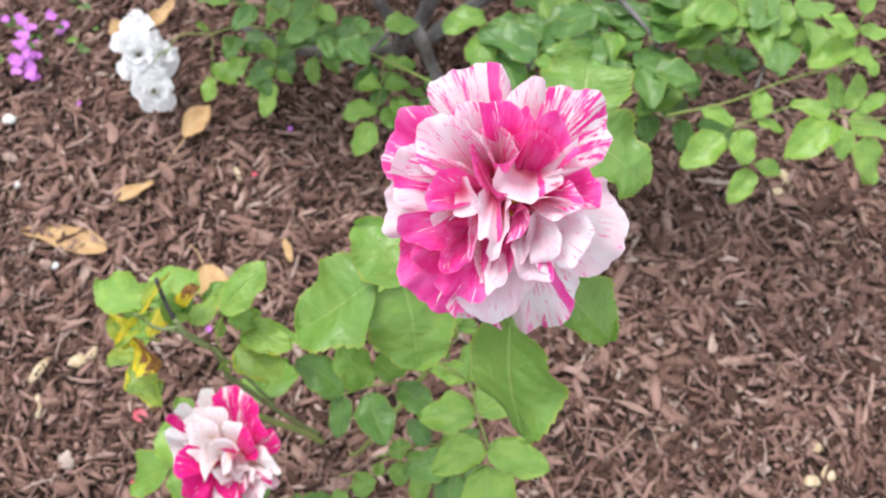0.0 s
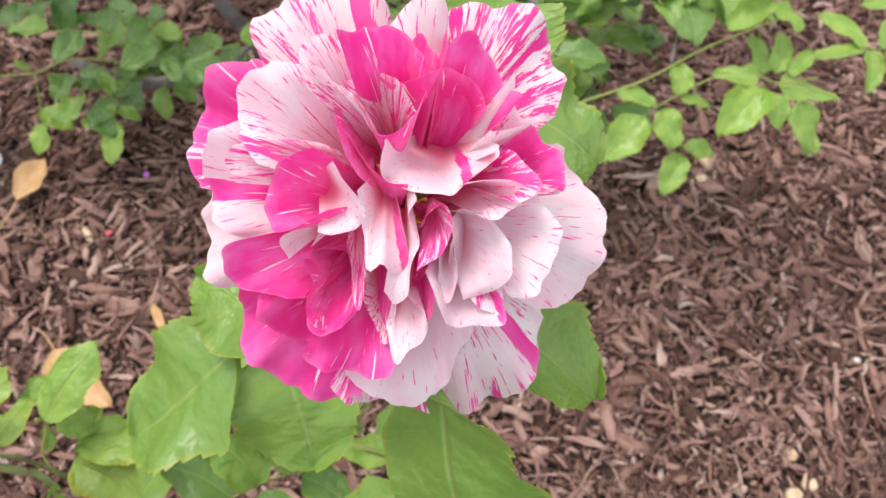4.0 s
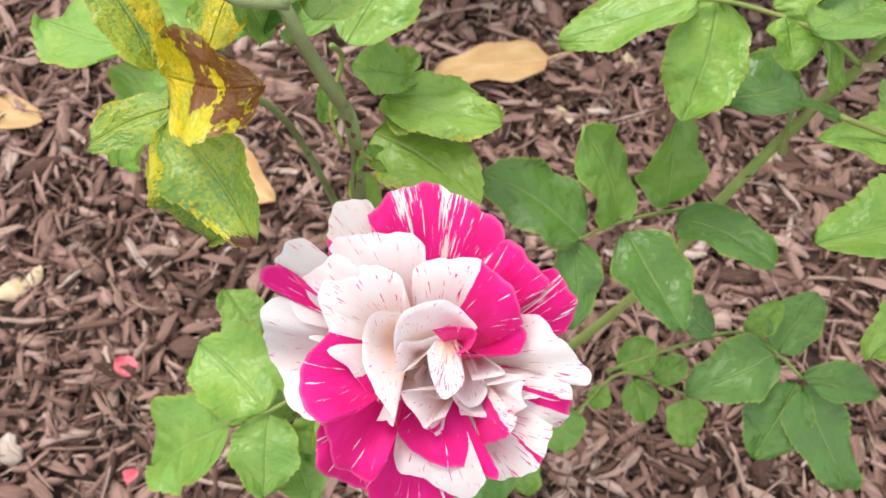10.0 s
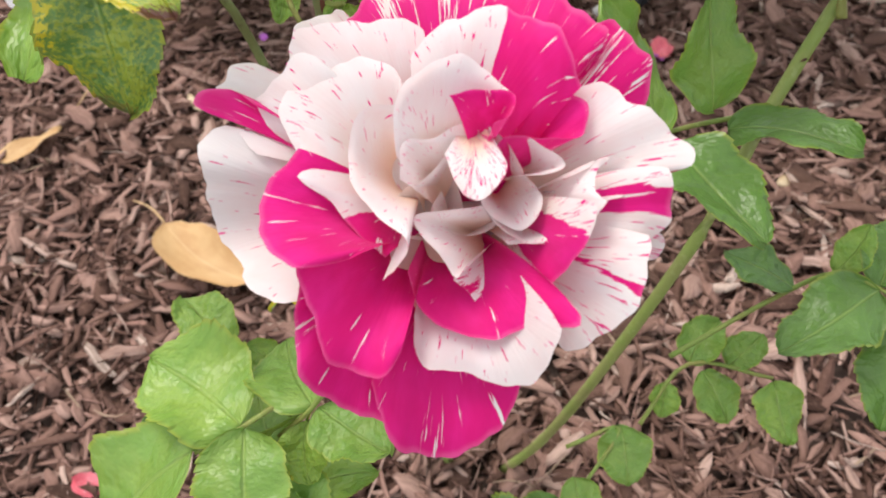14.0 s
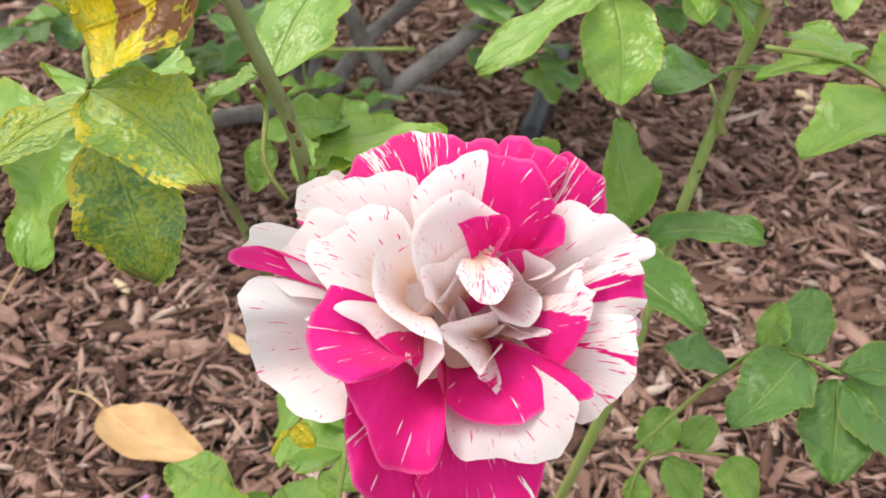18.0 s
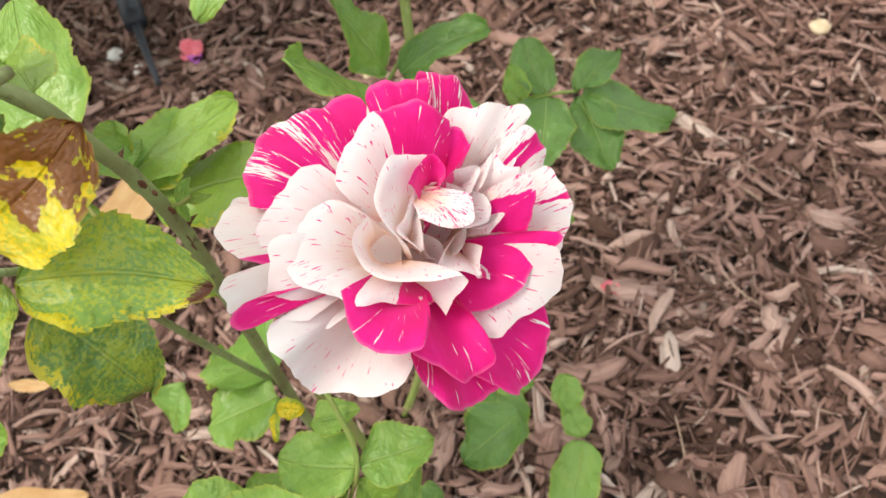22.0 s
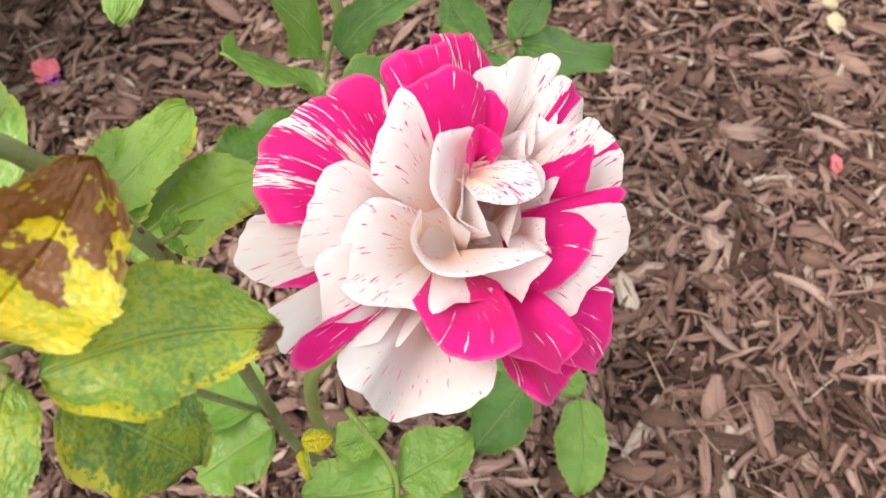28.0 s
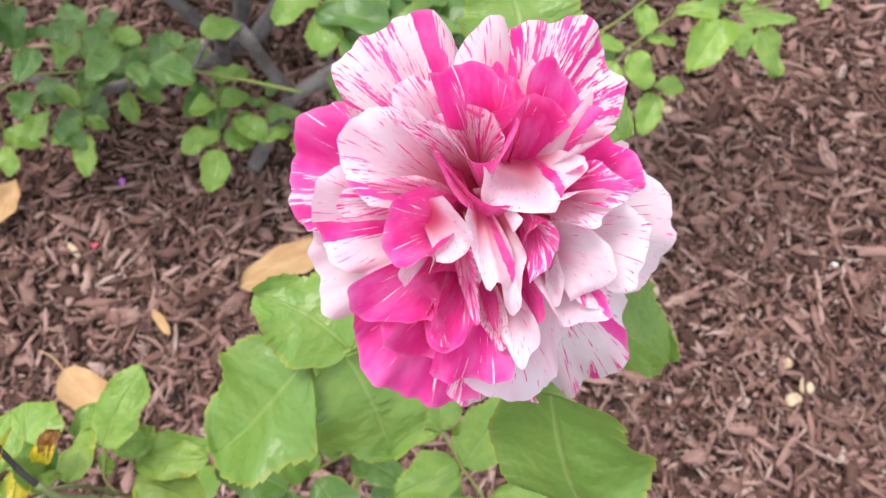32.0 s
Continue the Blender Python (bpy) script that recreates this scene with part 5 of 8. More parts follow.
spray = stem("leaf_stalk", [(-0.044, 0.885, 0.146), (-0.079, 0.888, 0.150), (-0.109, 0.890, 0.147)], 0.001, 0.0007, stalk_mat, back_bush)
leaflet(spray, (-0.049, 0.886, 0.150), (-0.065, 0.925, 0.138), 0.026, 5, DARK, 0.12)
leaflet(spray, (-0.064, 0.887, 0.150), (-0.078, 0.839, 0.133), 0.031, 9, GREEN, 0.12)
leaflet(spray, (-0.079, 0.888, 0.150), (-0.102, 0.933, 0.150), 0.028, 14, DARK, 0.12)
leaflet(spray, (-0.094, 0.889, 0.150), (-0.116, 0.847, 0.140), 0.033, -5, GREEN, 0.12)
leaflet(spray, (-0.109, 0.890, 0.150), (-0.147, 0.892, 0.151), 0.024, -8, DARK, 0.12)
spray = stem("leaf_stalk", [(0.028, 0.818, 0.106), (0.045, 0.787, 0.110), (0.059, 0.761, 0.107)], 0.001, 0.0007, stalk_mat, back_bush)
leaflet(spray, (0.030, 0.814, 0.110), (0.005, 0.774, 0.113), 0.027, 10, DARK, 0.12)
leaflet(spray, (0.040, 0.796, 0.110), (0.072, 0.784, 0.114), 0.023, -7, GREEN, 0.12)
leaflet(spray, (0.049, 0.779, 0.110), (0.027, 0.754, 0.100), 0.021, 3, DARK, 0.12)
leaflet(spray, (0.059, 0.761, 0.110), (0.081, 0.721, 0.105), 0.029, 5, GREEN, 0.12)
spray = stem("leaf_stalk", [(0.081, 0.723, 0.096), (0.090, 0.757, 0.100), (0.099, 0.785, 0.097)], 0.001, 0.0007, stalk_mat, back_bush)
leaflet(spray, (0.082, 0.728, 0.100), (0.114, 0.743, 0.096), 0.021, -1, GREEN, 0.12)
leaflet(spray, (0.086, 0.742, 0.100), (0.056, 0.762, 0.097), 0.024, -3, GREEN, 0.12)
leaflet(spray, (0.090, 0.757, 0.100), (0.127, 0.749, 0.105), 0.023, 5, DARK, 0.12)
leaflet(spray, (0.094, 0.771, 0.100), (0.072, 0.793, 0.097), 0.018, -13, GREEN, 0.12)
leaflet(spray, (0.099, 0.785, 0.100), (0.108, 0.817, 0.097), 0.019, 15, DARK, 0.12)
spray = stem("leaf_stalk", [(-0.100, 0.822, 0.056), (-0.121, 0.851, 0.060), (-0.138, 0.875, 0.057)], 0.001, 0.0007, stalk_mat, back_bush)
leaflet(spray, (-0.103, 0.826, 0.060), (-0.095, 0.867, 0.062), 0.028, 10, DARK, 0.12)
leaflet(spray, (-0.115, 0.843, 0.060), (-0.161, 0.849, 0.046), 0.026, -6, DARK, 0.12)
leaflet(spray, (-0.127, 0.859, 0.060), (-0.097, 0.889, 0.052), 0.027, -8, DARK, 0.12)
leaflet(spray, (-0.138, 0.875, 0.060), (-0.166, 0.913, 0.058), 0.031, 15, DARK, 0.12)
spray = stem("leaf_stalk", [(0.267, 0.720, 0.136), (0.249, 0.750, 0.140), (0.234, 0.776, 0.137)], 0.001, 0.0007, stalk_mat, back_bush)
leaflet(spray, (0.264, 0.724, 0.140), (0.296, 0.750, 0.129), 0.025, 7, DARK, 0.12)
leaflet(spray, (0.254, 0.741, 0.140), (0.217, 0.731, 0.130), 0.026, -0, GREEN, 0.12)
leaflet(spray, (0.244, 0.759, 0.140), (0.266, 0.795, 0.137), 0.027, -5, DARK, 0.12)
leaflet(spray, (0.234, 0.776, 0.140), (0.209, 0.819, 0.131), 0.028, -7, GREEN, 0.12)
spray = stem("leaf_stalk", [(0.245, 0.701, 0.126), (0.279, 0.710, 0.130), (0.308, 0.718, 0.127)], 0.001, 0.0007, stalk_mat, back_bush)
leaflet(spray, (0.250, 0.702, 0.130), (0.264, 0.665, 0.134), 0.027, 3, DARK, 0.12)
leaflet(spray, (0.269, 0.707, 0.130), (0.268, 0.750, 0.123), 0.029, 1, DARK, 0.12)
leaflet(spray, (0.288, 0.713, 0.130), (0.305, 0.676, 0.117), 0.026, 12, DARK, 0.12)
leaflet(spray, (0.308, 0.718, 0.130), (0.360, 0.731, 0.112), 0.035, -1, DARK, 0.12)
spray = stem("leaf_stalk", [(-0.083, 0.821, 0.196), (-0.118, 0.826, 0.200), (-0.148, 0.830, 0.197)], 0.001, 0.0007, stalk_mat, back_bush)
leaflet(spray, (-0.088, 0.821, 0.200), (-0.093, 0.870, 0.190), 0.029, 8, DARK, 0.12)
leaflet(spray, (-0.118, 0.826, 0.200), (-0.140, 0.790, 0.197), 0.024, 14, DARK, 0.12)
leaflet(spray, (-0.148, 0.830, 0.200), (-0.191, 0.836, 0.197), 0.026, -10, GREEN, 0.12)
spray = stem("leaf_stalk", [(-0.134, 0.943, 0.156), (-0.164, 0.925, 0.160), (-0.190, 0.910, 0.157)], 0.001, 0.0007, stalk_mat, back_bush)
leaflet(spray, (-0.138, 0.940, 0.160), (-0.160, 0.971, 0.153), 0.026, -1, GREEN, 0.12)
leaflet(spray, (-0.151, 0.932, 0.160), (-0.156, 0.878, 0.149), 0.034, -1, DARK, 0.12)
leaflet(spray, (-0.164, 0.925, 0.160), (-0.187, 0.957, 0.146), 0.024, 5, DARK, 0.12)
leaflet(spray, (-0.177, 0.917, 0.160), (-0.176, 0.871, 0.164), 0.028, -12, DARK, 0.12)
leaflet(spray, (-0.190, 0.910, 0.160), (-0.223, 0.890, 0.156), 0.023, 7, DARK, 0.12)
spray = stem("leaf_stalk", [(-0.168, 0.866, 0.096), (-0.149, 0.837, 0.100), (-0.133, 0.811, 0.097)], 0.001, 0.0007, stalk_mat, back_bush)
leaflet(spray, (-0.165, 0.862, 0.100), (-0.172, 0.820, 0.103), 0.029, -3, DARK, 0.12)
leaflet(spray, (-0.155, 0.845, 0.100), (-0.123, 0.844, 0.096), 0.018, -3, DARK, 0.12)
leaflet(spray, (-0.144, 0.828, 0.100), (-0.168, 0.794, 0.095), 0.028, -14, GREEN, 0.12)
leaflet(spray, (-0.133, 0.811, 0.100), (-0.111, 0.776, 0.086), 0.027, -11, DARK, 0.12)
spray = stem("leaf_stalk", [(0.235, 0.820, 0.096), (0.247, 0.787, 0.100), (0.257, 0.759, 0.097)], 0.001, 0.0007, stalk_mat, back_bush)
leaflet(spray, (0.237, 0.815, 0.100), (0.219, 0.769, 0.098), 0.033, 13, DARK, 0.12)
leaflet(spray, (0.247, 0.787, 0.100), (0.288, 0.797, 0.099), 0.029, -13, GREEN, 0.12)
leaflet(spray, (0.257, 0.759, 0.100), (0.273, 0.716, 0.089), 0.028, -4, GREEN, 0.12)

# upper leaves of the background bush, mostly out of view, added to block skylight
spray = stem("leaf_stalk", [(0.449, 1.212, 0.452), (0.417, 1.181, 0.452), (0.388, 1.154, 0.452)], 0.001, 0.0007, stalk_mat, back_bush)
leaflet(spray, (0.446, 1.209, 0.452), (0.394, 1.227, 0.436), 0.035, 0, DARK, 0.12)
leaflet(spray, (0.436, 1.200, 0.452), (0.451, 1.148, 0.456), 0.035, 0, DARK, 0.12)
leaflet(spray, (0.426, 1.190, 0.452), (0.386, 1.205, 0.453), 0.028, 0, DARK, 0.12)
leaflet(spray, (0.417, 1.181, 0.452), (0.432, 1.128, 0.437), 0.036, 0, DARK, 0.12)
leaflet(spray, (0.407, 1.172, 0.452), (0.358, 1.190, 0.443), 0.034, 0, DARK, 0.12)
leaflet(spray, (0.397, 1.163, 0.452), (0.411, 1.117, 0.457), 0.031, 0, DARK, 0.12)
leaflet(spray, (0.388, 1.154, 0.452), (0.350, 1.118, 0.447), 0.033, 0, DARK, 0.12)
spray = stem("leaf_stalk", [(0.503, 1.143, 0.256), (0.547, 1.137, 0.256), (0.587, 1.132, 0.256)], 0.001, 0.0007, stalk_mat, back_bush)
leaflet(spray, (0.508, 1.142, 0.256), (0.522, 1.101, 0.259), 0.028, 0, DARK, 0.12)
leaflet(spray, (0.521, 1.140, 0.256), (0.554, 1.189, 0.250), 0.039, 0, DARK, 0.12)
leaflet(spray, (0.534, 1.139, 0.256), (0.548, 1.099, 0.251), 0.028, 0, DARK, 0.12)
leaflet(spray, (0.547, 1.137, 0.256), (0.576, 1.179, 0.257), 0.033, 0, DARK, 0.12)
leaflet(spray, (0.560, 1.135, 0.256), (0.581, 1.079, 0.244), 0.039, 0, DARK, 0.12)
leaflet(spray, (0.574, 1.133, 0.256), (0.597, 1.167, 0.260), 0.026, 0, DARK, 0.12)
leaflet(spray, (0.587, 1.132, 0.256), (0.627, 1.127, 0.260), 0.026, 0, DARK, 0.12)
spray = stem("leaf_stalk", [(0.629, 1.272, 0.333), (0.643, 1.315, 0.333), (0.655, 1.353, 0.333)], 0.001, 0.0007, stalk_mat, back_bush)
leaflet(spray, (0.631, 1.277, 0.333), (0.682, 1.285, 0.326), 0.034, 0, DARK, 0.12)
leaflet(spray, (0.635, 1.289, 0.333), (0.596, 1.328, 0.321), 0.035, 0, DARK, 0.12)
leaflet(spray, (0.639, 1.302, 0.333), (0.688, 1.310, 0.336), 0.032, 0, DARK, 0.12)
leaflet(spray, (0.643, 1.315, 0.333), (0.606, 1.351, 0.336), 0.034, 0, DARK, 0.12)
leaflet(spray, (0.647, 1.328, 0.333), (0.701, 1.336, 0.319), 0.036, 0, DARK, 0.12)
leaflet(spray, (0.651, 1.340, 0.333), (0.614, 1.378, 0.321), 0.034, 0, DARK, 0.12)
leaflet(spray, (0.655, 1.353, 0.333), (0.668, 1.392, 0.330), 0.027, 0, DARK, 0.12)
spray = stem("leaf_stalk", [(-0.260, 0.978, 0.329), (-0.241, 1.018, 0.329), (-0.224, 1.055, 0.329)], 0.001, 0.0007, stalk_mat, back_bush)
leaflet(spray, (-0.258, 0.982, 0.329), (-0.205, 0.984, 0.319), 0.035, 0, DARK, 0.12)
leaflet(spray, (-0.252, 0.994, 0.329), (-0.280, 1.029, 0.326), 0.029, 0, DARK, 0.12)
leaflet(spray, (-0.247, 1.006, 0.329), (-0.196, 1.008, 0.331), 0.033, 0, DARK, 0.12)
leaflet(spray, (-0.241, 1.018, 0.329), (-0.276, 1.063, 0.334), 0.037, 0, DARK, 0.12)
leaflet(spray, (-0.236, 1.030, 0.329), (-0.193, 1.032, 0.318), 0.027, 0, DARK, 0.12)
leaflet(spray, (-0.230, 1.043, 0.329), (-0.264, 1.086, 0.322), 0.036, 0, DARK, 0.12)
leaflet(spray, (-0.224, 1.055, 0.329), (-0.207, 1.092, 0.326), 0.027, 0, DARK, 0.12)
spray = stem("leaf_stalk", [(0.075, 1.120, 0.406), (0.070, 1.075, 0.406), (0.066, 1.035, 0.406)], 0.001, 0.0007, stalk_mat, back_bush)
leaflet(spray, (0.075, 1.115, 0.406), (0.032, 1.098, 0.405), 0.029, 0, DARK, 0.12)
leaflet(spray, (0.073, 1.101, 0.406), (0.111, 1.077, 0.409), 0.029, 0, DARK, 0.12)
leaflet(spray, (0.072, 1.088, 0.406), (0.027, 1.071, 0.401), 0.031, 0, DARK, 0.12)
leaflet(spray, (0.070, 1.075, 0.406), (0.107, 1.051, 0.401), 0.028, 0, DARK, 0.12)
leaflet(spray, (0.069, 1.062, 0.406), (0.027, 1.045, 0.407), 0.030, 0, DARK, 0.12)
leaflet(spray, (0.068, 1.048, 0.406), (0.104, 1.025, 0.402), 0.028, 0, DARK, 0.12)
leaflet(spray, (0.066, 1.035, 0.406), (0.062, 0.987, 0.409), 0.031, 0, DARK, 0.12)
spray = stem("leaf_stalk", [(0.369, 1.170, 0.261), (0.405, 1.197, 0.261), (0.436, 1.221, 0.261)], 0.001, 0.0007, stalk_mat, back_bush)
leaflet(spray, (0.373, 1.173, 0.261), (0.420, 1.150, 0.265), 0.034, 0, DARK, 0.12)
leaflet(spray, (0.383, 1.181, 0.261), (0.376, 1.222, 0.256), 0.027, 0, DARK, 0.12)
leaflet(spray, (0.394, 1.189, 0.261), (0.437, 1.168, 0.247), 0.031, 0, DARK, 0.12)
leaflet(spray, (0.405, 1.197, 0.261), (0.395, 1.249, 0.255), 0.034, 0, DARK, 0.12)
leaflet(spray, (0.415, 1.205, 0.261), (0.460, 1.184, 0.263), 0.032, 0, DARK, 0.12)
leaflet(spray, (0.426, 1.213, 0.261), (0.416, 1.265, 0.250), 0.034, 0, DARK, 0.12)
leaflet(spray, (0.436, 1.221, 0.261), (0.483, 1.257, 0.265), 0.038, 0, DARK, 0.12)
spray = stem("leaf_stalk", [(0.398, 1.042, 0.397), (0.443, 1.043, 0.397), (0.483, 1.043, 0.397)], 0.001, 0.0007, stalk_mat, back_bush)
leaflet(spray, (0.403, 1.042, 0.397), (0.424, 1.002, 0.391), 0.030, 0, DARK, 0.12)
leaflet(spray, (0.416, 1.043, 0.397), (0.438, 1.087, 0.398), 0.032, 0, DARK, 0.12)
leaflet(spray, (0.429, 1.043, 0.397), (0.453, 0.997, 0.395), 0.033, 0, DARK, 0.12)
leaflet(spray, (0.443, 1.043, 0.397), (0.464, 1.087, 0.397), 0.032, 0, DARK, 0.12)
leaflet(spray, (0.456, 1.043, 0.397), (0.476, 1.004, 0.400), 0.028, 0, DARK, 0.12)
leaflet(spray, (0.469, 1.043, 0.397), (0.495, 1.094, 0.401), 0.037, 0, DARK, 0.12)
leaflet(spray, (0.483, 1.043, 0.397), (0.542, 1.044, 0.398), 0.038, 0, DARK, 0.12)
spray = stem("leaf_stalk", [(0.085, 1.312, 0.447), (0.040, 1.320, 0.447), (0.001, 1.327, 0.447)], 0.001, 0.0007, stalk_mat, back_bush)
leaflet(spray, (0.080, 1.313, 0.447), (0.068, 1.353, 0.451), 0.027, 0, DARK, 0.12)
leaflet(spray, (0.067, 1.315, 0.447), (0.040, 1.280, 0.437), 0.029, 0, DARK, 0.12)
leaflet(spray, (0.054, 1.318, 0.447), (0.039, 1.367, 0.449), 0.033, 0, DARK, 0.12)
leaflet(spray, (0.040, 1.320, 0.447), (0.013, 1.284, 0.437), 0.030, 0, DARK, 0.12)
leaflet(spray, (0.027, 1.322, 0.447), (0.011, 1.376, 0.443), 0.036, 0, DARK, 0.12)
leaflet(spray, (0.014, 1.325, 0.447), (-0.017, 1.284, 0.444), 0.033, 0, DARK, 0.12)
leaflet(spray, (0.001, 1.327, 0.447), (-0.054, 1.337, 0.448), 0.037, 0, DARK, 0.12)
spray = stem("leaf_stalk", [(-0.009, 1.165, 0.500), (0.015, 1.127, 0.500), (0.036, 1.093, 0.500)], 0.001, 0.0007, stalk_mat, back_bush)
leaflet(spray, (-0.006, 1.161, 0.500), (-0.033, 1.118, 0.491), 0.033, 0, DARK, 0.12)
leaflet(spray, (0.001, 1.150, 0.500), (0.059, 1.154, 0.489), 0.038, 0, DARK, 0.12)
leaflet(spray, (0.008, 1.138, 0.500), (-0.018, 1.096, 0.496), 0.032, 0, DARK, 0.12)
leaflet(spray, (0.015, 1.127, 0.500), (0.070, 1.131, 0.499), 0.036, 0, DARK, 0.12)
leaflet(spray, (0.022, 1.116, 0.500), (-0.006, 1.070, 0.488), 0.035, 0, DARK, 0.12)
leaflet(spray, (0.029, 1.104, 0.500), (0.075, 1.108, 0.500), 0.030, 0, DARK, 0.12)
leaflet(spray, (0.036, 1.093, 0.500), (0.063, 1.049, 0.503), 0.034, 0, DARK, 0.12)
spray = stem("leaf_stalk", [(-0.167, 1.301, 0.358), (-0.180, 1.344, 0.358), (-0.191, 1.383, 0.358)], 0.001, 0.0007, stalk_mat, back_bush)
leaflet(spray, (-0.168, 1.306, 0.358), (-0.138, 1.335, 0.347), 0.027, 0, DARK, 0.12)
leaflet(spray, (-0.172, 1.319, 0.358), (-0.231, 1.330, 0.359), 0.039, 0, DARK, 0.12)
leaflet(spray, (-0.176, 1.332, 0.358), (-0.133, 1.373, 0.361), 0.039, 0, DARK, 0.12)
leaflet(spray, (-0.180, 1.344, 0.358), (-0.227, 1.353, 0.347), 0.032, 0, DARK, 0.12)
leaflet(spray, (-0.183, 1.357, 0.358), (-0.146, 1.392, 0.348), 0.033, 0, DARK, 0.12)
leaflet(spray, (-0.187, 1.370, 0.358), (-0.230, 1.378, 0.355), 0.028, 0, DARK, 0.12)
leaflet(spray, (-0.191, 1.383, 0.358), (-0.205, 1.432, 0.363), 0.033, 0, DARK, 0.12)
spray = stem("leaf_stalk", [(0.596, 1.023, 0.268), (0.554, 1.006, 0.268), (0.517, 0.992, 0.268)], 0.001, 0.0007, stalk_mat, back_bush)
leaflet(spray, (0.591, 1.021, 0.268), (0.551, 1.057, 0.273), 0.035, 0, DARK, 0.12)
leaflet(spray, (0.579, 1.016, 0.268), (0.574, 0.965, 0.262), 0.033, 0, DARK, 0.12)
leaflet(spray, (0.566, 1.011, 0.268), (0.537, 1.038, 0.263), 0.026, 0, DARK, 0.12)
leaflet(spray, (0.554, 1.006, 0.268), (0.548, 0.950, 0.252), 0.037, 0, DARK, 0.12)
leaflet(spray, (0.542, 1.002, 0.268), (0.504, 1.035, 0.272), 0.033, 0, DARK, 0.12)
leaflet(spray, (0.529, 0.997, 0.268), (0.523, 0.938, 0.251), 0.039, 0, DARK, 0.12)
leaflet(spray, (0.517, 0.992, 0.268), (0.474, 0.976, 0.258), 0.030, 0, DARK, 0.12)
spray = stem("leaf_stalk", [(0.766, 1.250, 0.295), (0.732, 1.279, 0.295), (0.701, 1.306, 0.295)], 0.001, 0.0007, stalk_mat, back_bush)
leaflet(spray, (0.762, 1.253, 0.295), (0.775, 1.305, 0.280), 0.035, 0, DARK, 0.12)
leaflet(spray, (0.752, 1.262, 0.295), (0.712, 1.246, 0.296), 0.028, 0, DARK, 0.12)
leaflet(spray, (0.742, 1.271, 0.295), (0.753, 1.315, 0.286), 0.030, 0, DARK, 0.12)
leaflet(spray, (0.732, 1.279, 0.295), (0.678, 1.258, 0.294), 0.038, 0, DARK, 0.12)
leaflet(spray, (0.722, 1.288, 0.295), (0.735, 1.344, 0.296), 0.037, 0, DARK, 0.12)
leaflet(spray, (0.712, 1.297, 0.295), (0.665, 1.278, 0.284), 0.033, 0, DARK, 0.12)
leaflet(spray, (0.701, 1.306, 0.295), (0.661, 1.341, 0.291), 0.035, 0, DARK, 0.12)
spray = stem("leaf_stalk", [(0.437, 1.221, 0.441), (0.479, 1.236, 0.441), (0.517, 1.250, 0.441)], 0.001, 0.0007, stalk_mat, back_bush)
leaflet(spray, (0.442, 1.222, 0.441), (0.473, 1.193, 0.443), 0.028, 0, DARK, 0.12)
leaflet(spray, (0.454, 1.227, 0.441), (0.461, 1.280, 0.444), 0.035, 0, DARK, 0.12)
leaflet(spray, (0.467, 1.232, 0.441), (0.497, 1.203, 0.437), 0.027, 0, DARK, 0.12)
leaflet(spray, (0.479, 1.236, 0.441), (0.484, 1.276, 0.432), 0.026, 0, DARK, 0.12)
leaflet(spray, (0.492, 1.241, 0.441), (0.522, 1.213, 0.432), 0.027, 0, DARK, 0.12)
leaflet(spray, (0.504, 1.245, 0.441), (0.510, 1.290, 0.429), 0.029, 0, DARK, 0.12)
leaflet(spray, (0.517, 1.250, 0.441), (0.567, 1.268, 0.438), 0.034, 0, DARK, 0.12)
spray = stem("leaf_stalk", [(0.433, 1.297, 0.299), (0.435, 1.342, 0.299), (0.437, 1.382, 0.299)], 0.001, 0.0007, stalk_mat, back_bush)
leaflet(spray, (0.434, 1.302, 0.299), (0.476, 1.321, 0.300), 0.030, 0, DARK, 0.12)
leaflet(spray, (0.434, 1.315, 0.299), (0.388, 1.341, 0.299), 0.035, 0, DARK, 0.12)
leaflet(spray, (0.435, 1.329, 0.299), (0.475, 1.347, 0.288), 0.029, 0, DARK, 0.12)
leaflet(spray, (0.435, 1.342, 0.299), (0.392, 1.366, 0.302), 0.032, 0, DARK, 0.12)
leaflet(spray, (0.436, 1.355, 0.299), (0.477, 1.374, 0.299), 0.029, 0, DARK, 0.12)
leaflet(spray, (0.436, 1.369, 0.299), (0.389, 1.395, 0.291), 0.035, 0, DARK, 0.12)
leaflet(spray, (0.437, 1.382, 0.299), (0.439, 1.436, 0.303), 0.035, 0, DARK, 0.12)
spray = stem("leaf_stalk", [(-0.053, 1.049, 0.329), (-0.039, 1.091, 0.329), (-0.026, 1.129, 0.329)], 0.001, 0.0007, stalk_mat, back_bush)
leaflet(spray, (-0.052, 1.053, 0.329), (-0.004, 1.060, 0.329), 0.031, 0, DARK, 0.12)
leaflet(spray, (-0.047, 1.066, 0.329), (-0.087, 1.107, 0.327), 0.037, 0, DARK, 0.12)
leaflet(spray, (-0.043, 1.079, 0.329), (0.007, 1.086, 0.333), 0.033, 0, DARK, 0.12)
leaflet(spray, (-0.039, 1.091, 0.329), (-0.069, 1.123, 0.328), 0.028, 0, DARK, 0.12)
leaflet(spray, (-0.035, 1.104, 0.329), (0.013, 1.111, 0.333), 0.031, 0, DARK, 0.12)
leaflet(spray, (-0.030, 1.116, 0.329), (-0.061, 1.148, 0.320), 0.029, 0, DARK, 0.12)
leaflet(spray, (-0.026, 1.129, 0.329), (-0.012, 1.169, 0.324), 0.027, 0, DARK, 0.12)
spray = stem("leaf_stalk", [(0.425, 1.145, 0.471), (0.438, 1.102, 0.471), (0.451, 1.064, 0.471)], 0.001, 0.0007, stalk_mat, back_bush)
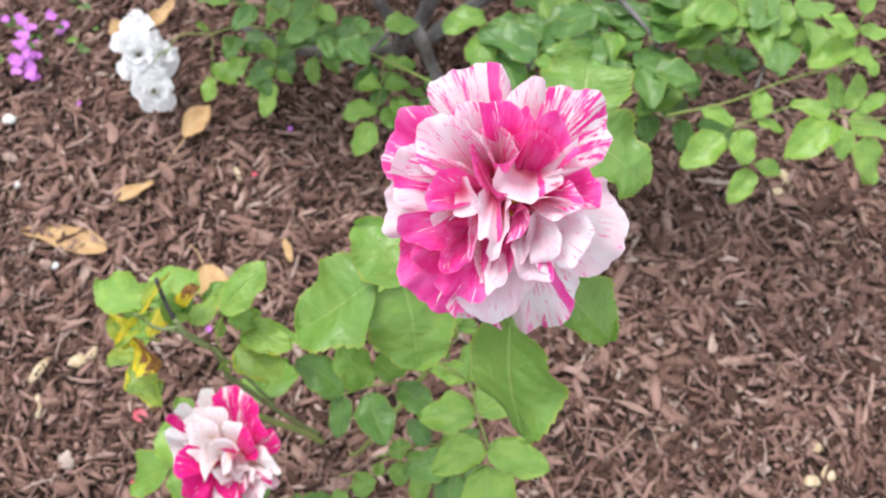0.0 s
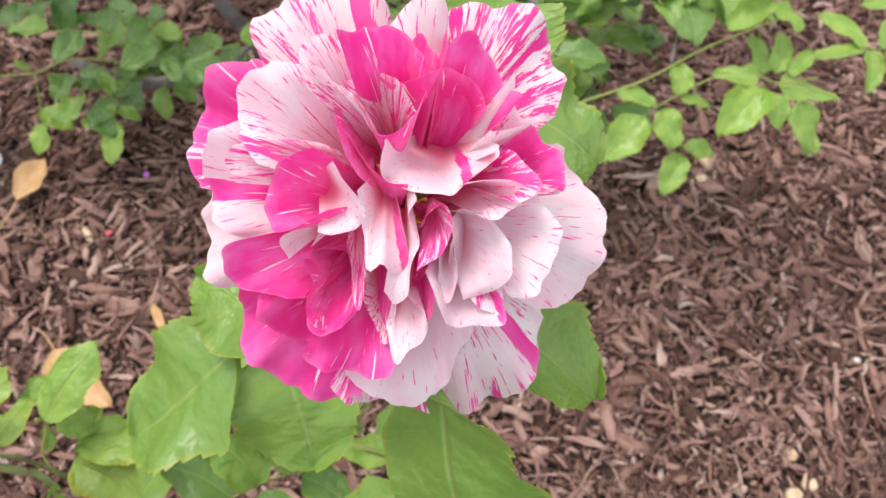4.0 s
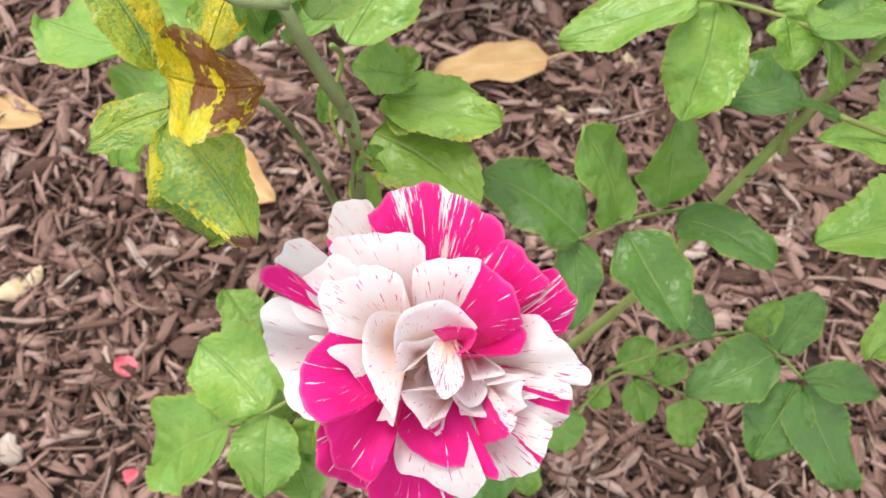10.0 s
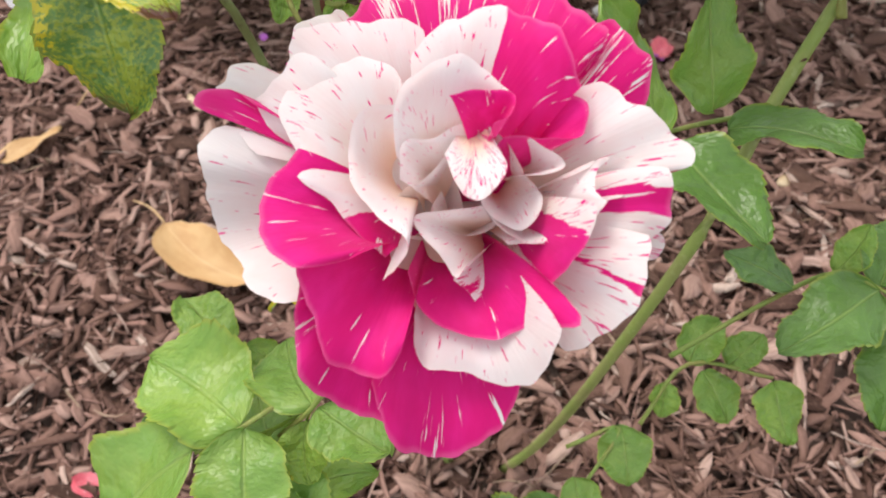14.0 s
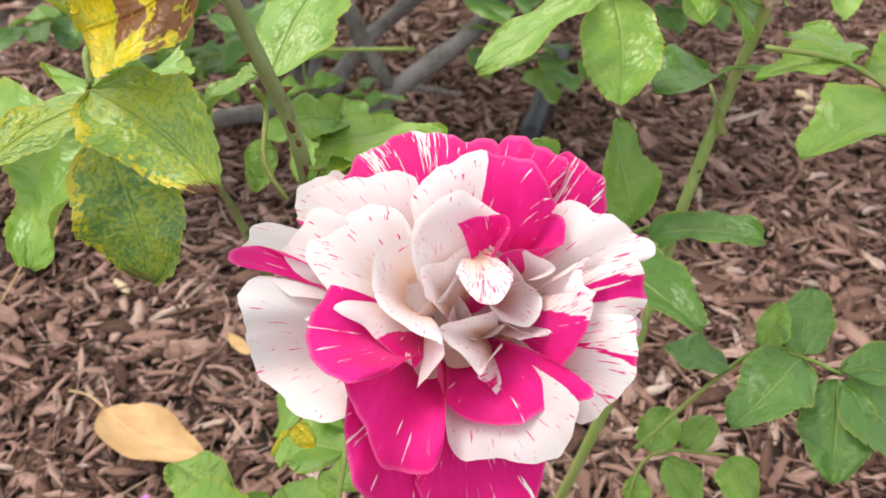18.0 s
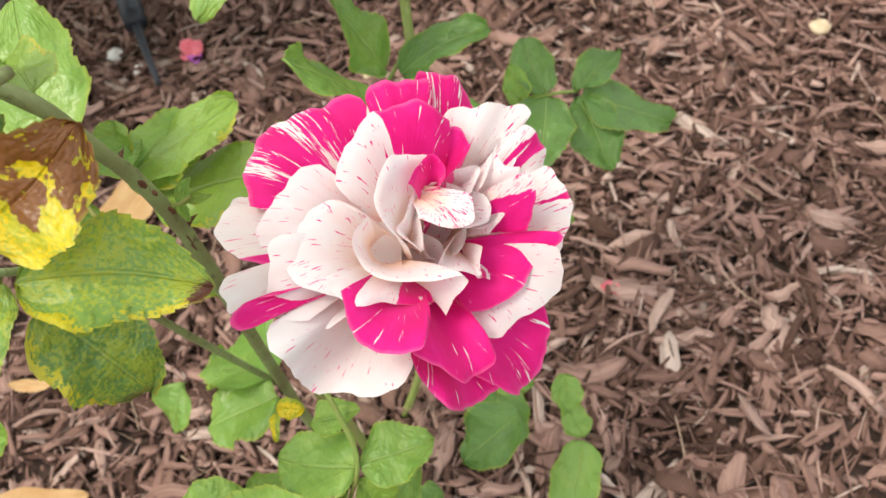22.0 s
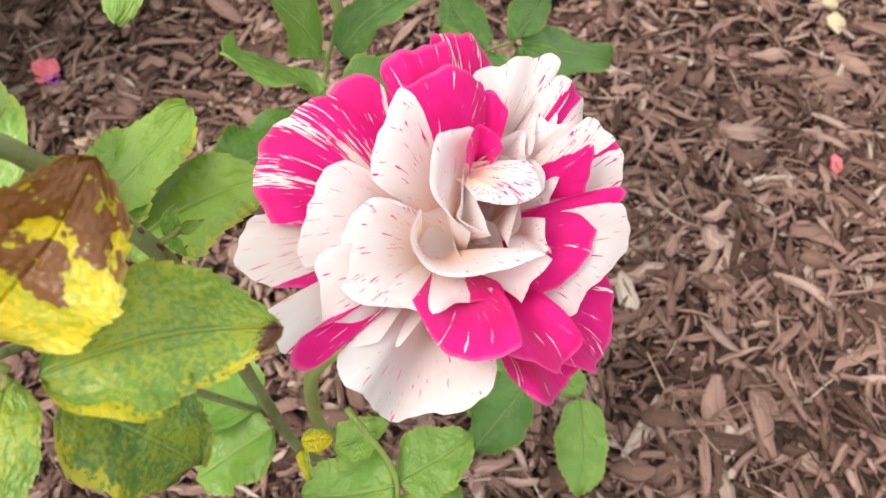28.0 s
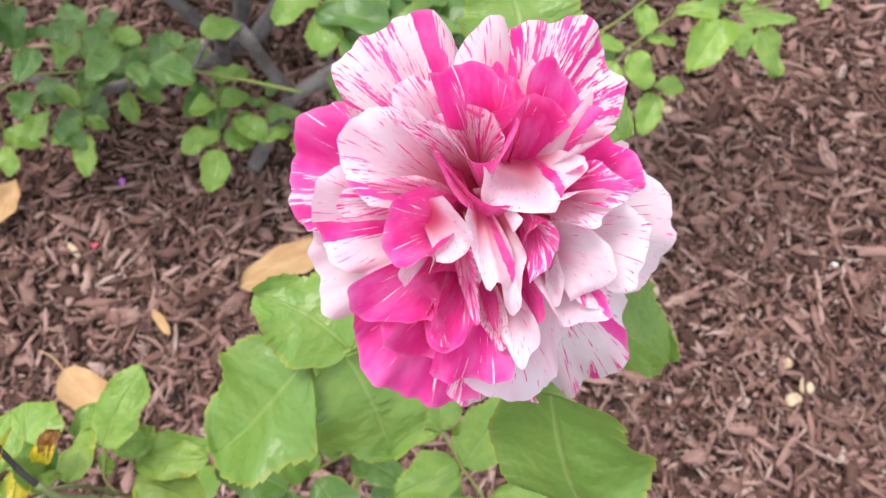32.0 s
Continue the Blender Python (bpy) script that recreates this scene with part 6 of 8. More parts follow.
leaflet(spray, (0.426, 1.140, 0.471), (0.394, 1.108, 0.468), 0.030, 0, DARK, 0.12)
leaflet(spray, (0.430, 1.127, 0.471), (0.483, 1.119, 0.458), 0.035, 0, DARK, 0.12)
leaflet(spray, (0.434, 1.115, 0.471), (0.397, 1.077, 0.469), 0.034, 0, DARK, 0.12)
leaflet(spray, (0.438, 1.102, 0.471), (0.495, 1.093, 0.461), 0.037, 0, DARK, 0.12)
leaflet(spray, (0.443, 1.089, 0.471), (0.412, 1.059, 0.468), 0.028, 0, DARK, 0.12)
leaflet(spray, (0.447, 1.077, 0.471), (0.503, 1.068, 0.457), 0.037, 0, DARK, 0.12)
leaflet(spray, (0.451, 1.064, 0.471), (0.464, 1.022, 0.460), 0.029, 0, DARK, 0.12)
spray = stem("leaf_stalk", [(0.711, 1.303, 0.246), (0.737, 1.266, 0.246), (0.760, 1.233, 0.246)], 0.001, 0.0007, stalk_mat, back_bush)
leaflet(spray, (0.714, 1.299, 0.246), (0.691, 1.256, 0.232), 0.032, 0, DARK, 0.12)
leaflet(spray, (0.722, 1.288, 0.246), (0.763, 1.294, 0.238), 0.027, 0, DARK, 0.12)
leaflet(spray, (0.730, 1.277, 0.246), (0.711, 1.241, 0.236), 0.027, 0, DARK, 0.12)
leaflet(spray, (0.737, 1.266, 0.246), (0.778, 1.272, 0.236), 0.027, 0, DARK, 0.12)
leaflet(spray, (0.745, 1.255, 0.246), (0.725, 1.218, 0.240), 0.027, 0, DARK, 0.12)
leaflet(spray, (0.753, 1.244, 0.246), (0.809, 1.252, 0.247), 0.037, 0, DARK, 0.12)
leaflet(spray, (0.760, 1.233, 0.246), (0.789, 1.192, 0.232), 0.033, 0, DARK, 0.12)
spray = stem("leaf_stalk", [(0.698, 1.068, 0.224), (0.698, 1.023, 0.224), (0.697, 0.983, 0.224)], 0.001, 0.0007, stalk_mat, back_bush)
leaflet(spray, (0.698, 1.063, 0.224), (0.651, 1.040, 0.224), 0.034, 0, DARK, 0.12)
leaflet(spray, (0.698, 1.050, 0.224), (0.739, 1.029, 0.226), 0.030, 0, DARK, 0.12)
leaflet(spray, (0.698, 1.036, 0.224), (0.647, 1.011, 0.207), 0.037, 0, DARK, 0.12)
leaflet(spray, (0.698, 1.023, 0.224), (0.750, 0.996, 0.224), 0.038, 0, DARK, 0.12)
leaflet(spray, (0.698, 1.010, 0.224), (0.647, 0.984, 0.217), 0.037, 0, DARK, 0.12)
leaflet(spray, (0.698, 0.996, 0.224), (0.747, 0.971, 0.227), 0.036, 0, DARK, 0.12)
leaflet(spray, (0.697, 0.983, 0.224), (0.697, 0.925, 0.213), 0.038, 0, DARK, 0.12)
spray = stem("leaf_stalk", [(-0.107, 1.262, 0.345), (-0.079, 1.227, 0.345), (-0.054, 1.196, 0.345)], 0.001, 0.0007, stalk_mat, back_bush)
leaflet(spray, (-0.104, 1.258, 0.345), (-0.124, 1.213, 0.333), 0.032, 0, DARK, 0.12)
leaflet(spray, (-0.096, 1.248, 0.345), (-0.049, 1.258, 0.349), 0.031, 0, DARK, 0.12)
leaflet(spray, (-0.087, 1.237, 0.345), (-0.109, 1.188, 0.332), 0.035, 0, DARK, 0.12)
leaflet(spray, (-0.079, 1.227, 0.345), (-0.036, 1.236, 0.338), 0.028, 0, DARK, 0.12)
leaflet(spray, (-0.071, 1.217, 0.345), (-0.094, 1.163, 0.339), 0.038, 0, DARK, 0.12)
leaflet(spray, (-0.062, 1.206, 0.345), (-0.018, 1.216, 0.335), 0.030, 0, DARK, 0.12)
leaflet(spray, (-0.054, 1.196, 0.345), (-0.025, 1.161, 0.341), 0.029, 0, DARK, 0.12)
spray = stem("leaf_stalk", [(-0.012, 1.074, 0.450), (-0.037, 1.037, 0.450), (-0.060, 1.004, 0.450)], 0.001, 0.0007, stalk_mat, back_bush)
leaflet(spray, (-0.015, 1.070, 0.450), (-0.066, 1.077, 0.440), 0.034, 0, DARK, 0.12)
leaflet(spray, (-0.022, 1.059, 0.450), (0.001, 1.017, 0.453), 0.031, 0, DARK, 0.12)
leaflet(spray, (-0.030, 1.048, 0.450), (-0.074, 1.054, 0.445), 0.029, 0, DARK, 0.12)
leaflet(spray, (-0.037, 1.037, 0.450), (-0.017, 1.000, 0.444), 0.027, 0, DARK, 0.12)
leaflet(spray, (-0.045, 1.026, 0.450), (-0.086, 1.031, 0.451), 0.027, 0, DARK, 0.12)
leaflet(spray, (-0.052, 1.015, 0.450), (-0.023, 0.962, 0.434), 0.039, 0, DARK, 0.12)
leaflet(spray, (-0.060, 1.004, 0.450), (-0.086, 0.965, 0.454), 0.031, 0, DARK, 0.12)
spray = stem("leaf_stalk", [(-0.085, 1.273, 0.251), (-0.129, 1.284, 0.251), (-0.168, 1.293, 0.251)], 0.001, 0.0007, stalk_mat, back_bush)
leaflet(spray, (-0.090, 1.274, 0.251), (-0.103, 1.328, 0.252), 0.036, 0, DARK, 0.12)
leaflet(spray, (-0.103, 1.277, 0.251), (-0.140, 1.235, 0.241), 0.036, 0, DARK, 0.12)
leaflet(spray, (-0.116, 1.280, 0.251), (-0.128, 1.330, 0.238), 0.033, 0, DARK, 0.12)
leaflet(spray, (-0.129, 1.284, 0.251), (-0.168, 1.238, 0.251), 0.039, 0, DARK, 0.12)
leaflet(spray, (-0.142, 1.287, 0.251), (-0.153, 1.333, 0.246), 0.031, 0, DARK, 0.12)
leaflet(spray, (-0.155, 1.290, 0.251), (-0.189, 1.251, 0.243), 0.034, 0, DARK, 0.12)
leaflet(spray, (-0.168, 1.293, 0.251), (-0.213, 1.305, 0.254), 0.030, 0, DARK, 0.12)
spray = stem("leaf_stalk", [(-0.047, 1.322, 0.374), (-0.091, 1.333, 0.374), (-0.130, 1.342, 0.374)], 0.001, 0.0007, stalk_mat, back_bush)
leaflet(spray, (-0.052, 1.323, 0.374), (-0.063, 1.371, 0.359), 0.032, 0, DARK, 0.12)
leaflet(spray, (-0.065, 1.326, 0.374), (-0.096, 1.291, 0.368), 0.030, 0, DARK, 0.12)
leaflet(spray, (-0.078, 1.329, 0.374), (-0.087, 1.369, 0.362), 0.027, 0, DARK, 0.12)
leaflet(spray, (-0.091, 1.333, 0.374), (-0.117, 1.302, 0.372), 0.026, 0, DARK, 0.12)
leaflet(spray, (-0.104, 1.336, 0.374), (-0.113, 1.375, 0.377), 0.026, 0, DARK, 0.12)
leaflet(spray, (-0.117, 1.339, 0.374), (-0.151, 1.300, 0.373), 0.034, 0, DARK, 0.12)
leaflet(spray, (-0.130, 1.342, 0.374), (-0.169, 1.352, 0.370), 0.027, 0, DARK, 0.12)
spray = stem("leaf_stalk", [(-0.057, 1.279, 0.320), (-0.043, 1.322, 0.320), (-0.030, 1.360, 0.320)], 0.001, 0.0007, stalk_mat, back_bush)
leaflet(spray, (-0.056, 1.284, 0.320), (-0.008, 1.291, 0.311), 0.032, 0, DARK, 0.12)
leaflet(spray, (-0.052, 1.297, 0.320), (-0.082, 1.327, 0.320), 0.028, 0, DARK, 0.12)
leaflet(spray, (-0.047, 1.309, 0.320), (-0.004, 1.316, 0.322), 0.029, 0, DARK, 0.12)
leaflet(spray, (-0.043, 1.322, 0.320), (-0.082, 1.361, 0.322), 0.036, 0, DARK, 0.12)
leaflet(spray, (-0.039, 1.335, 0.320), (0.015, 1.343, 0.322), 0.035, 0, DARK, 0.12)
leaflet(spray, (-0.035, 1.347, 0.320), (-0.076, 1.390, 0.302), 0.038, 0, DARK, 0.12)
leaflet(spray, (-0.030, 1.360, 0.320), (-0.016, 1.403, 0.322), 0.029, 0, DARK, 0.12)
spray = stem("leaf_stalk", [(0.320, 1.285, 0.349), (0.295, 1.323, 0.349), (0.274, 1.356, 0.349)], 0.001, 0.0007, stalk_mat, back_bush)
leaflet(spray, (0.317, 1.289, 0.349), (0.345, 1.338, 0.338), 0.037, 0, DARK, 0.12)
leaflet(spray, (0.310, 1.300, 0.349), (0.262, 1.295, 0.351), 0.031, 0, DARK, 0.12)
leaflet(spray, (0.303, 1.311, 0.349), (0.327, 1.353, 0.348), 0.031, 0, DARK, 0.12)
leaflet(spray, (0.295, 1.323, 0.349), (0.253, 1.318, 0.340), 0.028, 0, DARK, 0.12)
leaflet(spray, (0.288, 1.334, 0.349), (0.318, 1.385, 0.336), 0.039, 0, DARK, 0.12)
leaflet(spray, (0.281, 1.345, 0.349), (0.238, 1.340, 0.337), 0.028, 0, DARK, 0.12)
leaflet(spray, (0.274, 1.356, 0.349), (0.251, 1.391, 0.344), 0.027, 0, DARK, 0.12)
spray = stem("leaf_stalk", [(0.394, 1.273, 0.497), (0.366, 1.309, 0.497), (0.341, 1.340, 0.497)], 0.001, 0.0007, stalk_mat, back_bush)
leaflet(spray, (0.390, 1.277, 0.497), (0.412, 1.322, 0.490), 0.032, 0, DARK, 0.12)
leaflet(spray, (0.382, 1.287, 0.497), (0.334, 1.278, 0.499), 0.032, 0, DARK, 0.12)
leaflet(spray, (0.374, 1.298, 0.497), (0.395, 1.342, 0.496), 0.031, 0, DARK, 0.12)
leaflet(spray, (0.366, 1.309, 0.497), (0.310, 1.298, 0.489), 0.037, 0, DARK, 0.12)
leaflet(spray, (0.358, 1.319, 0.497), (0.378, 1.361, 0.484), 0.030, 0, DARK, 0.12)
leaflet(spray, (0.350, 1.330, 0.497), (0.297, 1.320, 0.498), 0.035, 0, DARK, 0.12)
leaflet(spray, (0.341, 1.340, 0.497), (0.309, 1.382, 0.487), 0.034, 0, DARK, 0.12)
spray = stem("leaf_stalk", [(0.411, 1.095, 0.445), (0.453, 1.078, 0.445), (0.491, 1.064, 0.445)], 0.001, 0.0007, stalk_mat, back_bush)
leaflet(spray, (0.416, 1.093, 0.445), (0.421, 1.046, 0.443), 0.030, 0, DARK, 0.12)
leaflet(spray, (0.429, 1.088, 0.445), (0.465, 1.121, 0.437), 0.032, 0, DARK, 0.12)
leaflet(spray, (0.441, 1.083, 0.445), (0.447, 1.026, 0.435), 0.038, 0, DARK, 0.12)
leaflet(spray, (0.453, 1.078, 0.445), (0.495, 1.116, 0.445), 0.036, 0, DARK, 0.12)
leaflet(spray, (0.466, 1.073, 0.445), (0.470, 1.031, 0.447), 0.027, 0, DARK, 0.12)
leaflet(spray, (0.478, 1.069, 0.445), (0.514, 1.100, 0.438), 0.031, 0, DARK, 0.12)
leaflet(spray, (0.491, 1.064, 0.445), (0.536, 1.046, 0.438), 0.032, 0, DARK, 0.12)

# pale young shoot of the background bush
young = stem("leaf_stalk", [(0.368, 0.651, 0.245), (0.431, 0.658, 0.265), (0.498, 0.685, 0.275), (0.603, 0.717, 0.285)], 0.0016, 0.0008, stalk_mat, back_bush)
young_leaf = stem("leaf_stalk", [(0.492, 0.648, 0.275), (0.465, 0.641, 0.265), (0.437, 0.632, 0.255), (0.422, 0.624, 0.250)], 0.001, 0.0008, stalk_mat, back_bush)
leaflet(young_leaf, (0.426, 0.626, 0.250), (0.382, 0.592, 0.235), 0.034, 0, LIGHT, 0.12)
leaflet(young_leaf, (0.437, 0.635, 0.255), (0.402, 0.651, 0.260), 0.023, 0, LIGHT, 0.12)
leaflet(young_leaf, (0.442, 0.630, 0.255), (0.451, 0.595, 0.240), 0.028, 0, LIGHT, 0.12)
leaflet(young_leaf, (0.459, 0.638, 0.262), (0.467, 0.672, 0.270), 0.023, 0, LIGHT, 0.12)
leaflet(young_leaf, (0.459, 0.636, 0.262), (0.490, 0.630, 0.255), 0.016, 0, LIGHT, 0.12)
leaflet(young_leaf, (0.462, 0.599, 0.225), (0.437, 0.565, 0.210), 0.025, 0, LIGHT, 0.12)
leaflet(young_leaf, (0.464, 0.606, 0.225), (0.495, 0.597, 0.225), 0.020, 0, GREEN, 0.12)
young_leaf = stem("leaf_stalk", [(0.584, 0.630, 0.285), (0.543, 0.627, 0.285), (0.525, 0.645, 0.280), (0.498, 0.651, 0.275)], 0.001, 0.0008, stalk_mat, back_bush)
leaflet(young_leaf, (0.528, 0.627, 0.280), (0.482, 0.588, 0.265), 0.037, 0, LIGHT, 0.12)
leaflet(young_leaf, (0.532, 0.623, 0.280), (0.541, 0.588, 0.265), 0.024, 0, LIGHT, 0.12)
leaflet(young_leaf, (0.529, 0.634, 0.280), (0.493, 0.654, 0.275), 0.023, 0, LIGHT, 0.12)
leaflet(young_leaf, (0.537, 0.642, 0.280), (0.530, 0.678, 0.295), 0.024, 0, LIGHT, 0.12)
leaflet(young_leaf, (0.549, 0.642, 0.280), (0.562, 0.680, 0.295), 0.021, 0, LIGHT, 0.12)
leaflet(young_leaf, (0.560, 0.639, 0.280), (0.584, 0.655, 0.295), 0.016, 0, LIGHT, 0.12)
leaflet(young_leaf, (0.563, 0.611, 0.275), (0.579, 0.573, 0.245), 0.031, 0, LIGHT, 0.12)
leaflet(young_leaf, (0.546, 0.628, 0.280), (0.611, 0.620, 0.265), 0.030, 0, LIGHT, 0.12)
young_leaf = stem("leaf_stalk", [(0.535, 0.671, 0.295), (0.542, 0.691, 0.325), (0.543, 0.708, 0.355)], 0.001, 0.0008, stalk_mat, back_bush)
leaflet(young_leaf, (0.544, 0.694, 0.325), (0.497, 0.670, 0.315), 0.030, 0, LIGHT, 0.12)
leaflet(young_leaf, (0.545, 0.701, 0.335), (0.499, 0.702, 0.355), 0.025, 0, LIGHT, 0.12)
leaflet(young_leaf, (0.545, 0.701, 0.335), (0.586, 0.699, 0.335), 0.020, 0, LIGHT, 0.12)
leaflet(young_leaf, (0.540, 0.683, 0.325), (0.568, 0.663, 0.315), 0.021, 0, LIGHT, 0.12)
leaflet(young_leaf, (0.542, 0.704, 0.355), (0.548, 0.727, 0.375), 0.018, 0, LIGHT, 0.12)

# crown of the bush behind: leaflets added past the visible top to darken what is below
leaflet(back_bush, (0.411, 1.158, 0.178), (0.394, 1.188, 0.175), 0.024, 0, GREEN, 0.12)
leaflet(back_bush, (-0.041, 1.095, 0.353), (-0.039, 1.056, 0.344), 0.024, 0, DARK, 0.12)
leaflet(back_bush, (0.466, 1.312, 0.326), (0.489, 1.349, 0.318), 0.027, 0, DARK, 0.12)
leaflet(back_bush, (0.130, 1.100, 0.137), (0.146, 1.138, 0.127), 0.026, 0, GREEN, 0.12)
leaflet(back_bush, (-0.098, 1.126, 0.128), (-0.057, 1.135, 0.121), 0.030, 0, DARK, 0.12)
leaflet(back_bush, (0.074, 1.248, 0.241), (0.053, 1.208, 0.234), 0.031, 0, DARK, 0.12)
leaflet(back_bush, (-0.046, 1.127, 0.152), (-0.043, 1.098, 0.150), 0.017, 0, GREEN, 0.12)
leaflet(back_bush, (0.207, 1.279, 0.346), (0.163, 1.287, 0.346), 0.027, 0, DARK, 0.12)
leaflet(back_bush, (-0.008, 1.254, 0.148), (-0.034, 1.219, 0.142), 0.030, 0, DARK, 0.12)
leaflet(back_bush, (-0.024, 0.973, 0.316), (-0.065, 0.992, 0.327), 0.032, 0, GREEN, 0.12)
leaflet(back_bush, (0.409, 1.206, 0.342), (0.393, 1.249, 0.349), 0.032, 0, DARK, 0.12)
leaflet(back_bush, (-0.080, 1.047, 0.201), (-0.053, 1.021, 0.206), 0.025, 0, DARK, 0.12)
leaflet(back_bush, (0.203, 1.122, 0.272), (0.232, 1.090, 0.283), 0.031, 0, GREEN, 0.12)
leaflet(back_bush, (-0.068, 1.062, 0.197), (-0.035, 1.093, 0.205), 0.029, 0, DARK, 0.12)
leaflet(back_bush, (-0.050, 1.100, 0.165), (-0.076, 1.125, 0.177), 0.023, 0, DARK, 0.12)
leaflet(back_bush, (-0.057, 1.090, 0.250), (-0.069, 1.118, 0.262), 0.017, 0, GREEN, 0.12)
leaflet(back_bush, (0.375, 1.156, 0.366), (0.362, 1.130, 0.355), 0.017, 0, DARK, 0.12)
leaflet(back_bush, (0.340, 1.016, 0.151), (0.320, 1.036, 0.162), 0.020, 0, DARK, 0.12)
leaflet(back_bush, (0.316, 1.244, 0.420), (0.345, 1.274, 0.428), 0.028, 0, GREEN, 0.12)
leaflet(back_bush, (0.080, 1.243, 0.151), (0.112, 1.241, 0.159), 0.022, 0, DARK, 0.12)
leaflet(back_bush, (0.306, 1.208, 0.114), (0.342, 1.227, 0.117), 0.024, 0, DARK, 0.12)
leaflet(back_bush, (0.470, 1.269, 0.354), (0.501, 1.300, 0.351), 0.031, 0, GREEN, 0.12)
leaflet(back_bush, (0.391, 1.184, 0.282), (0.353, 1.181, 0.284), 0.028, 0, DARK, 0.12)
leaflet(back_bush, (-0.079, 1.266, 0.395), (-0.084, 1.223, 0.394), 0.030, 0, DARK, 0.12)
leaflet(back_bush, (0.260, 1.080, 0.173), (0.283, 1.060, 0.181), 0.023, 0, GREEN, 0.12)
leaflet(back_bush, (0.211, 1.045, 0.289), (0.184, 1.023, 0.294), 0.025, 0, DARK, 0.12)
leaflet(back_bush, (0.386, 0.978, 0.394), (0.372, 1.020, 0.389), 0.031, 0, DARK, 0.12)
leaflet(back_bush, (0.165, 1.187, 0.343), (0.174, 1.149, 0.345), 0.025, 0, GREEN, 0.12)
leaflet(back_bush, (0.332, 1.253, 0.118), (0.329, 1.284, 0.115), 0.019, 0, DARK, 0.12)
leaflet(back_bush, (0.163, 1.078, 0.396), (0.155, 1.118, 0.393), 0.024, 0, DARK, 0.12)
leaflet(back_bush, (0.227, 1.246, 0.150), (0.254, 1.236, 0.156), 0.020, 0, GREEN, 0.12)
leaflet(back_bush, (0.506, 1.183, 0.284), (0.506, 1.227, 0.290), 0.025, 0, DARK, 0.12)
leaflet(back_bush, (0.267, 1.165, 0.382), (0.279, 1.198, 0.391), 0.026, 0, DARK, 0.12)
leaflet(back_bush, (-0.034, 1.255, 0.130), (-0.052, 1.294, 0.133), 0.024, 0, GREEN, 0.12)
leaflet(back_bush, (0.240, 1.078, 0.102), (0.237, 1.115, 0.099), 0.023, 0, DARK, 0.12)
leaflet(back_bush, (-0.094, 1.139, 0.361), (-0.082, 1.112, 0.355), 0.019, 0, DARK, 0.12)
leaflet(back_bush, (0.169, 1.112, 0.219), (0.168, 1.070, 0.223), 0.027, 0, GREEN, 0.12)
leaflet(back_bush, (0.379, 1.154, 0.134), (0.423, 1.158, 0.127), 0.025, 0, DARK, 0.12)
leaflet(back_bush, (0.225, 1.320, 0.145), (0.235, 1.292, 0.135), 0.019, 0, DARK, 0.12)
leaflet(back_bush, (0.362, 1.288, 0.104), (0.338, 1.311, 0.098), 0.019, 0, GREEN, 0.12)
leaflet(back_bush, (0.431, 1.318, 0.129), (0.429, 1.360, 0.118), 0.031, 0, DARK, 0.12)
leaflet(back_bush, (0.190, 1.069, 0.232), (0.224, 1.072, 0.229), 0.023, 0, DARK, 0.12)
leaflet(back_bush, (0.053, 0.982, 0.390), (0.030, 1.007, 0.390), 0.025, 0, GREEN, 0.12)
leaflet(back_bush, (0.438, 1.124, 0.129), (0.479, 1.140, 0.127), 0.029, 0, DARK, 0.12)
leaflet(back_bush, (-0.002, 1.169, 0.365), (0.006, 1.125, 0.361), 0.028, 0, DARK, 0.12)
leaflet(back_bush, (0.349, 1.043, 0.195), (0.309, 1.063, 0.206), 0.028, 0, GREEN, 0.12)
leaflet(back_bush, (0.404, 1.038, 0.312), (0.389, 1.081, 0.309), 0.026, 0, DARK, 0.12)
leaflet(back_bush, (0.146, 1.231, 0.127), (0.134, 1.205, 0.115), 0.017, 0, DARK, 0.12)
leaflet(back_bush, (0.309, 0.996, 0.187), (0.337, 0.960, 0.180), 0.032, 0, GREEN, 0.12)
leaflet(back_bush, (0.204, 0.980, 0.129), (0.169, 0.960, 0.122), 0.028, 0, DARK, 0.12)
leaflet(back_bush, (0.416, 1.144, 0.264), (0.393, 1.166, 0.269), 0.018, 0, DARK, 0.12)
leaflet(back_bush, (0.316, 1.197, 0.151), (0.285, 1.210, 0.148), 0.024, 0, GREEN, 0.12)
leaflet(back_bush, (0.031, 1.312, 0.197), (0.053, 1.287, 0.189), 0.019, 0, DARK, 0.12)
leaflet(back_bush, (0.534, 1.063, 0.356), (0.545, 1.091, 0.368), 0.022, 0, DARK, 0.12)
leaflet(back_bush, (0.091, 1.082, 0.390), (0.068, 1.111, 0.400), 0.027, 0, GREEN, 0.12)
leaflet(back_bush, (0.055, 1.237, 0.216), (0.077, 1.200, 0.225), 0.027, 0, DARK, 0.12)
leaflet(back_bush, (0.475, 1.297, 0.269), (0.510, 1.321, 0.271), 0.026, 0, DARK, 0.12)
leaflet(back_bush, (-0.026, 1.002, 0.219), (0.015, 1.014, 0.210), 0.028, 0, GREEN, 0.12)
leaflet(back_bush, (0.396, 1.269, 0.408), (0.366, 1.249, 0.401), 0.023, 0, DARK, 0.12)
leaflet(back_bush, (0.200, 0.982, 0.137), (0.160, 0.970, 0.127), 0.028, 0, DARK, 0.12)
leaflet(back_bush, (0.016, 1.076, 0.337), (-0.006, 1.048, 0.330), 0.020, 0, GREEN, 0.12)
leaflet(back_bush, (0.299, 1.108, 0.354), (0.258, 1.124, 0.364), 0.025, 0, DARK, 0.12)
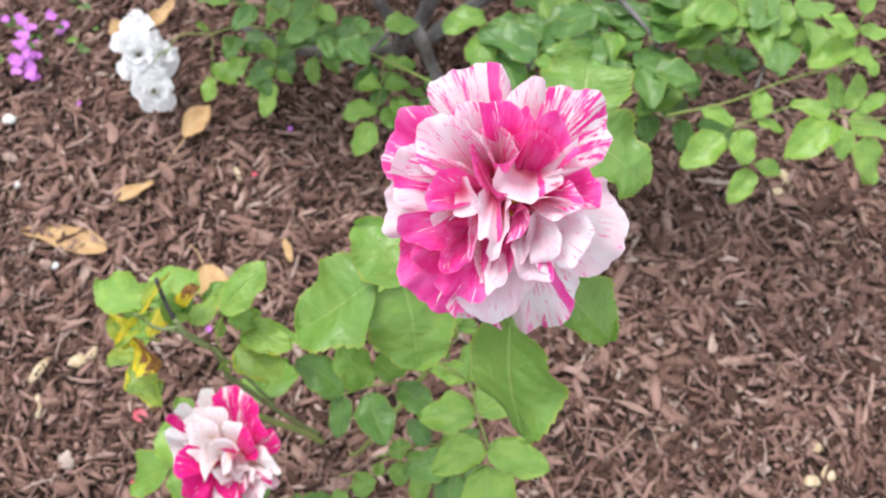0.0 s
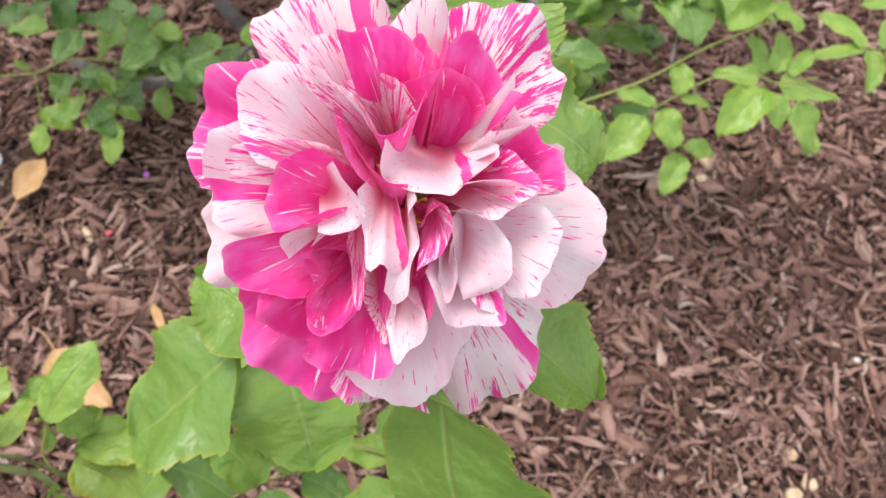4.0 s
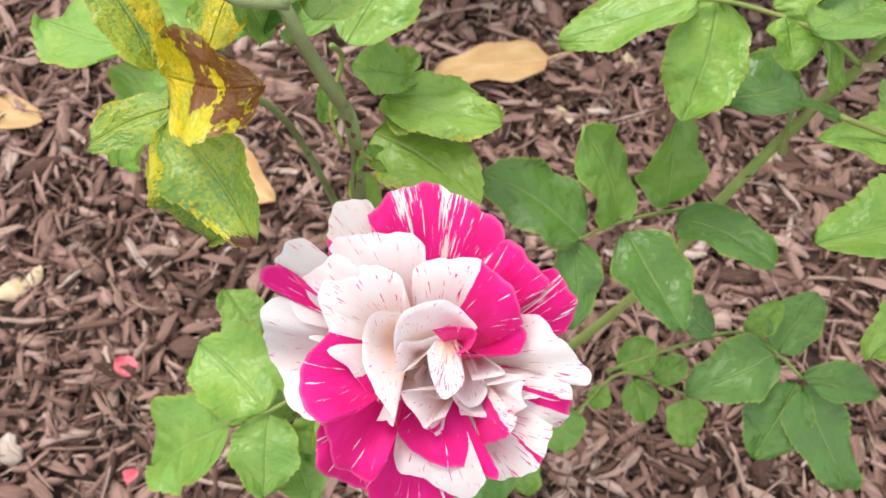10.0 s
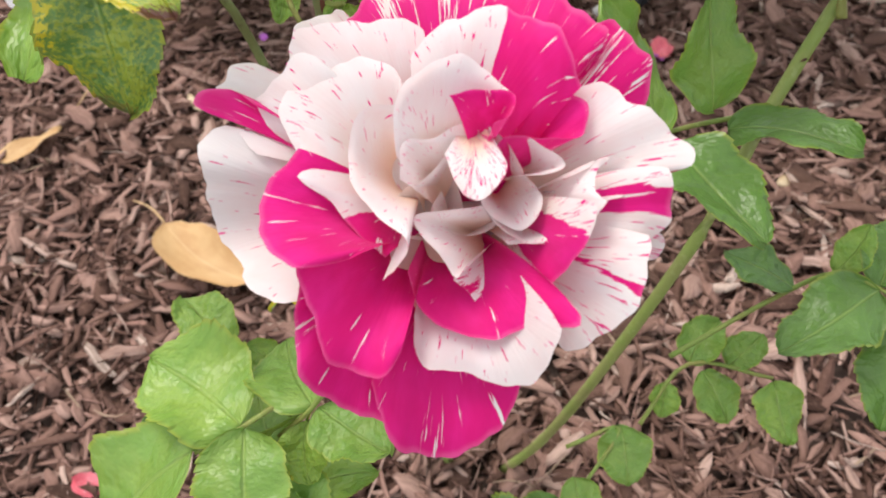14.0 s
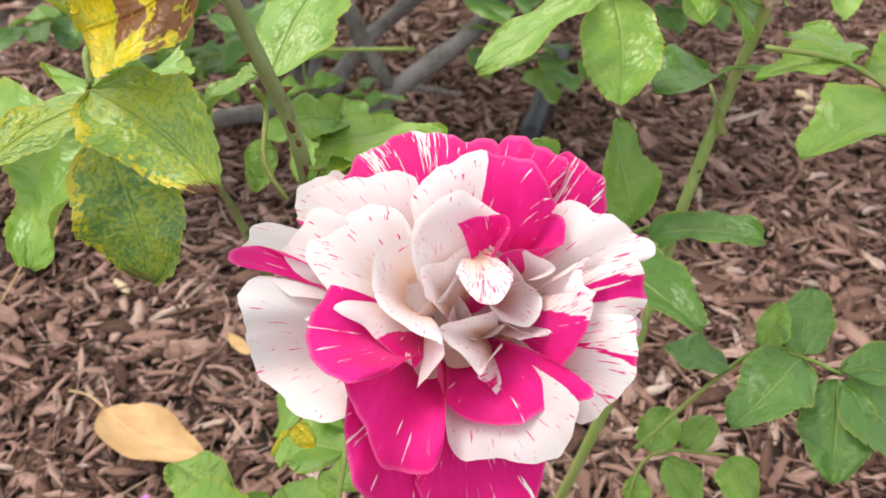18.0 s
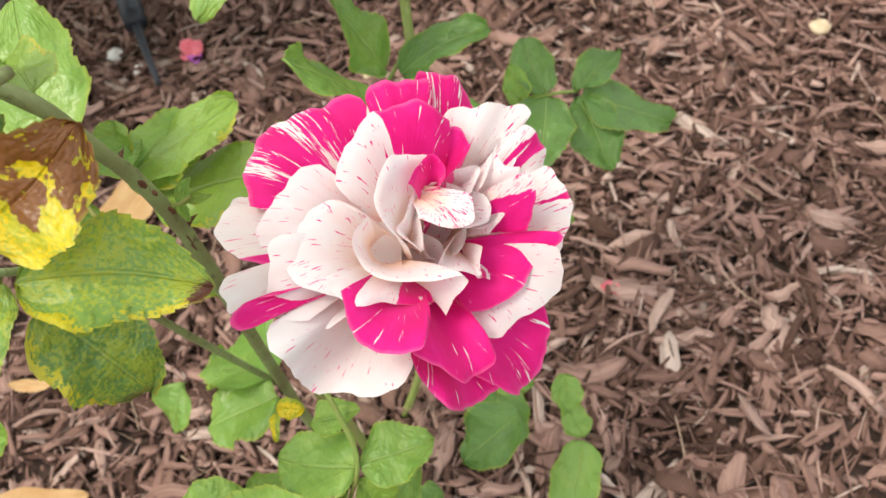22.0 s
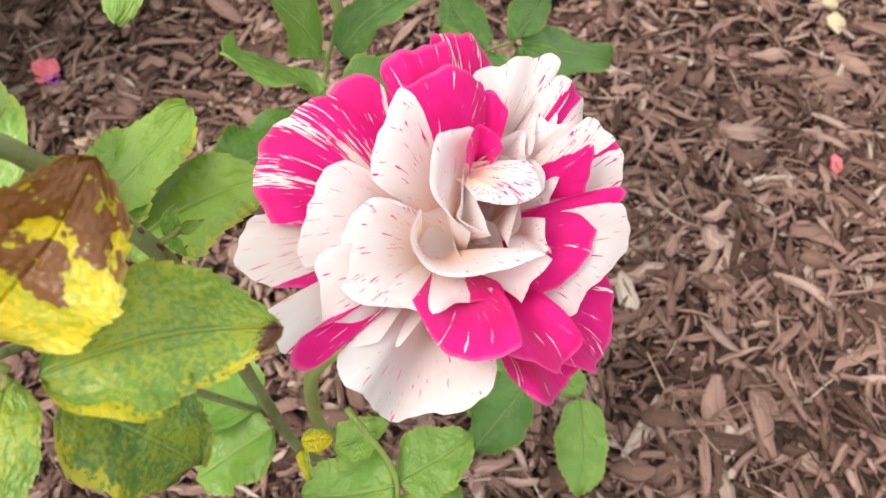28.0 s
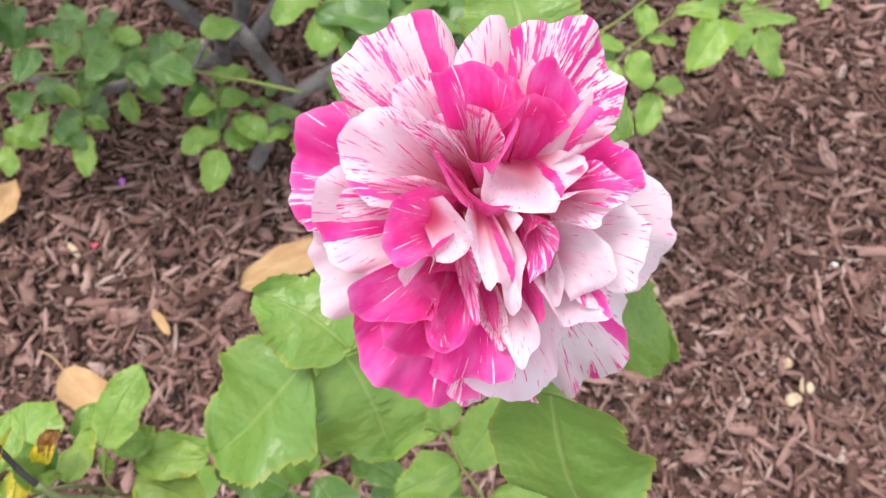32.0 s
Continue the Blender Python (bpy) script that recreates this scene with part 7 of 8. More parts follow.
leaflet(back_bush, (0.104, 0.971, 0.164), (0.091, 0.996, 0.166), 0.018, 0, DARK, 0.12)
leaflet(back_bush, (0.370, 1.069, 0.205), (0.412, 1.083, 0.204), 0.025, 0, GREEN, 0.12)
leaflet(back_bush, (0.203, 1.301, 0.161), (0.223, 1.278, 0.169), 0.022, 0, DARK, 0.12)
leaflet(back_bush, (0.084, 1.124, 0.353), (0.059, 1.159, 0.358), 0.025, 0, DARK, 0.12)
leaflet(back_bush, (0.446, 0.967, 0.144), (0.404, 0.959, 0.144), 0.029, 0, GREEN, 0.12)
leaflet(back_bush, (0.399, 1.038, 0.182), (0.367, 1.029, 0.181), 0.022, 0, DARK, 0.12)
leaflet(back_bush, (-0.021, 1.150, 0.283), (0.003, 1.115, 0.283), 0.029, 0, DARK, 0.12)
leaflet(back_bush, (0.441, 1.288, 0.118), (0.433, 1.330, 0.107), 0.027, 0, GREEN, 0.12)
leaflet(back_bush, (0.518, 1.034, 0.125), (0.498, 1.003, 0.119), 0.022, 0, DARK, 0.12)
leaflet(back_bush, (0.455, 0.963, 0.342), (0.466, 0.992, 0.341), 0.017, 0, DARK, 0.12)
leaflet(back_bush, (0.387, 1.315, 0.187), (0.385, 1.278, 0.189), 0.021, 0, GREEN, 0.12)
leaflet(back_bush, (0.216, 1.040, 0.337), (0.245, 1.022, 0.337), 0.024, 0, DARK, 0.12)
leaflet(back_bush, (0.525, 1.159, 0.406), (0.500, 1.140, 0.410), 0.020, 0, DARK, 0.12)
leaflet(back_bush, (0.032, 1.011, 0.278), (0.047, 1.037, 0.277), 0.019, 0, GREEN, 0.12)
leaflet(back_bush, (0.105, 1.266, 0.292), (0.091, 1.295, 0.290), 0.024, 0, DARK, 0.12)
leaflet(back_bush, (0.383, 1.255, 0.122), (0.412, 1.286, 0.126), 0.025, 0, DARK, 0.12)
leaflet(back_bush, (0.311, 1.008, 0.198), (0.318, 0.978, 0.206), 0.022, 0, GREEN, 0.12)
leaflet(back_bush, (0.151, 1.287, 0.294), (0.141, 1.328, 0.287), 0.025, 0, DARK, 0.12)
leaflet(back_bush, (0.542, 1.302, 0.215), (0.535, 1.339, 0.211), 0.022, 0, DARK, 0.12)
leaflet(back_bush, (0.540, 1.048, 0.348), (0.529, 1.091, 0.351), 0.025, 0, GREEN, 0.12)
leaflet(back_bush, (0.258, 1.013, 0.230), (0.252, 1.055, 0.231), 0.027, 0, DARK, 0.12)
leaflet(back_bush, (0.173, 1.103, 0.321), (0.139, 1.130, 0.332), 0.029, 0, DARK, 0.12)
leaflet(back_bush, (0.305, 1.109, 0.279), (0.292, 1.068, 0.267), 0.029, 0, GREEN, 0.12)
leaflet(back_bush, (0.016, 1.083, 0.254), (0.025, 1.120, 0.262), 0.028, 0, DARK, 0.12)
leaflet(back_bush, (0.146, 1.224, 0.376), (0.176, 1.215, 0.385), 0.018, 0, DARK, 0.12)
leaflet(back_bush, (0.211, 1.142, 0.122), (0.213, 1.177, 0.115), 0.019, 0, GREEN, 0.12)
leaflet(back_bush, (0.354, 1.090, 0.221), (0.326, 1.118, 0.224), 0.028, 0, DARK, 0.12)
leaflet(back_bush, (0.193, 1.126, 0.308), (0.181, 1.095, 0.314), 0.020, 0, DARK, 0.12)

# a bright sprig of young leaves
lime_sprig = stem("leaf_stalk", [(0.724, 0.646, 0.270), (0.693, 0.665, 0.272), (0.662, 0.676, 0.270)], 0.0011, 0.0008, stalk_mat, back_bush)
leaflet(lime_sprig, (0.658, 0.674, 0.272), (0.626, 0.721, 0.276), 0.021, 0, LIGHT, 0.12)
leaflet(lime_sprig, (0.657, 0.675, 0.271), (0.603, 0.675, 0.266), 0.017, 0, LIGHT, 0.12)
leaflet(lime_sprig, (0.662, 0.674, 0.270), (0.653, 0.633, 0.255), 0.020, 0, LIGHT, 0.12)
leaflet(lime_sprig, (0.678, 0.670, 0.270), (0.696, 0.634, 0.258), 0.021, 0, LIGHT, 0.12)
leaflet(lime_sprig, (0.674, 0.671, 0.272), (0.697, 0.706, 0.280), 0.022, 0, LIGHT, 0.12)
leaflet(lime_sprig, (0.673, 0.729, 0.275), (0.743, 0.737, 0.270), 0.018, 0, LIGHT, 0.12)
leaflet(lime_sprig, (0.695, 0.667, 0.270), (0.729, 0.701, 0.275), 0.020, 0, LIGHT, 0.12)

# unseen dense foliage, added over the bush's near side to shade the mulch below
shade_rng = np.random.default_rng(71)
for _ in range(30):
    x, y, z, turn = shade_rng.uniform(-0.30, 0.36), shade_rng.uniform(0.87, 1.08), shade_rng.uniform(0.29, 0.43), shade_rng.uniform(0, 6.28)
    dx, dy = math.cos(turn), math.sin(turn)
    spray = stem("leaf_stalk", [(x, y, z), (x + 0.04 * dx, y + 0.04 * dy, z + 0.006), (x + 0.08 * dx, y + 0.08 * dy, z)], 0.0011, 0.0007, stalk_mat, back_bush)
    for k in range(7):
        reach, way = 0.012 + 0.011 * k, turn + (1.1 if k % 2 else -1.1) * (k < 6) + shade_rng.uniform(-0.25, 0.25)
        bx, by, long = x + reach * dx, y + reach * dy, shade_rng.uniform(0.036, 0.050)
        leaflet(spray, (bx, by, z + 0.004), (bx + long * math.cos(way), by + long * math.sin(way), z + shade_rng.uniform(-0.010, 0.012)), long * 0.72, shade_rng.uniform(-15, 15), GREEN if k % 3 == 0 else DARK, 0.12)

# petals of the tall bloom, outer ring first: foot, rim in millimetres, rise, share of pink, band and its width
frill(tall_bloom, (-4.7, 9.5, -20.0), ((-33.2, 36.6, -6.0), (-36.9, 48.7, -6.0), (-29.3, 57.6, -6.0), (-18.6, 61.6, -6.0), (-7.1, 61.6, -6.0), (-0.6, 56.4, -6.0), (1.6, 48.6, -6.0)), 0.064, 0.34, 0.42, 0.16)
frill(tall_bloom, (2.7, 8.9, -20.0), ((-7.1, 40.1, -4.0), (-1.0, 49.8, -4.0), (2.9, 53.2, -4.0), (9.1, 55.6, -4.0), (15.5, 53.7, -4.0), (20.7, 45.4, -4.0), (21.2, 35.1, -4.0)), 0.064, 0.22, 0, 0)
frill(tall_bloom, (5.7, 7.2, -20.0), ((11.5, 33.0, -5.0), (14.5, 46.1, -5.0), (16.6, 53.6, -5.0), (24.7, 53.2, -5.0), (33.1, 53.4, -5.0), (40.0, 49.9, -5.0), (43.8, 41.0, -5.0), (44.5, 30.5, -5.0), (41.3, 21.4, -5.0)), 0.064, 0.5, -0.72, 0.22)
frill(tall_bloom, (3.0, 1.0, -20.0), ((42.0, 15.2, -11.0), (50.7, 5.8, -11.0), (55.9, -4.9, -11.0), (55.1, -16.6, -11.0), (48.9, -26.1, -11.0), (41.7, -30.4, -11.0), (33.6, -30.6, -11.0)), 0.056, 0.13, 0, 0)
frill(tall_bloom, (1.3, -1.7, -20.0), ((30.1, -23.1, -10.0), (35.6, -32.2, -10.0), (34.2, -42.2, -10.0), (29.0, -51.1, -10.0), (23.4, -55.2, -10.0), (16.5, -55.7, -10.0), (8.9, -57.1, -10.0), (1.3, -55.6, -10.0)), 0.056, 0.33, -0.2, 0.14)
frill(tall_bloom, (-2.0, -6.3, -20.0), ((-24.7, -45.5, -14.0), (-19.3, -51.3, -14.0), (-8.8, -53.7, -14.0), (1.9, -54.8, -14.0)), 0.048, 0.5, 0, 0)
frill(tall_bloom, (-0.4, -4.4, -20.0), ((15.0, -33.7, -2.0), (8.9, -43.5, -2.0), (2.0, -50.3, -2.0), (-5.2, -52.3, -2.0), (-13.4, -49.7, -2.0), (-20.3, -43.8, -2.0), (-17.9, -36.2, -2.0)), 0.072, 0.04, 0, 0)
frill(tall_bloom, (-5.2, -3.1, -20.0), ((-46.7, -16.3, -11.0), (-48.1, -27.6, -11.0), (-44.3, -35.8, -11.0), (-39.2, -42.9, -11.0), (-32.4, -48.3, -11.0), (-23.8, -50.5, -11.0), (-16.1, -48.2, -11.0)), 0.056, 0.93, 0, 0)
frill(tall_bloom, (-5.5, 1.8, -20.0), ((-45.9, -16.7, -10.0), (-51.9, -15.6, -10.0), (-54.2, -7.0, -10.0), (-54.2, 3.2, -10.0), (-50.7, 10.9, -10.0)), 0.056, 0.03, 0, 0)
frill(tall_bloom, (-5.9, 4.7, -20.0), ((-53.6, 9.7, -8.0), (-55.0, 15.6, -8.0), (-55.3, 25.0, -8.0), (-52.2, 33.8, -8.0), (-45.2, 41.0, -8.0), (-37.6, 43.7, -8.0), (-32.1, 41.9, -8.0)), 0.06, 0.6, 0.25, 0.35)
frill(tall_bloom, (-6.7, 4.0, -18.0), ((-39.3, -4.7, 3.0), (-44.9, -3.4, 3.0), (-50.0, 2.0, 3.0), (-51.1, 10.7, 3.0), (-48.9, 20.0, 3.0), (-43.7, 25.0, 3.0), (-37.6, 25.9, 3.0)), 0.072, 0.24, -0.1, 0.16)
frill(tall_bloom, (-5.0, 7.0, -18.0), ((-37.1, 12.9, 12.0), (-40.5, 20.2, 12.0), (-41.1, 26.8, 12.0), (-38.6, 33.1, 12.0), (-32.4, 37.3, 12.0), (-24.6, 37.0, 12.0), (-18.4, 34.2, 12.0)), 0.08, 0.27, -0.72, 0.16)
frill(tall_bloom, (-5.2, 6.6, -10.0), ((-44.3, 11.6, 9.0), (-45.0, 15.0, 9.0), (-41.0, 18.0, 9.0), (-34.5, 18.5, 9.0), (-22.5, 18.7, 9.0)), 0.04, 0.45, 0, 0)
frill(tall_bloom, (-2.7, 9.3, -18.0), ((-23.3, 30.6, 12.0), (-24.6, 36.9, 12.0), (-22.3, 40.5, 12.0), (-14.8, 43.2, 12.0), (-9.2, 39.6, 12.0), (-8.3, 33.4, 12.0)), 0.072, 0.36, 0, 0)
frill(tall_bloom, (-0.7, 8.4, -18.0), ((-15.3, 41.3, 17.0), (-9.7, 43.1, 17.0), (-1.9, 42.7, 17.0), (3.3, 39.1, 17.0), (6.7, 33.6, 17.0), (8.0, 29.3, 17.0)), 0.08, 0.9, 0, 0)
frill(tall_bloom, (2.3, 9.3, -12.0), ((1.7, 38.4, 11.0), (5.6, 42.6, 11.0), (8.5, 37.9, 11.0), (11.8, 31.4, 11.0)), 0.056, 0.86, 0, 0)
frill(tall_bloom, (7.7, 6.2, -18.0), ((8.1, 30.2, 18.0), (10.6, 36.6, 18.0), (14.8, 39.2, 18.0), (18.9, 37.3, 18.0), (23.6, 32.4, 18.0), (26.2, 27.8, 18.0), (27.5, 23.4, 18.0)), 0.08, 0.84, 0, 0)
frill(tall_bloom, (8.7, 6.7, -12.0), ((26.3, 29.8, 16.0), (27.2, 25.0, 16.0), (29.8, 20.3, 16.0), (33.6, 19.2, 16.0), (27.4, 16.9, 16.0), (19.8, 16.5, 16.0)), 0.048, 0.14, 0, 0)
frill(tall_bloom, (5.9, 2.8, -18.0), ((23.8, 16.0, 10.0), (33.4, 18.5, 10.0), (38.0, 14.3, 10.0), (39.1, 6.5, 10.0), (37.4, 0.2, 10.0), (29.6, 1.8, 10.0)), 0.08, 0.74, 0, 0)
frill(tall_bloom, (5.5, -1.4, -18.0), ((28.5, 2.0, 17.0), (32.3, -1.9, 17.0), (35.8, -5.5, 17.0), (34.7, -13.5, 17.0), (30.6, -20.1, 17.0), (27.1, -24.6, 17.0), (21.9, -24.3, 17.0)), 0.08, 0.24, 0, 0)
frill(tall_bloom, (-8.7, -2.7, -16.0), ((-32.2, -4.6, 8.0), (-40.8, -4.5, 8.0), (-45.9, -6.4, 8.0), (-47.0, -12.2, 8.0), (-44.8, -15.9, 8.0), (-39.5, -18.6, 8.0), (-31.8, -20.8, 8.0), (-27.0, -21.0, 8.0)), 0.072, 0.97, 0, 0)
frill(tall_bloom, (-7.2, -1.4, -14.0), ((-35.0, -14.5, 0.0), (-28.4, -10.4, 0.0), (-21.2, -8.4, 0.0), (-14.4, -11.1, 0.0), (-15.6, -16.7, 0.0)), 0.04, 1, 0, 0)
frill(tall_bloom, (-7.6, -4.9, -16.0), ((-40.1, -19.1, -1.0), (-39.1, -25.8, -1.0), (-35.9, -30.1, -1.0), (-30.7, -33.8, -1.0), (-25.6, -32.1, -1.0), (-24.1, -24.4, -1.0)), 0.072, 0.82, -0.8, 0)
frill(tall_bloom, (-6.3, -5.6, -14.0), ((-30.3, -34.7, 4.0), (-28.2, -38.5, 4.0), (-21.6, -41.6, 4.0), (-15.9, -42.3, 4.0), (-8.6, -40.3, 4.0), (-5.8, -34.3, 4.0), (-7.8, -28.4, 4.0)), 0.08, 0.88, 0.4, 0.4)
frill(tall_bloom, (-8.1, -3.4, -14.0), ((-28.2, -19.8, 8.0), (-29.4, -27.8, 8.0), (-25.7, -30.1, 8.0), (-19.0, -27.7, 8.0), (-15.6, -24.0, 8.0), (-15.1, -15.8, 8.0)), 0.08, 0.8, 0.3, 0.3)
frill(tall_bloom, (-6.8, 3.7, -12.0), ((-22.8, 15.0, 17.0), (-30.6, 13.1, 17.0), (-34.7, 6.8, 17.0), (-35.8, 0.5, 17.0), (-33.0, -3.8, 17.0), (-28.1, -3.6, 17.0), (-21.6, 0.4, 17.0)), 0.08, 0.84, 0, 0)
frill(tall_bloom, (-20.9, 8.1, 4.0), ((-18.2, 11.4, 17.0), (-15.7, 6.3, 20.0), (-12.7, -0.5, 19.0), (-14.3, -4.4, 17.0), (-18.8, -5.6, 15.0), (-22.8, -4.7, 14.0)), 0.04, 0.16, 0, 0)
frill(tall_bloom, (-19.0, -1.5, -4.0), ((-32.9, -11.0, 11.0), (-33.3, -6.2, 11.0), (-30.0, -3.9, 11.0), (-23.3, -3.5, 11.0), (-25.1, -7.9, 11.0)), 0.04, 0.15, 0, 0)
frill(tall_bloom, (-5.3, 1.9, -12.0), ((-18.2, 22.4, 16.0), (-14.4, 18.6, 16.0), (-11.1, 12.1, 16.0), (-6.4, 6.7, 16.0), (-0.9, 4.5, 16.0)), 0.04, 0.96, 0, 0)
frill(tall_bloom, (-4.2, 13.9, -8.0), ((-21.6, 27.1, 15.0), (-22.7, 29.6, 15.0), (-17.4, 30.5, 15.0), (-12.9, 28.9, 15.0), (-9.9, 24.2, 15.0), (-9.0, 19.5, 15.0)), 0.056, 0.42, 0, 0)
frill(tall_bloom, (-1.9, 15.1, -8.0), ((-14.5, 32.8, 12.0), (-9.1, 34.2, 12.0), (-3.6, 32.5, 12.0), (-0.1, 26.8, 12.0), (3.1, 23.1, 12.0)), 0.048, 0.46, 0, 0)
frill(tall_bloom, (10.3, 17.0, -8.0), ((-6.7, 33.4, 11.0), (-2.4, 30.0, 16.0), (4.0, 29.8, 18.0), (9.9, 31.5, 19.0), (16.0, 30.6, 19.0), (19.2, 25.9, 18.0), (19.4, 21.4, 15.0)), -0.072, 0.95, 0, 0)
frill(tall_bloom, (-2.9, 12.7, 2.0), ((-10.8, 24.4, 19.0), (-9.0, 19.6, 19.0), (-4.3, 17.4, 19.0), (1.2, 20.0, 19.0), (4.3, 24.7, 19.0), (4.7, 26.5, 19.0)), 0.024, 0.86, 0, 0)
frill(tall_bloom, (-2.1, 2.9, -12.0), ((-12.5, 8.6, 3.0), (-5.4, 10.1, 3.0), (0.8, 3.4, 3.0), (0.4, -6.8, 3.0), (-5.9, -9.6, 3.0), (-11.4, -1.3, 3.0)), -0.04, 1, 0, 0)
frill(tall_bloom, (2.2, -5.0, -10.0), ((0.4, 1.1, 4.0), (5.9, -1.3, 4.0), (5.1, -10.0, 4.0), (0.2, -18.7, 4.0), (-1.5, -15.0, 4.0)), -0.04, 1, 0, 0)
frill(tall_bloom, (5.6, 8.5, -16.0), ((0.6, 21.5, 4.0), (3.7, 27.3, 6.0), (12.5, 28.1, 9.0), (21.6, 23.9, 11.0), (25.3, 15.4, 11.0), (22.0, 8.8, 9.0), (11.2, 6.4, 4.0)), -0.08, 1, 0, 0)
frill(tall_bloom, (10.9, 17.6, -6.0), ((-6.3, 15.8, 12.0), (-7.2, 9.4, 16.0), (-1.2, 4.5, 19.0), (6.1, 0.2, 21.0), (12.7, 4.0, 20.0), (20.8, 9.9, 19.0), (22.2, 13.3, 16.0)), 0.04, 0.12, 0.4, 0.16)
frill(tall_bloom, (13.3, 7.0, -4.0), ((18.4, 10.3, 20.0), (25.2, 11.7, 20.0), (28.3, 6.0, 20.0), (28.3, 0.9, 20.0), (24.6, -1.6, 20.0), (17.6, 1.7, 20.0)), 0.056, 0.62, 0, 0)
frill(tall_bloom, (10.1, 3.6, 0.0), ((10.7, 3.5, 22.0), (20.0, 4.4, 22.0), (27.3, 2.1, 22.0), (27.3, -0.8, 22.0), (22.2, -3.9, 22.0), (16.5, -5.4, 22.0), (12.0, -3.1, 22.0)), 0.04, 0.28, 0, 0)
frill(tall_bloom, (8.7, -5.2, -6.0), ((11.8, -2.2, 20.0), (18.3, -4.7, 20.0), (20.8, -11.1, 20.0), (19.8, -18.5, 20.0), (17.2, -23.9, 20.0), (11.0, -25.2, 20.0)), 0.056, 0.07, 0, 0)
frill(tall_bloom, (9.7, -9.8, -6.0), ((19.5, -22.8, 16.0), (19.7, -30.4, 16.0), (12.8, -31.4, 16.0), (7.3, -31.6, 16.0), (3.5, -26.0, 16.0), (1.7, -16.7, 16.0)), 0.072, 0.08, -0.72, 0.26)
frill(tall_bloom, (4.9, -0.1, 4.0), ((1.6, -7.1, 20.0), (3.7, -2.1, 20.0), (6.7, -0.6, 20.0), (7.3, -5.1, 20.0), (6.5, -10.5, 20.0), (3.1, -13.8, 20.0), (-1.1, -16.2, 20.0)), 0.024, 0.62, 0, 0)
frill(tall_bloom, (9.0, -4.9, 2.0), ((4.4, -11.7, 16.0), (4.7, -22.4, 16.0), (6.6, -24.8, 16.0), (8.8, -19.1, 16.0), (8.9, -12.2, 16.0)), 0.032, 0.16, 0, 0)
frill(tall_bloom, (-0.8, 3.2, 0.0), ((0.4, 1.8, 17.0), (-1.9, -3.0, 17.0), (0.5, -9.2, 17.0), (-2.2, -14.8, 17.0), (-3.4, -21.6, 17.0), (-6.8, -23.8, 17.0), (-9.2, -19.3, 17.0)), 0.04, 0.08, 0, 0)
frill(tall_bloom, (-5.5, 6.6, 0.0), ((-13.4, 4.5, 16.0), (-13.0, -7.4, 16.0), (-12.1, -14.1, 16.0), (-8.6, -12.9, 16.0), (-6.7, -16.0, 16.0), (-2.5, -16.2, 16.0), (-3.1, -5.6, 16.0)), 0.048, 0.22, 0.5, 0.2)
frill(tall_bloom, (-13.3, 0.2, 0.0), ((-17.4, -8.9, 8.0), (-16.2, -21.2, 8.0), (-14.5, -23.7, 8.0), (-12.2, -16.4, 8.0), (-9.6, -10.2, 8.0)), 0.024, 0.52, 0, 0)
frill(tall_bloom, (-2.1, -16.0, -6.0), ((-3.5, -21.9, 13.0), (1.2, -29.2, 13.0), (-0.6, -33.4, 13.0), (-4.8, -34.7, 13.0), (-8.0, -37.0, 13.0), (-9.1, -29.3, 13.0)), 0.056, 0.1, 0, 0)
frill(tall_bloom, (-8.7, 21.7, -8.0), ((-16.9, 25.0, 12.0), (-16.6, 19.5, 15.0), (-15.4, 13.1, 15.0), (-13.0, 8.6, 14.0), (-9.5, 5.6, 13.0)), 0.02, 0.9, 0, 0)
frill(tall_bloom, (-9.0, 26.1, -8.0), ((-21.3, 30.2, 14.0), (-16.3, 28.7, 17.0), (-11.5, 25.1, 18.0), (-9.9, 21.1, 17.0), (-8.4, 18.1, 15.0)), 0.04, 0.16, 0, 0)
frill(tall_bloom, (-1.0, 7.5, -10.0), ((-8.4, 20.1, 10.0), (-5.2, 16.4, 9.0), (-1.2, 14.2, 8.0), (-4.2, 10.6, 6.0), (-8.0, 10.7, 5.0)), -0.02, 0.05, 0, 0)
frill(tall_bloom, (18.3, -3.3, -8.0), ((7.1, -4.0, 15.0), (7.7, -11.9, 17.0), (9.2, -19.3, 15.0), (13.8, -25.4, 12.0), (20.0, -28.8, 11.0)), 0.032, 0.1, 0.55, 0.14)
frill(tall_bloom, (-18.9, -15.8, -8.0), ((-27.4, -10.7, 11.0), (-25.9, -16.6, 13.0), (-28.1, -22.7, 11.0), (-25.1, -28.1, 9.0), (-20.3, -29.4, 9.0)), 0.04, 0.72, 0, 0)
frill(tall_bloom, (1.7, -10.3, -4.0), ((-2.8, -15.7, 9.0), (-2.0, -24.1, 9.0), (0.7, -30.7, 9.0), (3.4, -20.5, 9.0)), 0.032, 0.88, 0, 0)
frill(tall_bloom, (-7.4, -18.6, -8.0), ((-14.8, -14.1, 5.0), (-14.1, -23.1, 6.0), (-11.5, -30.4, 6.0), (-9.3, -33.7, 6.0), (-6.0, -25.3, 7.0), (-6.1, -17.0, 6.0)), 0.04, 0.4, 0, 0)

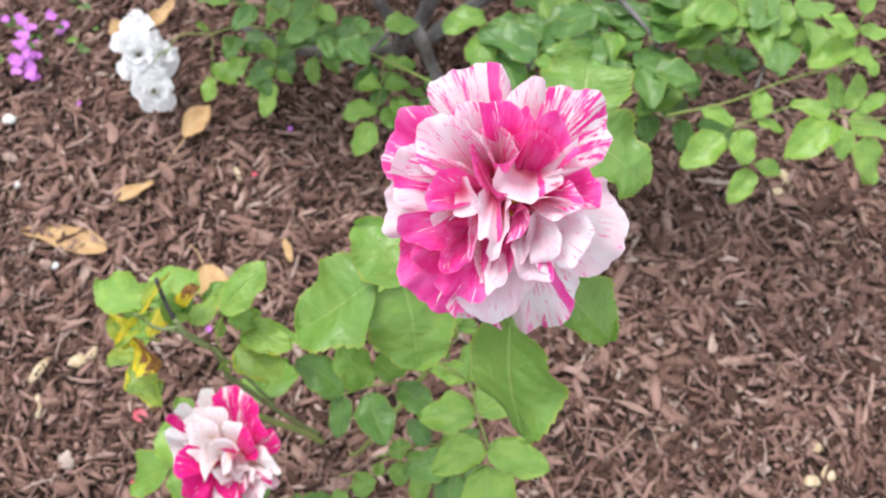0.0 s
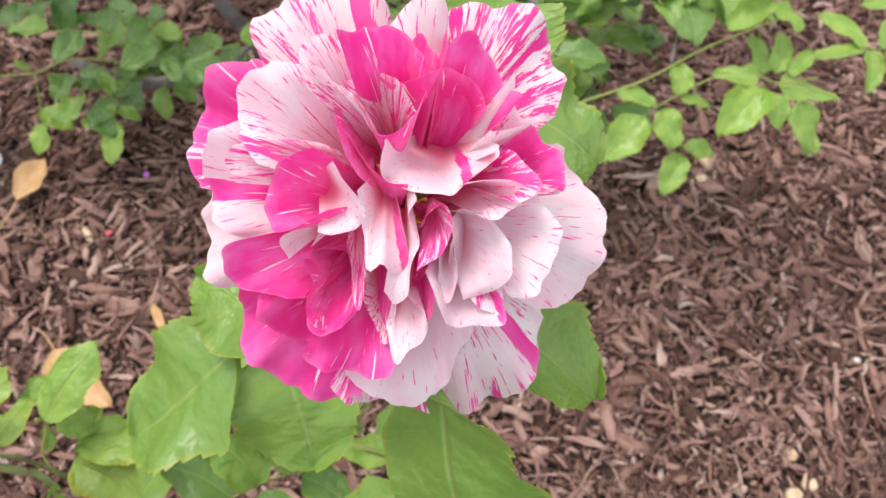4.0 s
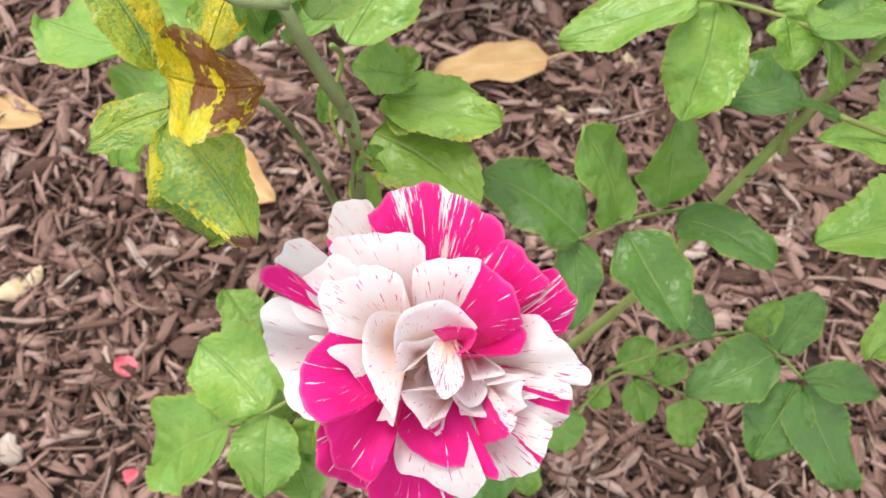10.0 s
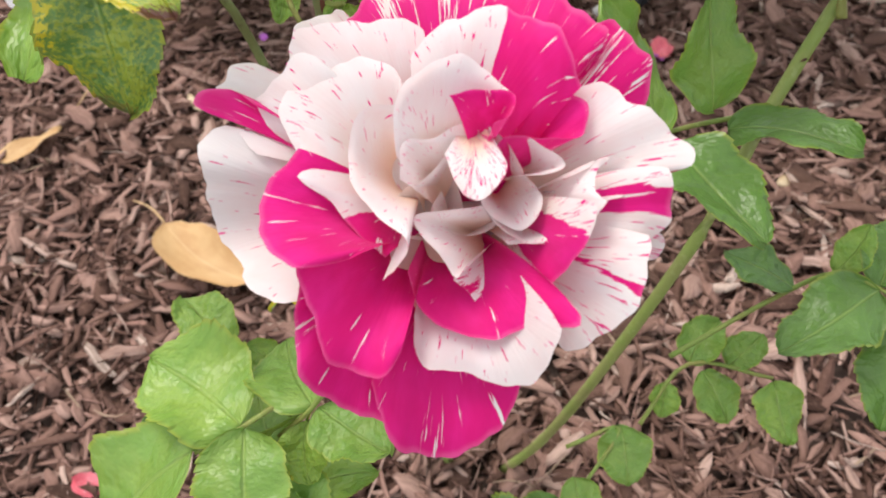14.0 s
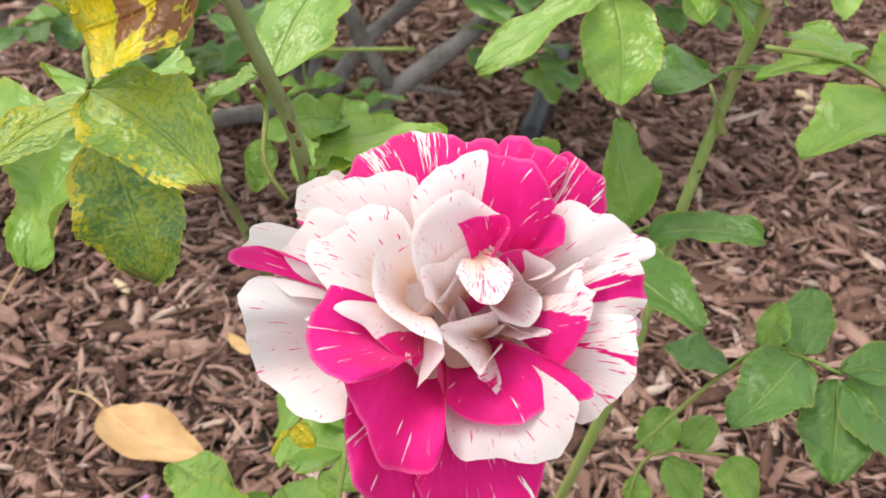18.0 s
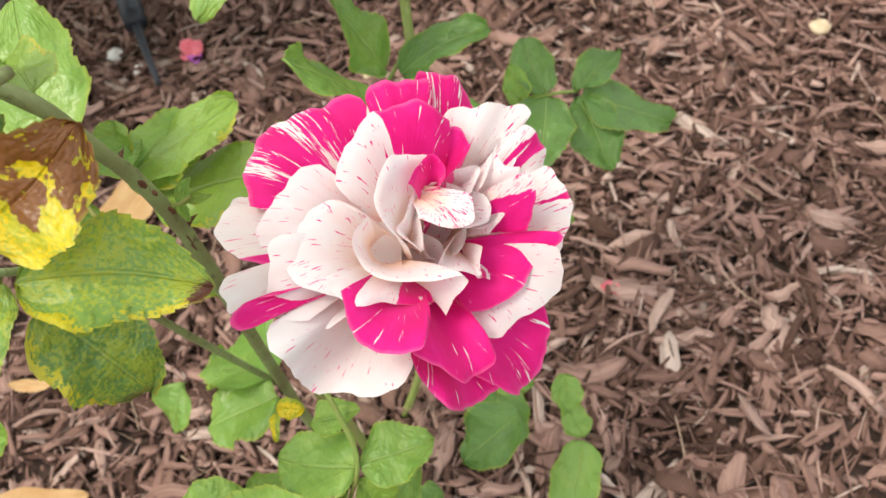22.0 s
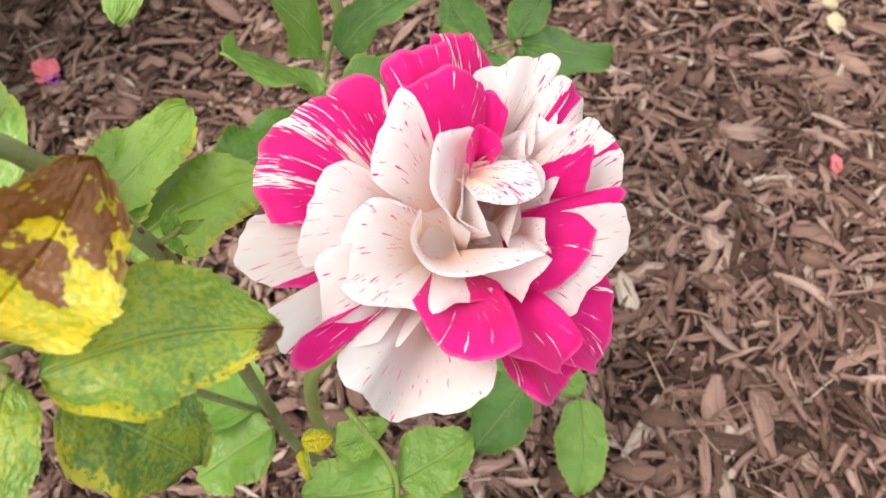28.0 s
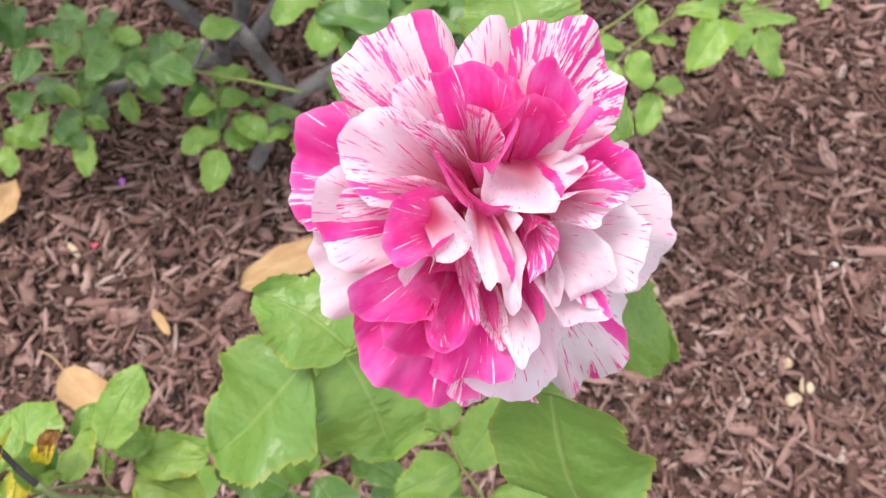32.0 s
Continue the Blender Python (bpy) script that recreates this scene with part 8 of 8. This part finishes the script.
# petals of the low bloom
frill(low_bloom, (9.2, 5.3, -20.0), ((-24.2, 33.7, -8.0), (-24.3, 45.6, -11.0), (-21.0, 51.7, -12.0), (-15.4, 52.3, -11.0), (-11.0, 49.7, -9.0)), 0.098, 0.14, -0.8, 0.3)
frill(low_bloom, (7.0, 4.8, -20.0), ((-23.7, 27.1, -6.0), (-25.6, 33.7, -6.0), (-31.4, 40.5, -7.0), (-37.3, 36.5, -6.0), (-39.9, 33.5, -5.0), (-35.3, 26.2, -5.0)), 0.098, 0.08, 0.5, 0.1)
frill(low_bloom, (3.9, 4.9, -20.0), ((-12.6, 46.4, -7.0), (-6.6, 52.8, -6.0), (3.7, 54.8, -4.0), (14.6, 51.1, 0.0), (23.0, 44.8, 4.0), (26.1, 37.7, 6.0)), 0.098, 0.58, 0, 0)
frill(low_bloom, (5.6, 4.4, -20.0), ((22.6, 32.0, 9.0), (24.4, 36.8, 11.0), (28.1, 35.9, 14.0), (32.0, 31.3, 17.0), (34.4, 26.8, 17.0), (35.4, 23.6, 16.0), (32.7, 20.9, 12.0)), 0.112, 0.72, 0, 0)
frill(low_bloom, (6.1, 3.8, -20.0), ((34.6, 28.0, 13.0), (38.7, 27.8, 14.0), (41.1, 22.9, 14.0), (43.7, 19.2, 14.0), (44.4, 14.8, 13.0), (42.3, 11.0, 12.0), (39.8, 11.6, 10.0), (30.2, 16.7, 6.0)), 0.112, 0.72, 0, 0)
frill(low_bloom, (0.9, 5.6, -18.0), ((-23.7, 36.9, 2.0), (-19.6, 39.6, 4.0), (-12.5, 40.2, 5.0), (-3.6, 41.5, 4.0), (0.8, 39.2, 3.0), (3.6, 35.5, 4.0), (1.6, 29.3, 3.0)), 0.126, 0.05, 0, 0)
frill(low_bloom, (5.4, 4.3, -16.0), ((-0.7, 24.4, 6.0), (0.3, 30.2, 8.0), (5.8, 32.6, 14.0), (12.6, 32.7, 18.0), (17.7, 31.3, 20.0), (21.5, 27.8, 22.0), (25.0, 23.9, 23.0), (27.4, 18.6, 22.0), (28.1, 14.1, 19.0)), 0.126, 0.14, 0.62, 0.56)
frill(low_bloom, (5.9, 3.5, -12.0), ((23.0, 14.5, 16.0), (28.7, 12.7, 16.0), (29.4, 8.7, 16.0), (27.5, 6.0, 16.0), (21.3, 6.0, 16.0), (12.4, 6.8, 16.0)), 0.098, 0.86, 0, 0)
frill(low_bloom, (7.1, 2.8, -20.0), ((28.2, 16.6, 10.0), (33.4, 15.2, 14.0), (37.9, 10.0, 17.0), (41.7, 6.4, 19.0), (45.4, 1.1, 17.0), (44.8, -2.7, 16.0), (41.1, -3.4, 13.0), (33.2, -0.9, 9.0)), 0.112, 0.18, 0.55, 0.12)
frill(low_bloom, (7.9, 0.5, -20.0), ((40.4, -8.1, 3.0), (43.2, -12.5, 3.0), (41.3, -15.8, 3.0), (35.6, -16.7, 3.0)), 0.07, 0.4, 0, 0)
frill(low_bloom, (7.4, 1.1, -20.0), ((38.0, -1.0, 14.0), (40.2, -3.7, 19.0), (40.2, -7.8, 19.0), (39.2, -12.2, 16.0), (33.1, -15.9, 12.0), (27.9, -16.5, 8.0), (22.5, -16.1, 4.0)), 0.112, 0.25, -0.35, 0.2)
frill(low_bloom, (6.6, -0.5, -20.0), ((35.4, -14.1, 13.0), (33.3, -21.2, 14.0), (29.6, -26.7, 11.0), (25.8, -29.9, 8.0), (20.5, -31.4, 3.0), (18.3, -28.9, 1.0), (17.3, -20.2, 0.0)), 0.112, 0.22, -0.5, 0.1)
frill(low_bloom, (4.1, -2.1, -18.0), ((-7.0, -18.6, -5.0), (-7.9, -24.5, -7.0), (-5.7, -28.7, -5.0), (1.9, -32.1, -2.0), (6.8, -35.4, 0.0), (11.2, -35.4, 5.0), (15.0, -31.6, 11.0), (16.8, -27.7, 13.0)), 0.112, 0.1, 0, 0)
frill(low_bloom, (4.6, -1.3, -14.0), ((-7.5, -11.2, -1.0), (-6.1, -18.4, -2.0), (-1.3, -22.8, -1.0), (5.6, -26.2, 1.0), (13.2, -26.3, 7.0), (19.3, -27.8, 13.0), (20.2, -25.7, 14.0), (16.3, -18.8, 10.0)), 0.112, 1, 0, 0)
frill(low_bloom, (13.2, -1.3, -8.0), ((0.7, -14.2, 1.0), (3.6, -17.5, 0.0), (6.0, -20.3, 0.0), (11.3, -20.4, 4.0), (17.0, -18.9, 9.0), (21.5, -16.3, 18.0), (24.7, -10.1, 24.0)), 0.112, 0.34, 0.35, 0.4)
frill(low_bloom, (1.4, -2.2, -20.0), ((-17.4, -29.9, -10.0), (-15.5, -39.2, -14.0), (-12.4, -43.8, -16.0), (-6.9, -46.9, -17.0), (0.0, -45.9, -15.0), (6.2, -41.8, -12.0), (11.0, -36.5, -8.0), (11.5, -32.3, -5.0)), 0.112, 0.95, 0, 0)
frill(low_bloom, (-3.4, -0.5, -20.0), ((-27.3, -9.8, 2.0), (-29.4, -14.6, -1.0), (-30.5, -22.8, -5.0), (-27.9, -29.9, -9.0), (-22.7, -34.5, -14.0), (-17.4, -37.1, -17.0), (-11.6, -37.0, -16.0)), 0.112, 0.96, 0, 0)
frill(low_bloom, (-3.0, -0.0, -16.0), ((-27.6, -7.3, 9.0), (-26.4, -15.3, 5.0), (-24.7, -24.7, 1.0), (-19.9, -27.9, 0.0), (-15.2, -29.5, 1.0), (-11.1, -26.3, 1.0), (-6.9, -16.9, 1.0)), 0.14, 0.96, 0, 0)
frill(low_bloom, (-4.0, 1.3, -14.0), ((-24.4, 14.0, 8.0), (-28.9, 9.4, 8.0), (-32.5, 2.7, 8.0), (-31.9, -4.2, 11.0), (-28.9, -9.4, 13.0), (-24.8, -10.1, 12.0), (-17.3, -8.5, 8.0)), 0.126, 1, 0, 0)
frill(low_bloom, (-2.9, 3.4, -20.0), ((-32.2, 16.5, 1.0), (-37.3, 24.1, 0.0), (-42.8, 22.4, 0.0), (-44.1, 16.9, 0.0), (-43.4, 12.7, -6.0), (-44.6, 6.7, -14.0), (-39.6, -2.3, -11.0), (-37.0, -8.9, -6.0), (-32.4, -12.3, -4.0), (-27.2, -12.4, -4.0)), 0.098, 0.1, -0.74, 0.1)
frill(low_bloom, (-4.7, 7.1, -16.0), ((-32.1, 21.8, 0.0), (-37.3, 24.4, 0.0), (-41.9, 27.4, 0.0), (-43.1, 31.4, 0.0), (-40.4, 33.5, 0.0), (-36.7, 32.3, 0.0), (-31.5, 26.3, 0.0)), 0.098, 0.96, 0, 0)
frill(low_bloom, (-2.7, 5.1, -18.0), ((-31.2, 11.6, -2.0), (-34.5, 19.9, -5.0), (-32.9, 27.6, 0.0), (-28.6, 31.8, 3.0), (-22.8, 34.8, 4.0), (-18.6, 34.0, 4.0), (-13.7, 28.7, 4.0)), 0.126, 0.03, 0, 0)
frill(low_bloom, (-1.7, 4.9, -12.0), ((-24.5, 12.3, 3.0), (-26.6, 22.0, 3.0), (-25.2, 27.5, 3.0), (-18.7, 32.6, 4.0), (-13.1, 32.2, 5.0), (-3.8, 28.1, 6.0), (-3.5, 21.9, 6.0)), 0.126, 0.14, 0, 0)
frill(low_bloom, (-2.8, 4.5, -12.0), ((-23.9, 19.9, 5.0), (-25.2, 12.7, 6.0), (-24.0, 7.5, 7.0), (-19.4, 3.5, 5.0), (-15.1, -3.7, 2.0), (-11.2, -7.9, 1.0)), 0.112, 0.12, 0.72, 0.42)
frill(low_bloom, (-3.6, 7.6, -8.0), ((-4.6, 18.7, 12.0), (-11.3, 18.6, 10.0), (-15.3, 12.2, 8.0), (-15.1, 4.5, 9.0), (-11.7, -2.8, 13.0), (-8.1, -8.0, 18.0), (-7.7, -11.1, 18.0), (-12.0, -12.2, 2.0)), 0.07, 0.05, 0, 0)
frill(low_bloom, (2.4, 3.1, -12.0), ((-6.5, 7.5, 14.0), (-6.2, 14.3, 17.0), (-3.0, 19.5, 20.0), (3.9, 21.3, 22.0), (9.6, 20.5, 22.0), (13.4, 17.4, 21.0), (15.9, 13.8, 19.0)), 0.098, 0.13, 0, 0)
frill(low_bloom, (9.9, 8.4, 8.0), ((3.6, 14.1, 22.0), (8.8, 14.8, 22.0), (15.2, 13.4, 22.0), (13.6, 9.1, 22.0), (9.9, 7.2, 22.0)), 0.07, 1, 0, 0)
frill(low_bloom, (4.6, 3.7, -8.0), ((-6.7, 2.2, 14.0), (-4.8, 10.2, 14.0), (0.0, 10.7, 14.0), (8.5, 12.3, 14.0), (8.9, 8.9, 14.0)), 0.042, 0.08, 0, 0)
frill(low_bloom, (-0.5, 1.0, -12.0), ((-8.9, 0.3, 0.0), (-5.3, 5.4, 0.0), (3.5, 8.0, 0.0), (5.1, -1.3, 0.0), (-0.9, -5.6, 0.0), (-7.2, -4.3, 0.0)), -0.07, 0.02, 0, 0)
frill(low_bloom, (3.9, 7.4, -8.0), ((-5.0, 1.7, 12.0), (-0.7, 4.3, 12.0), (3.8, 7.9, 12.0), (9.1, 9.3, 12.0), (11.8, 6.0, 12.0)), 0.042, 0.05, 0, 0)
frill(low_bloom, (8.5, 11.4, 10.0), ((2.5, 7.3, 12.0), (3.2, 0.3, 13.0), (5.2, -4.5, 18.0), (8.9, -3.0, 19.0), (11.3, 0.3, 19.0), (11.6, 5.5, 16.0)), 0.112, 0.36, -0.1, 0)
frill(low_bloom, (13.2, 7.5, -8.0), ((10.1, 9.5, 15.0), (13.4, 6.1, 15.0), (15.9, 0.7, 15.0), (18.5, -3.0, 14.0), (17.2, -6.2, 12.0), (13.4, -9.0, 9.0), (9.6, -5.6, 8.0), (7.7, -1.5, 8.0)), 0.084, 0.07, 0, 0)
frill(low_bloom, (4.4, -1.1, -10.0), ((1.6, 2.7, 4.0), (-1.1, -1.4, 4.0), (2.6, -6.1, 4.0), (7.8, -6.7, 4.0), (11.3, -4.9, 4.0)), -0.07, 0.04, 0, 0)
frill(low_bloom, (9.6, -5.3, -6.0), ((7.3, -3.6, 11.0), (0.5, -3.1, 10.0), (-5.1, -3.0, 9.0), (-3.9, -6.6, 8.0), (-1.2, -10.3, 7.0), (0.7, -14.8, 5.0), (3.3, -12.8, 6.0), (6.8, -11.1, 8.0)), 0.056, 0.12, 0, 0)
frill(low_bloom, (13.6, -1.2, -6.0), ((18.3, -2.2, 12.0), (24.5, -1.2, 15.0), (31.0, 0.3, 20.0), (28.2, -1.8, 18.0), (26.8, -5.9, 17.0), (27.6, -7.8, 17.0), (21.5, -11.7, 12.0), (11.0, -11.0, 8.0)), 0.07, 0.14, 0, 0)
frill(low_bloom, (21.2, 0.3, -6.0), ((31.7, 1.5, 14.0), (35.6, -0.2, 14.0), (35.8, -3.5, 14.0), (32.1, -6.2, 14.0), (26.9, -6.6, 14.0)), 0.07, 0.1, 0, 0)
frill(low_bloom, (14.8, 5.8, -4.0), ((16.9, 6.1, 15.0), (22.1, 2.3, 15.0), (22.9, 0.4, 15.0), (18.6, -0.3, 15.0), (14.0, -0.3, 15.0)), 0.056, 0.1, 0, 0)
frill(low_bloom, (14.4, 1.1, -6.0), ((7.7, -3.0, 10.0), (10.1, -7.9, 10.0), (14.8, -11.5, 10.0), (21.1, -10.7, 10.0), (23.9, -5.3, 10.0), (21.3, -2.1, 10.0)), -0.042, 0.06, 0, 0)
# deep cup in the heart
frill(low_bloom, (0.0, -15.0, -9.0), ((-16.0, -4.0, -6.0), (-13.0, 10.0, -4.0), (0.0, 16.0, -3.0), (13.0, 10.0, -4.0), (16.0, -4.0, -6.0)), -0.05, 0.03)

# ---- white bloom of the bush behind ----
def white_bloom(centre, axis, size, count, seed):
    rng = np.random.default_rng(seed)
    b = Bloom(back_bush, centre, axis, size, white_petal_mat, label="white rose bloom past its prime", ruffle=0.13)
    for k in range(count):
        ring = k / count
        a, mm = 2.4 * k + rng.uniform(-0.5, 0.5), 1000 * size
        reach, high = mm * (1.0 - 0.72 * ring) * rng.uniform(0.75, 1.2), mm * (-0.15 + 0.55 * ring) + rng.uniform(-4, 4)
        arc = rng.uniform(0.45, 0.75) / (1 - 0.5 * ring)
        rim = [(math.cos(a + w * arc) * reach * (1 - 0.22 * w * w), math.sin(a + w * arc) * reach * (1 - 0.22 * w * w), high + rng.uniform(-2, 2)) for w in (-1, -0.5, 0, 0.5, 1)]
        frill(b, (math.cos(a) * 0.1 * reach, math.sin(a) * 0.1 * reach, -0.3 * mm), rim, 0.14, 0.0, 0.0, 0.0, 9, 15)


white_bloom((-0.302, 0.838, 0.085), (0.3, -0.45, 0.8), 0.046, 24, 1)
white_bloom((-0.278, 0.795, 0.058), (0.45, -0.5, 0.6), 0.040, 15, 2)
white_bloom((-0.312, 0.880, 0.090), (-0.5, -0.2, 0.75), 0.038, 13, 3)
white_bloom((-0.272, 0.845, 0.080), (0.7, -0.2, 0.6), 0.030, 9, 4)
stem("flower_stalk", [(-0.255, 0.835, 0.10), (-0.27, 0.83, 0.092), (-0.29, 0.825, 0.07)], 0.0011, 0.0009, stalk_mat, back_bush)

# ---- violet ground cover ----
cover = thing("violet_ground_cover", (-0.5, 0.93, 0.0), "low ground cover with small violet flowers and tiny leaves", "ground cover plant")
cover_rng = np.random.default_rng(8)
for k in range(46):
    x, y, z = cover_rng.uniform(-0.62, -0.40), cover_rng.uniform(0.86, 1.10), cover_rng.uniform(0.01, 0.05)
    t, l = cover_rng.uniform(0, 6.28), cover_rng.uniform(0.010, 0.018)
    leaflet(cover, (x, y, z), (x + math.cos(t) * l, y + math.sin(t) * l, z + cover_rng.uniform(-0.002, 0.008)), l * 0.6, 0, DARK if k % 3 else GREEN, 0.1)
for k in range(30):
    cx, cy = ((-0.497, 0.895), (-0.486, 0.862), (-0.513, 0.923), (-0.468, 0.942), (-0.476, 0.843))[min(k % 7, 4) if k % 7 < 5 else k % 2]
    at = np.array((cx + cover_rng.normal(0, 0.007), cy + cover_rng.normal(0, 0.007), cover_rng.uniform(0.008, 0.045)))
    t, l = cover_rng.uniform(0, 6.28), cover_rng.uniform(0.011, 0.019)
    v, f, uv = leaf_sheet(at, at + np.array((math.cos(t) * l, math.sin(t) * l, 0.004)), l * 1.1, 0, 0.2, 0, cover_rng, 7, 5)
    held("flower_petal", v, f, violet_mat, cover, uv)

# ---- fallen leaves ----
fall_rng = np.random.default_rng(15)


def fallen_leaf(base, tip, width, stalk_end, label, curl=0.06):
    ob = thing("fallen_leaf", base, label, "fallen leaf", "fallen dry leaves on the mulch")
    v, f, uv = leaf_sheet(base, tip, width, fall_rng.uniform(-8, 8), -curl, 0, fall_rng, 15, 7, 0.16)
    held("blade", v, f, dry_leaf_mat, ob, uv)
    if stalk_end:
        mid = (np.array(base) + np.array(stalk_end)) / 2 + np.array((0.002, 0.002, 0.001))
        stem("leaf_stalk", [base, tuple(mid), stalk_end], 0.0010, 0.0007, dry_leaf_mat, ob)
    return ob


fallen_leaf((-0.242, 0.752, 0.010), (-0.212, 0.805, 0.018), 0.034, (-0.262, 0.712, 0.004), "tan dry oval leaf with its stalk lying on mulch")
fallen_leaf((-0.308, 0.570, 0.010), (-0.430, 0.592, 0.010), 0.032, None, "long tan dry leaf lying flat on mulch")
fallen_leaf((-0.320, 0.652, 0.008), (-0.268, 0.677, 0.012), 0.020, None, "small tan dry leaf half under mulch")
fallen_leaf((0.125, 0.625, 0.010), (0.017, 0.600, 0.010), 0.040, (0.150, 0.632, 0.008), "light brown oval dry leaf with a stalk on mulch")
fallen_leaf((-0.180, 0.556, 0.012), (-0.115, 0.482, 0.014), 0.038, (-0.205, 0.585, 0.010), "tan oval dry leaf under the yellowing shoot")
fallen_leaf((-0.333, 0.955, 0.012), (-0.300, 1.0, 0.02), 0.024, None, "tan dry leaf beside the white blooms", 0.2)
fallen_leaf((-0.39, 0.935, 0.012), (-0.345, 0.955, 0.02), 0.030, None, "crumpled brown dry leaf beside the ground cover", 0.3)
fallen_leaf((-0.080, 0.600, 0.012), (-0.065, 0.560, 0.014), 0.010, None, "narrow curled yellow-brown dry leaf", 0.3)

# ---- fallen petals, chips and pebbles ----
bit_rng = np.random.default_rng(19)


def fallen_petal(x, y, size, turn, material=fallen_pink_mat, label="small pink fallen petal on the mulch"):
    z = ground_height(x, y) + 0.016
    d = np.array((math.cos(radians(turn)), math.sin(radians(turn)), 0.25)) * size
    base = np.array((x, y, z)) - d / 2
    v, f, uv = leaf_sheet(base, base + d, size * 0.8, bit_rng.uniform(-20, 20), -0.35, 0, bit_rng, 8, 7, 0.5)
    me = mesh_of("fallen_petal", v - np.array((x, y, z)), f, material, uv)
    ob = tagged(new("fallen_petal", me), label, "petal", "fallen petals on the mulch")
    ob.location = (x, y, z)


for x, y, s, a in ((-0.222, 0.356, 0.018, 150), (-0.210, 0.277, 0.012, 30), (0.181, 0.228, 0.015, 100), (0.296, 0.033, 0.016, 10), (0.266, 0.700, 0.024, 60), (0.272, 0.694, 0.018, 10), (-0.135, 0.70, 0.009, 20)):
    fallen_petal(x, y, s, a)
for x, y, s, a in ((0.262, 0.689, 0.016, 170), (0.258, 0.684, 0.012, 220), (-0.097, 0.780, 0.009, 90), (-0.40, 0.80, 0.01, 40), (-0.16, 0.47, 0.009, 70)):
    fallen_petal(x, y, s, a, violet_mat, "small violet fallen petal on the mulch")


def lump(name, x, y, size, turn, material, label, category, group, long=1.6, flat=0.45):
    bm = bmesh.new()
    bmesh.ops.create_icosphere(bm, subdivisions=2, radius=0.5)
    sx, sy = bit_rng.uniform(0, 9, 2)
    for p in bm.verts:
        k = 1 + 0.5 * noise.noise((p.co * 2.1 + Vector((sx, sy, 0))))
        p.co = Vector((p.co.x * long * k, p.co.y * k, p.co.z * flat * k)) * size
    me = bpy.data.meshes.new(name)
    bm.to_mesh(me)
    bm.free()
    me.materials.append(material)
    me.shade_smooth()
    ob = tagged(new(name, me), label, category, group)
    ob.matrix_world = pose(x, y, ground_height(x, y) + 0.012 + size * flat * 0.2, bit_rng.uniform(-12, 12), bit_rng.uniform(-12, 12), turn)


CHIPS = "pale wood chips on the mulch"
for x, y, s, a, k in ((0.605, 0.730, 0.016, 120, 1.5), (0.591, 0.706, 0.013, 10, 1.4), (0.593, 0.322, 0.018, 60, 1.3), (0.572, 0.313, 0.014, 10, 1.4), (0.206, 0.628, 0.010, 110, 2.4), (0.525, 0.159, 0.016, 150, 1.5), (0.455, 0.028, 0.015, 20, 1.5), (0.478, 0.036, 0.014, 40, 1.4), (0.584, 0.354, 0.012, 70, 1.3), (-0.161, 0.704, 0.010, 120, 2.6), (0.135, 0.57, 0.009, 115, 3.0), (0.31, 0.52, 0.010, 40, 1.4), (-0.355, 0.405, 0.012, 70, 3.2), (-0.345, 0.36, 0.010, 100, 3.0), (-0.31, 0.42, 0.016, 20, 1.5), (-0.297, 0.43, 0.012, 60, 1.6)):
    lump("wood_chip", x, y, s, a, pale_chip_mat, "pale cream wood chip lying on mulch", "wood chip", CHIPS, k)
for x, y, s in ((0.234, 0.770, 0.015), (0.228, 0.735, 0.010), (-0.49, 0.765, 0.016), (-0.37, 0.545, 0.010), (0.70, 0.45, 0.008), (-0.45, 0.66, 0.008)):
    lump("pebble", x, y, s, bit_rng.uniform(0, 180), stone_mat, "small whitish pebble on the mulch", "pebble", "whitish pebbles on the mulch", 1.3, 0.7)

# ---- black stake in the bed ----
stake = thing("garden_stake", (0.218, 0.698, 0.0), "slim black plastic garden stake lying low on the mulch", "garden stake")
stem("spike", [(0.216, 0.696, 0.004), (0.240, 0.727, 0.014), (0.268, 0.762, 0.020)], 0.0030, 0.0055, plastic_mat, stake)
stem("holder", [(0.262, 0.755, 0.020), (0.310, 0.815, 0.026), (0.365, 0.885, 0.034)], 0.0120, 0.0135, plastic_mat, stake)

# ---- loose bark chips beside the rose bush, one by one ----
variant_rng = np.random.default_rng(41)
variants = []
for k in range(14):
    v, f, uv = chip_boxes(1, (0, 0, 0, 0), variant_rng, (0.03, 0.06), (0.006, 0.012), (0.0015, 0.003), 0.0, 0.0, 0.4)
    variants.append(mesh_of("bark_chip", v - v.mean(0), [tuple(int(i) for i in q) for q in f], chip_mat, [tuple(p) for p in uv], False))
for k in range(300):
    x, y = variant_rng.uniform(-0.36, 0.62), variant_rng.uniform(-0.02, 0.78)
    ob = child("bark_chip", variants[k % 14], ground)
    s = variant_rng.uniform(0.5, 1.0)
    ob.matrix_basis = pose(x, y, ground_height(x, y) + variant_rng.uniform(0.009, 0.017), variant_rng.normal(0, 12), variant_rng.normal(0, 10), variant_rng.uniform(0, 360)) @ Matrix.Scale(s, 4)
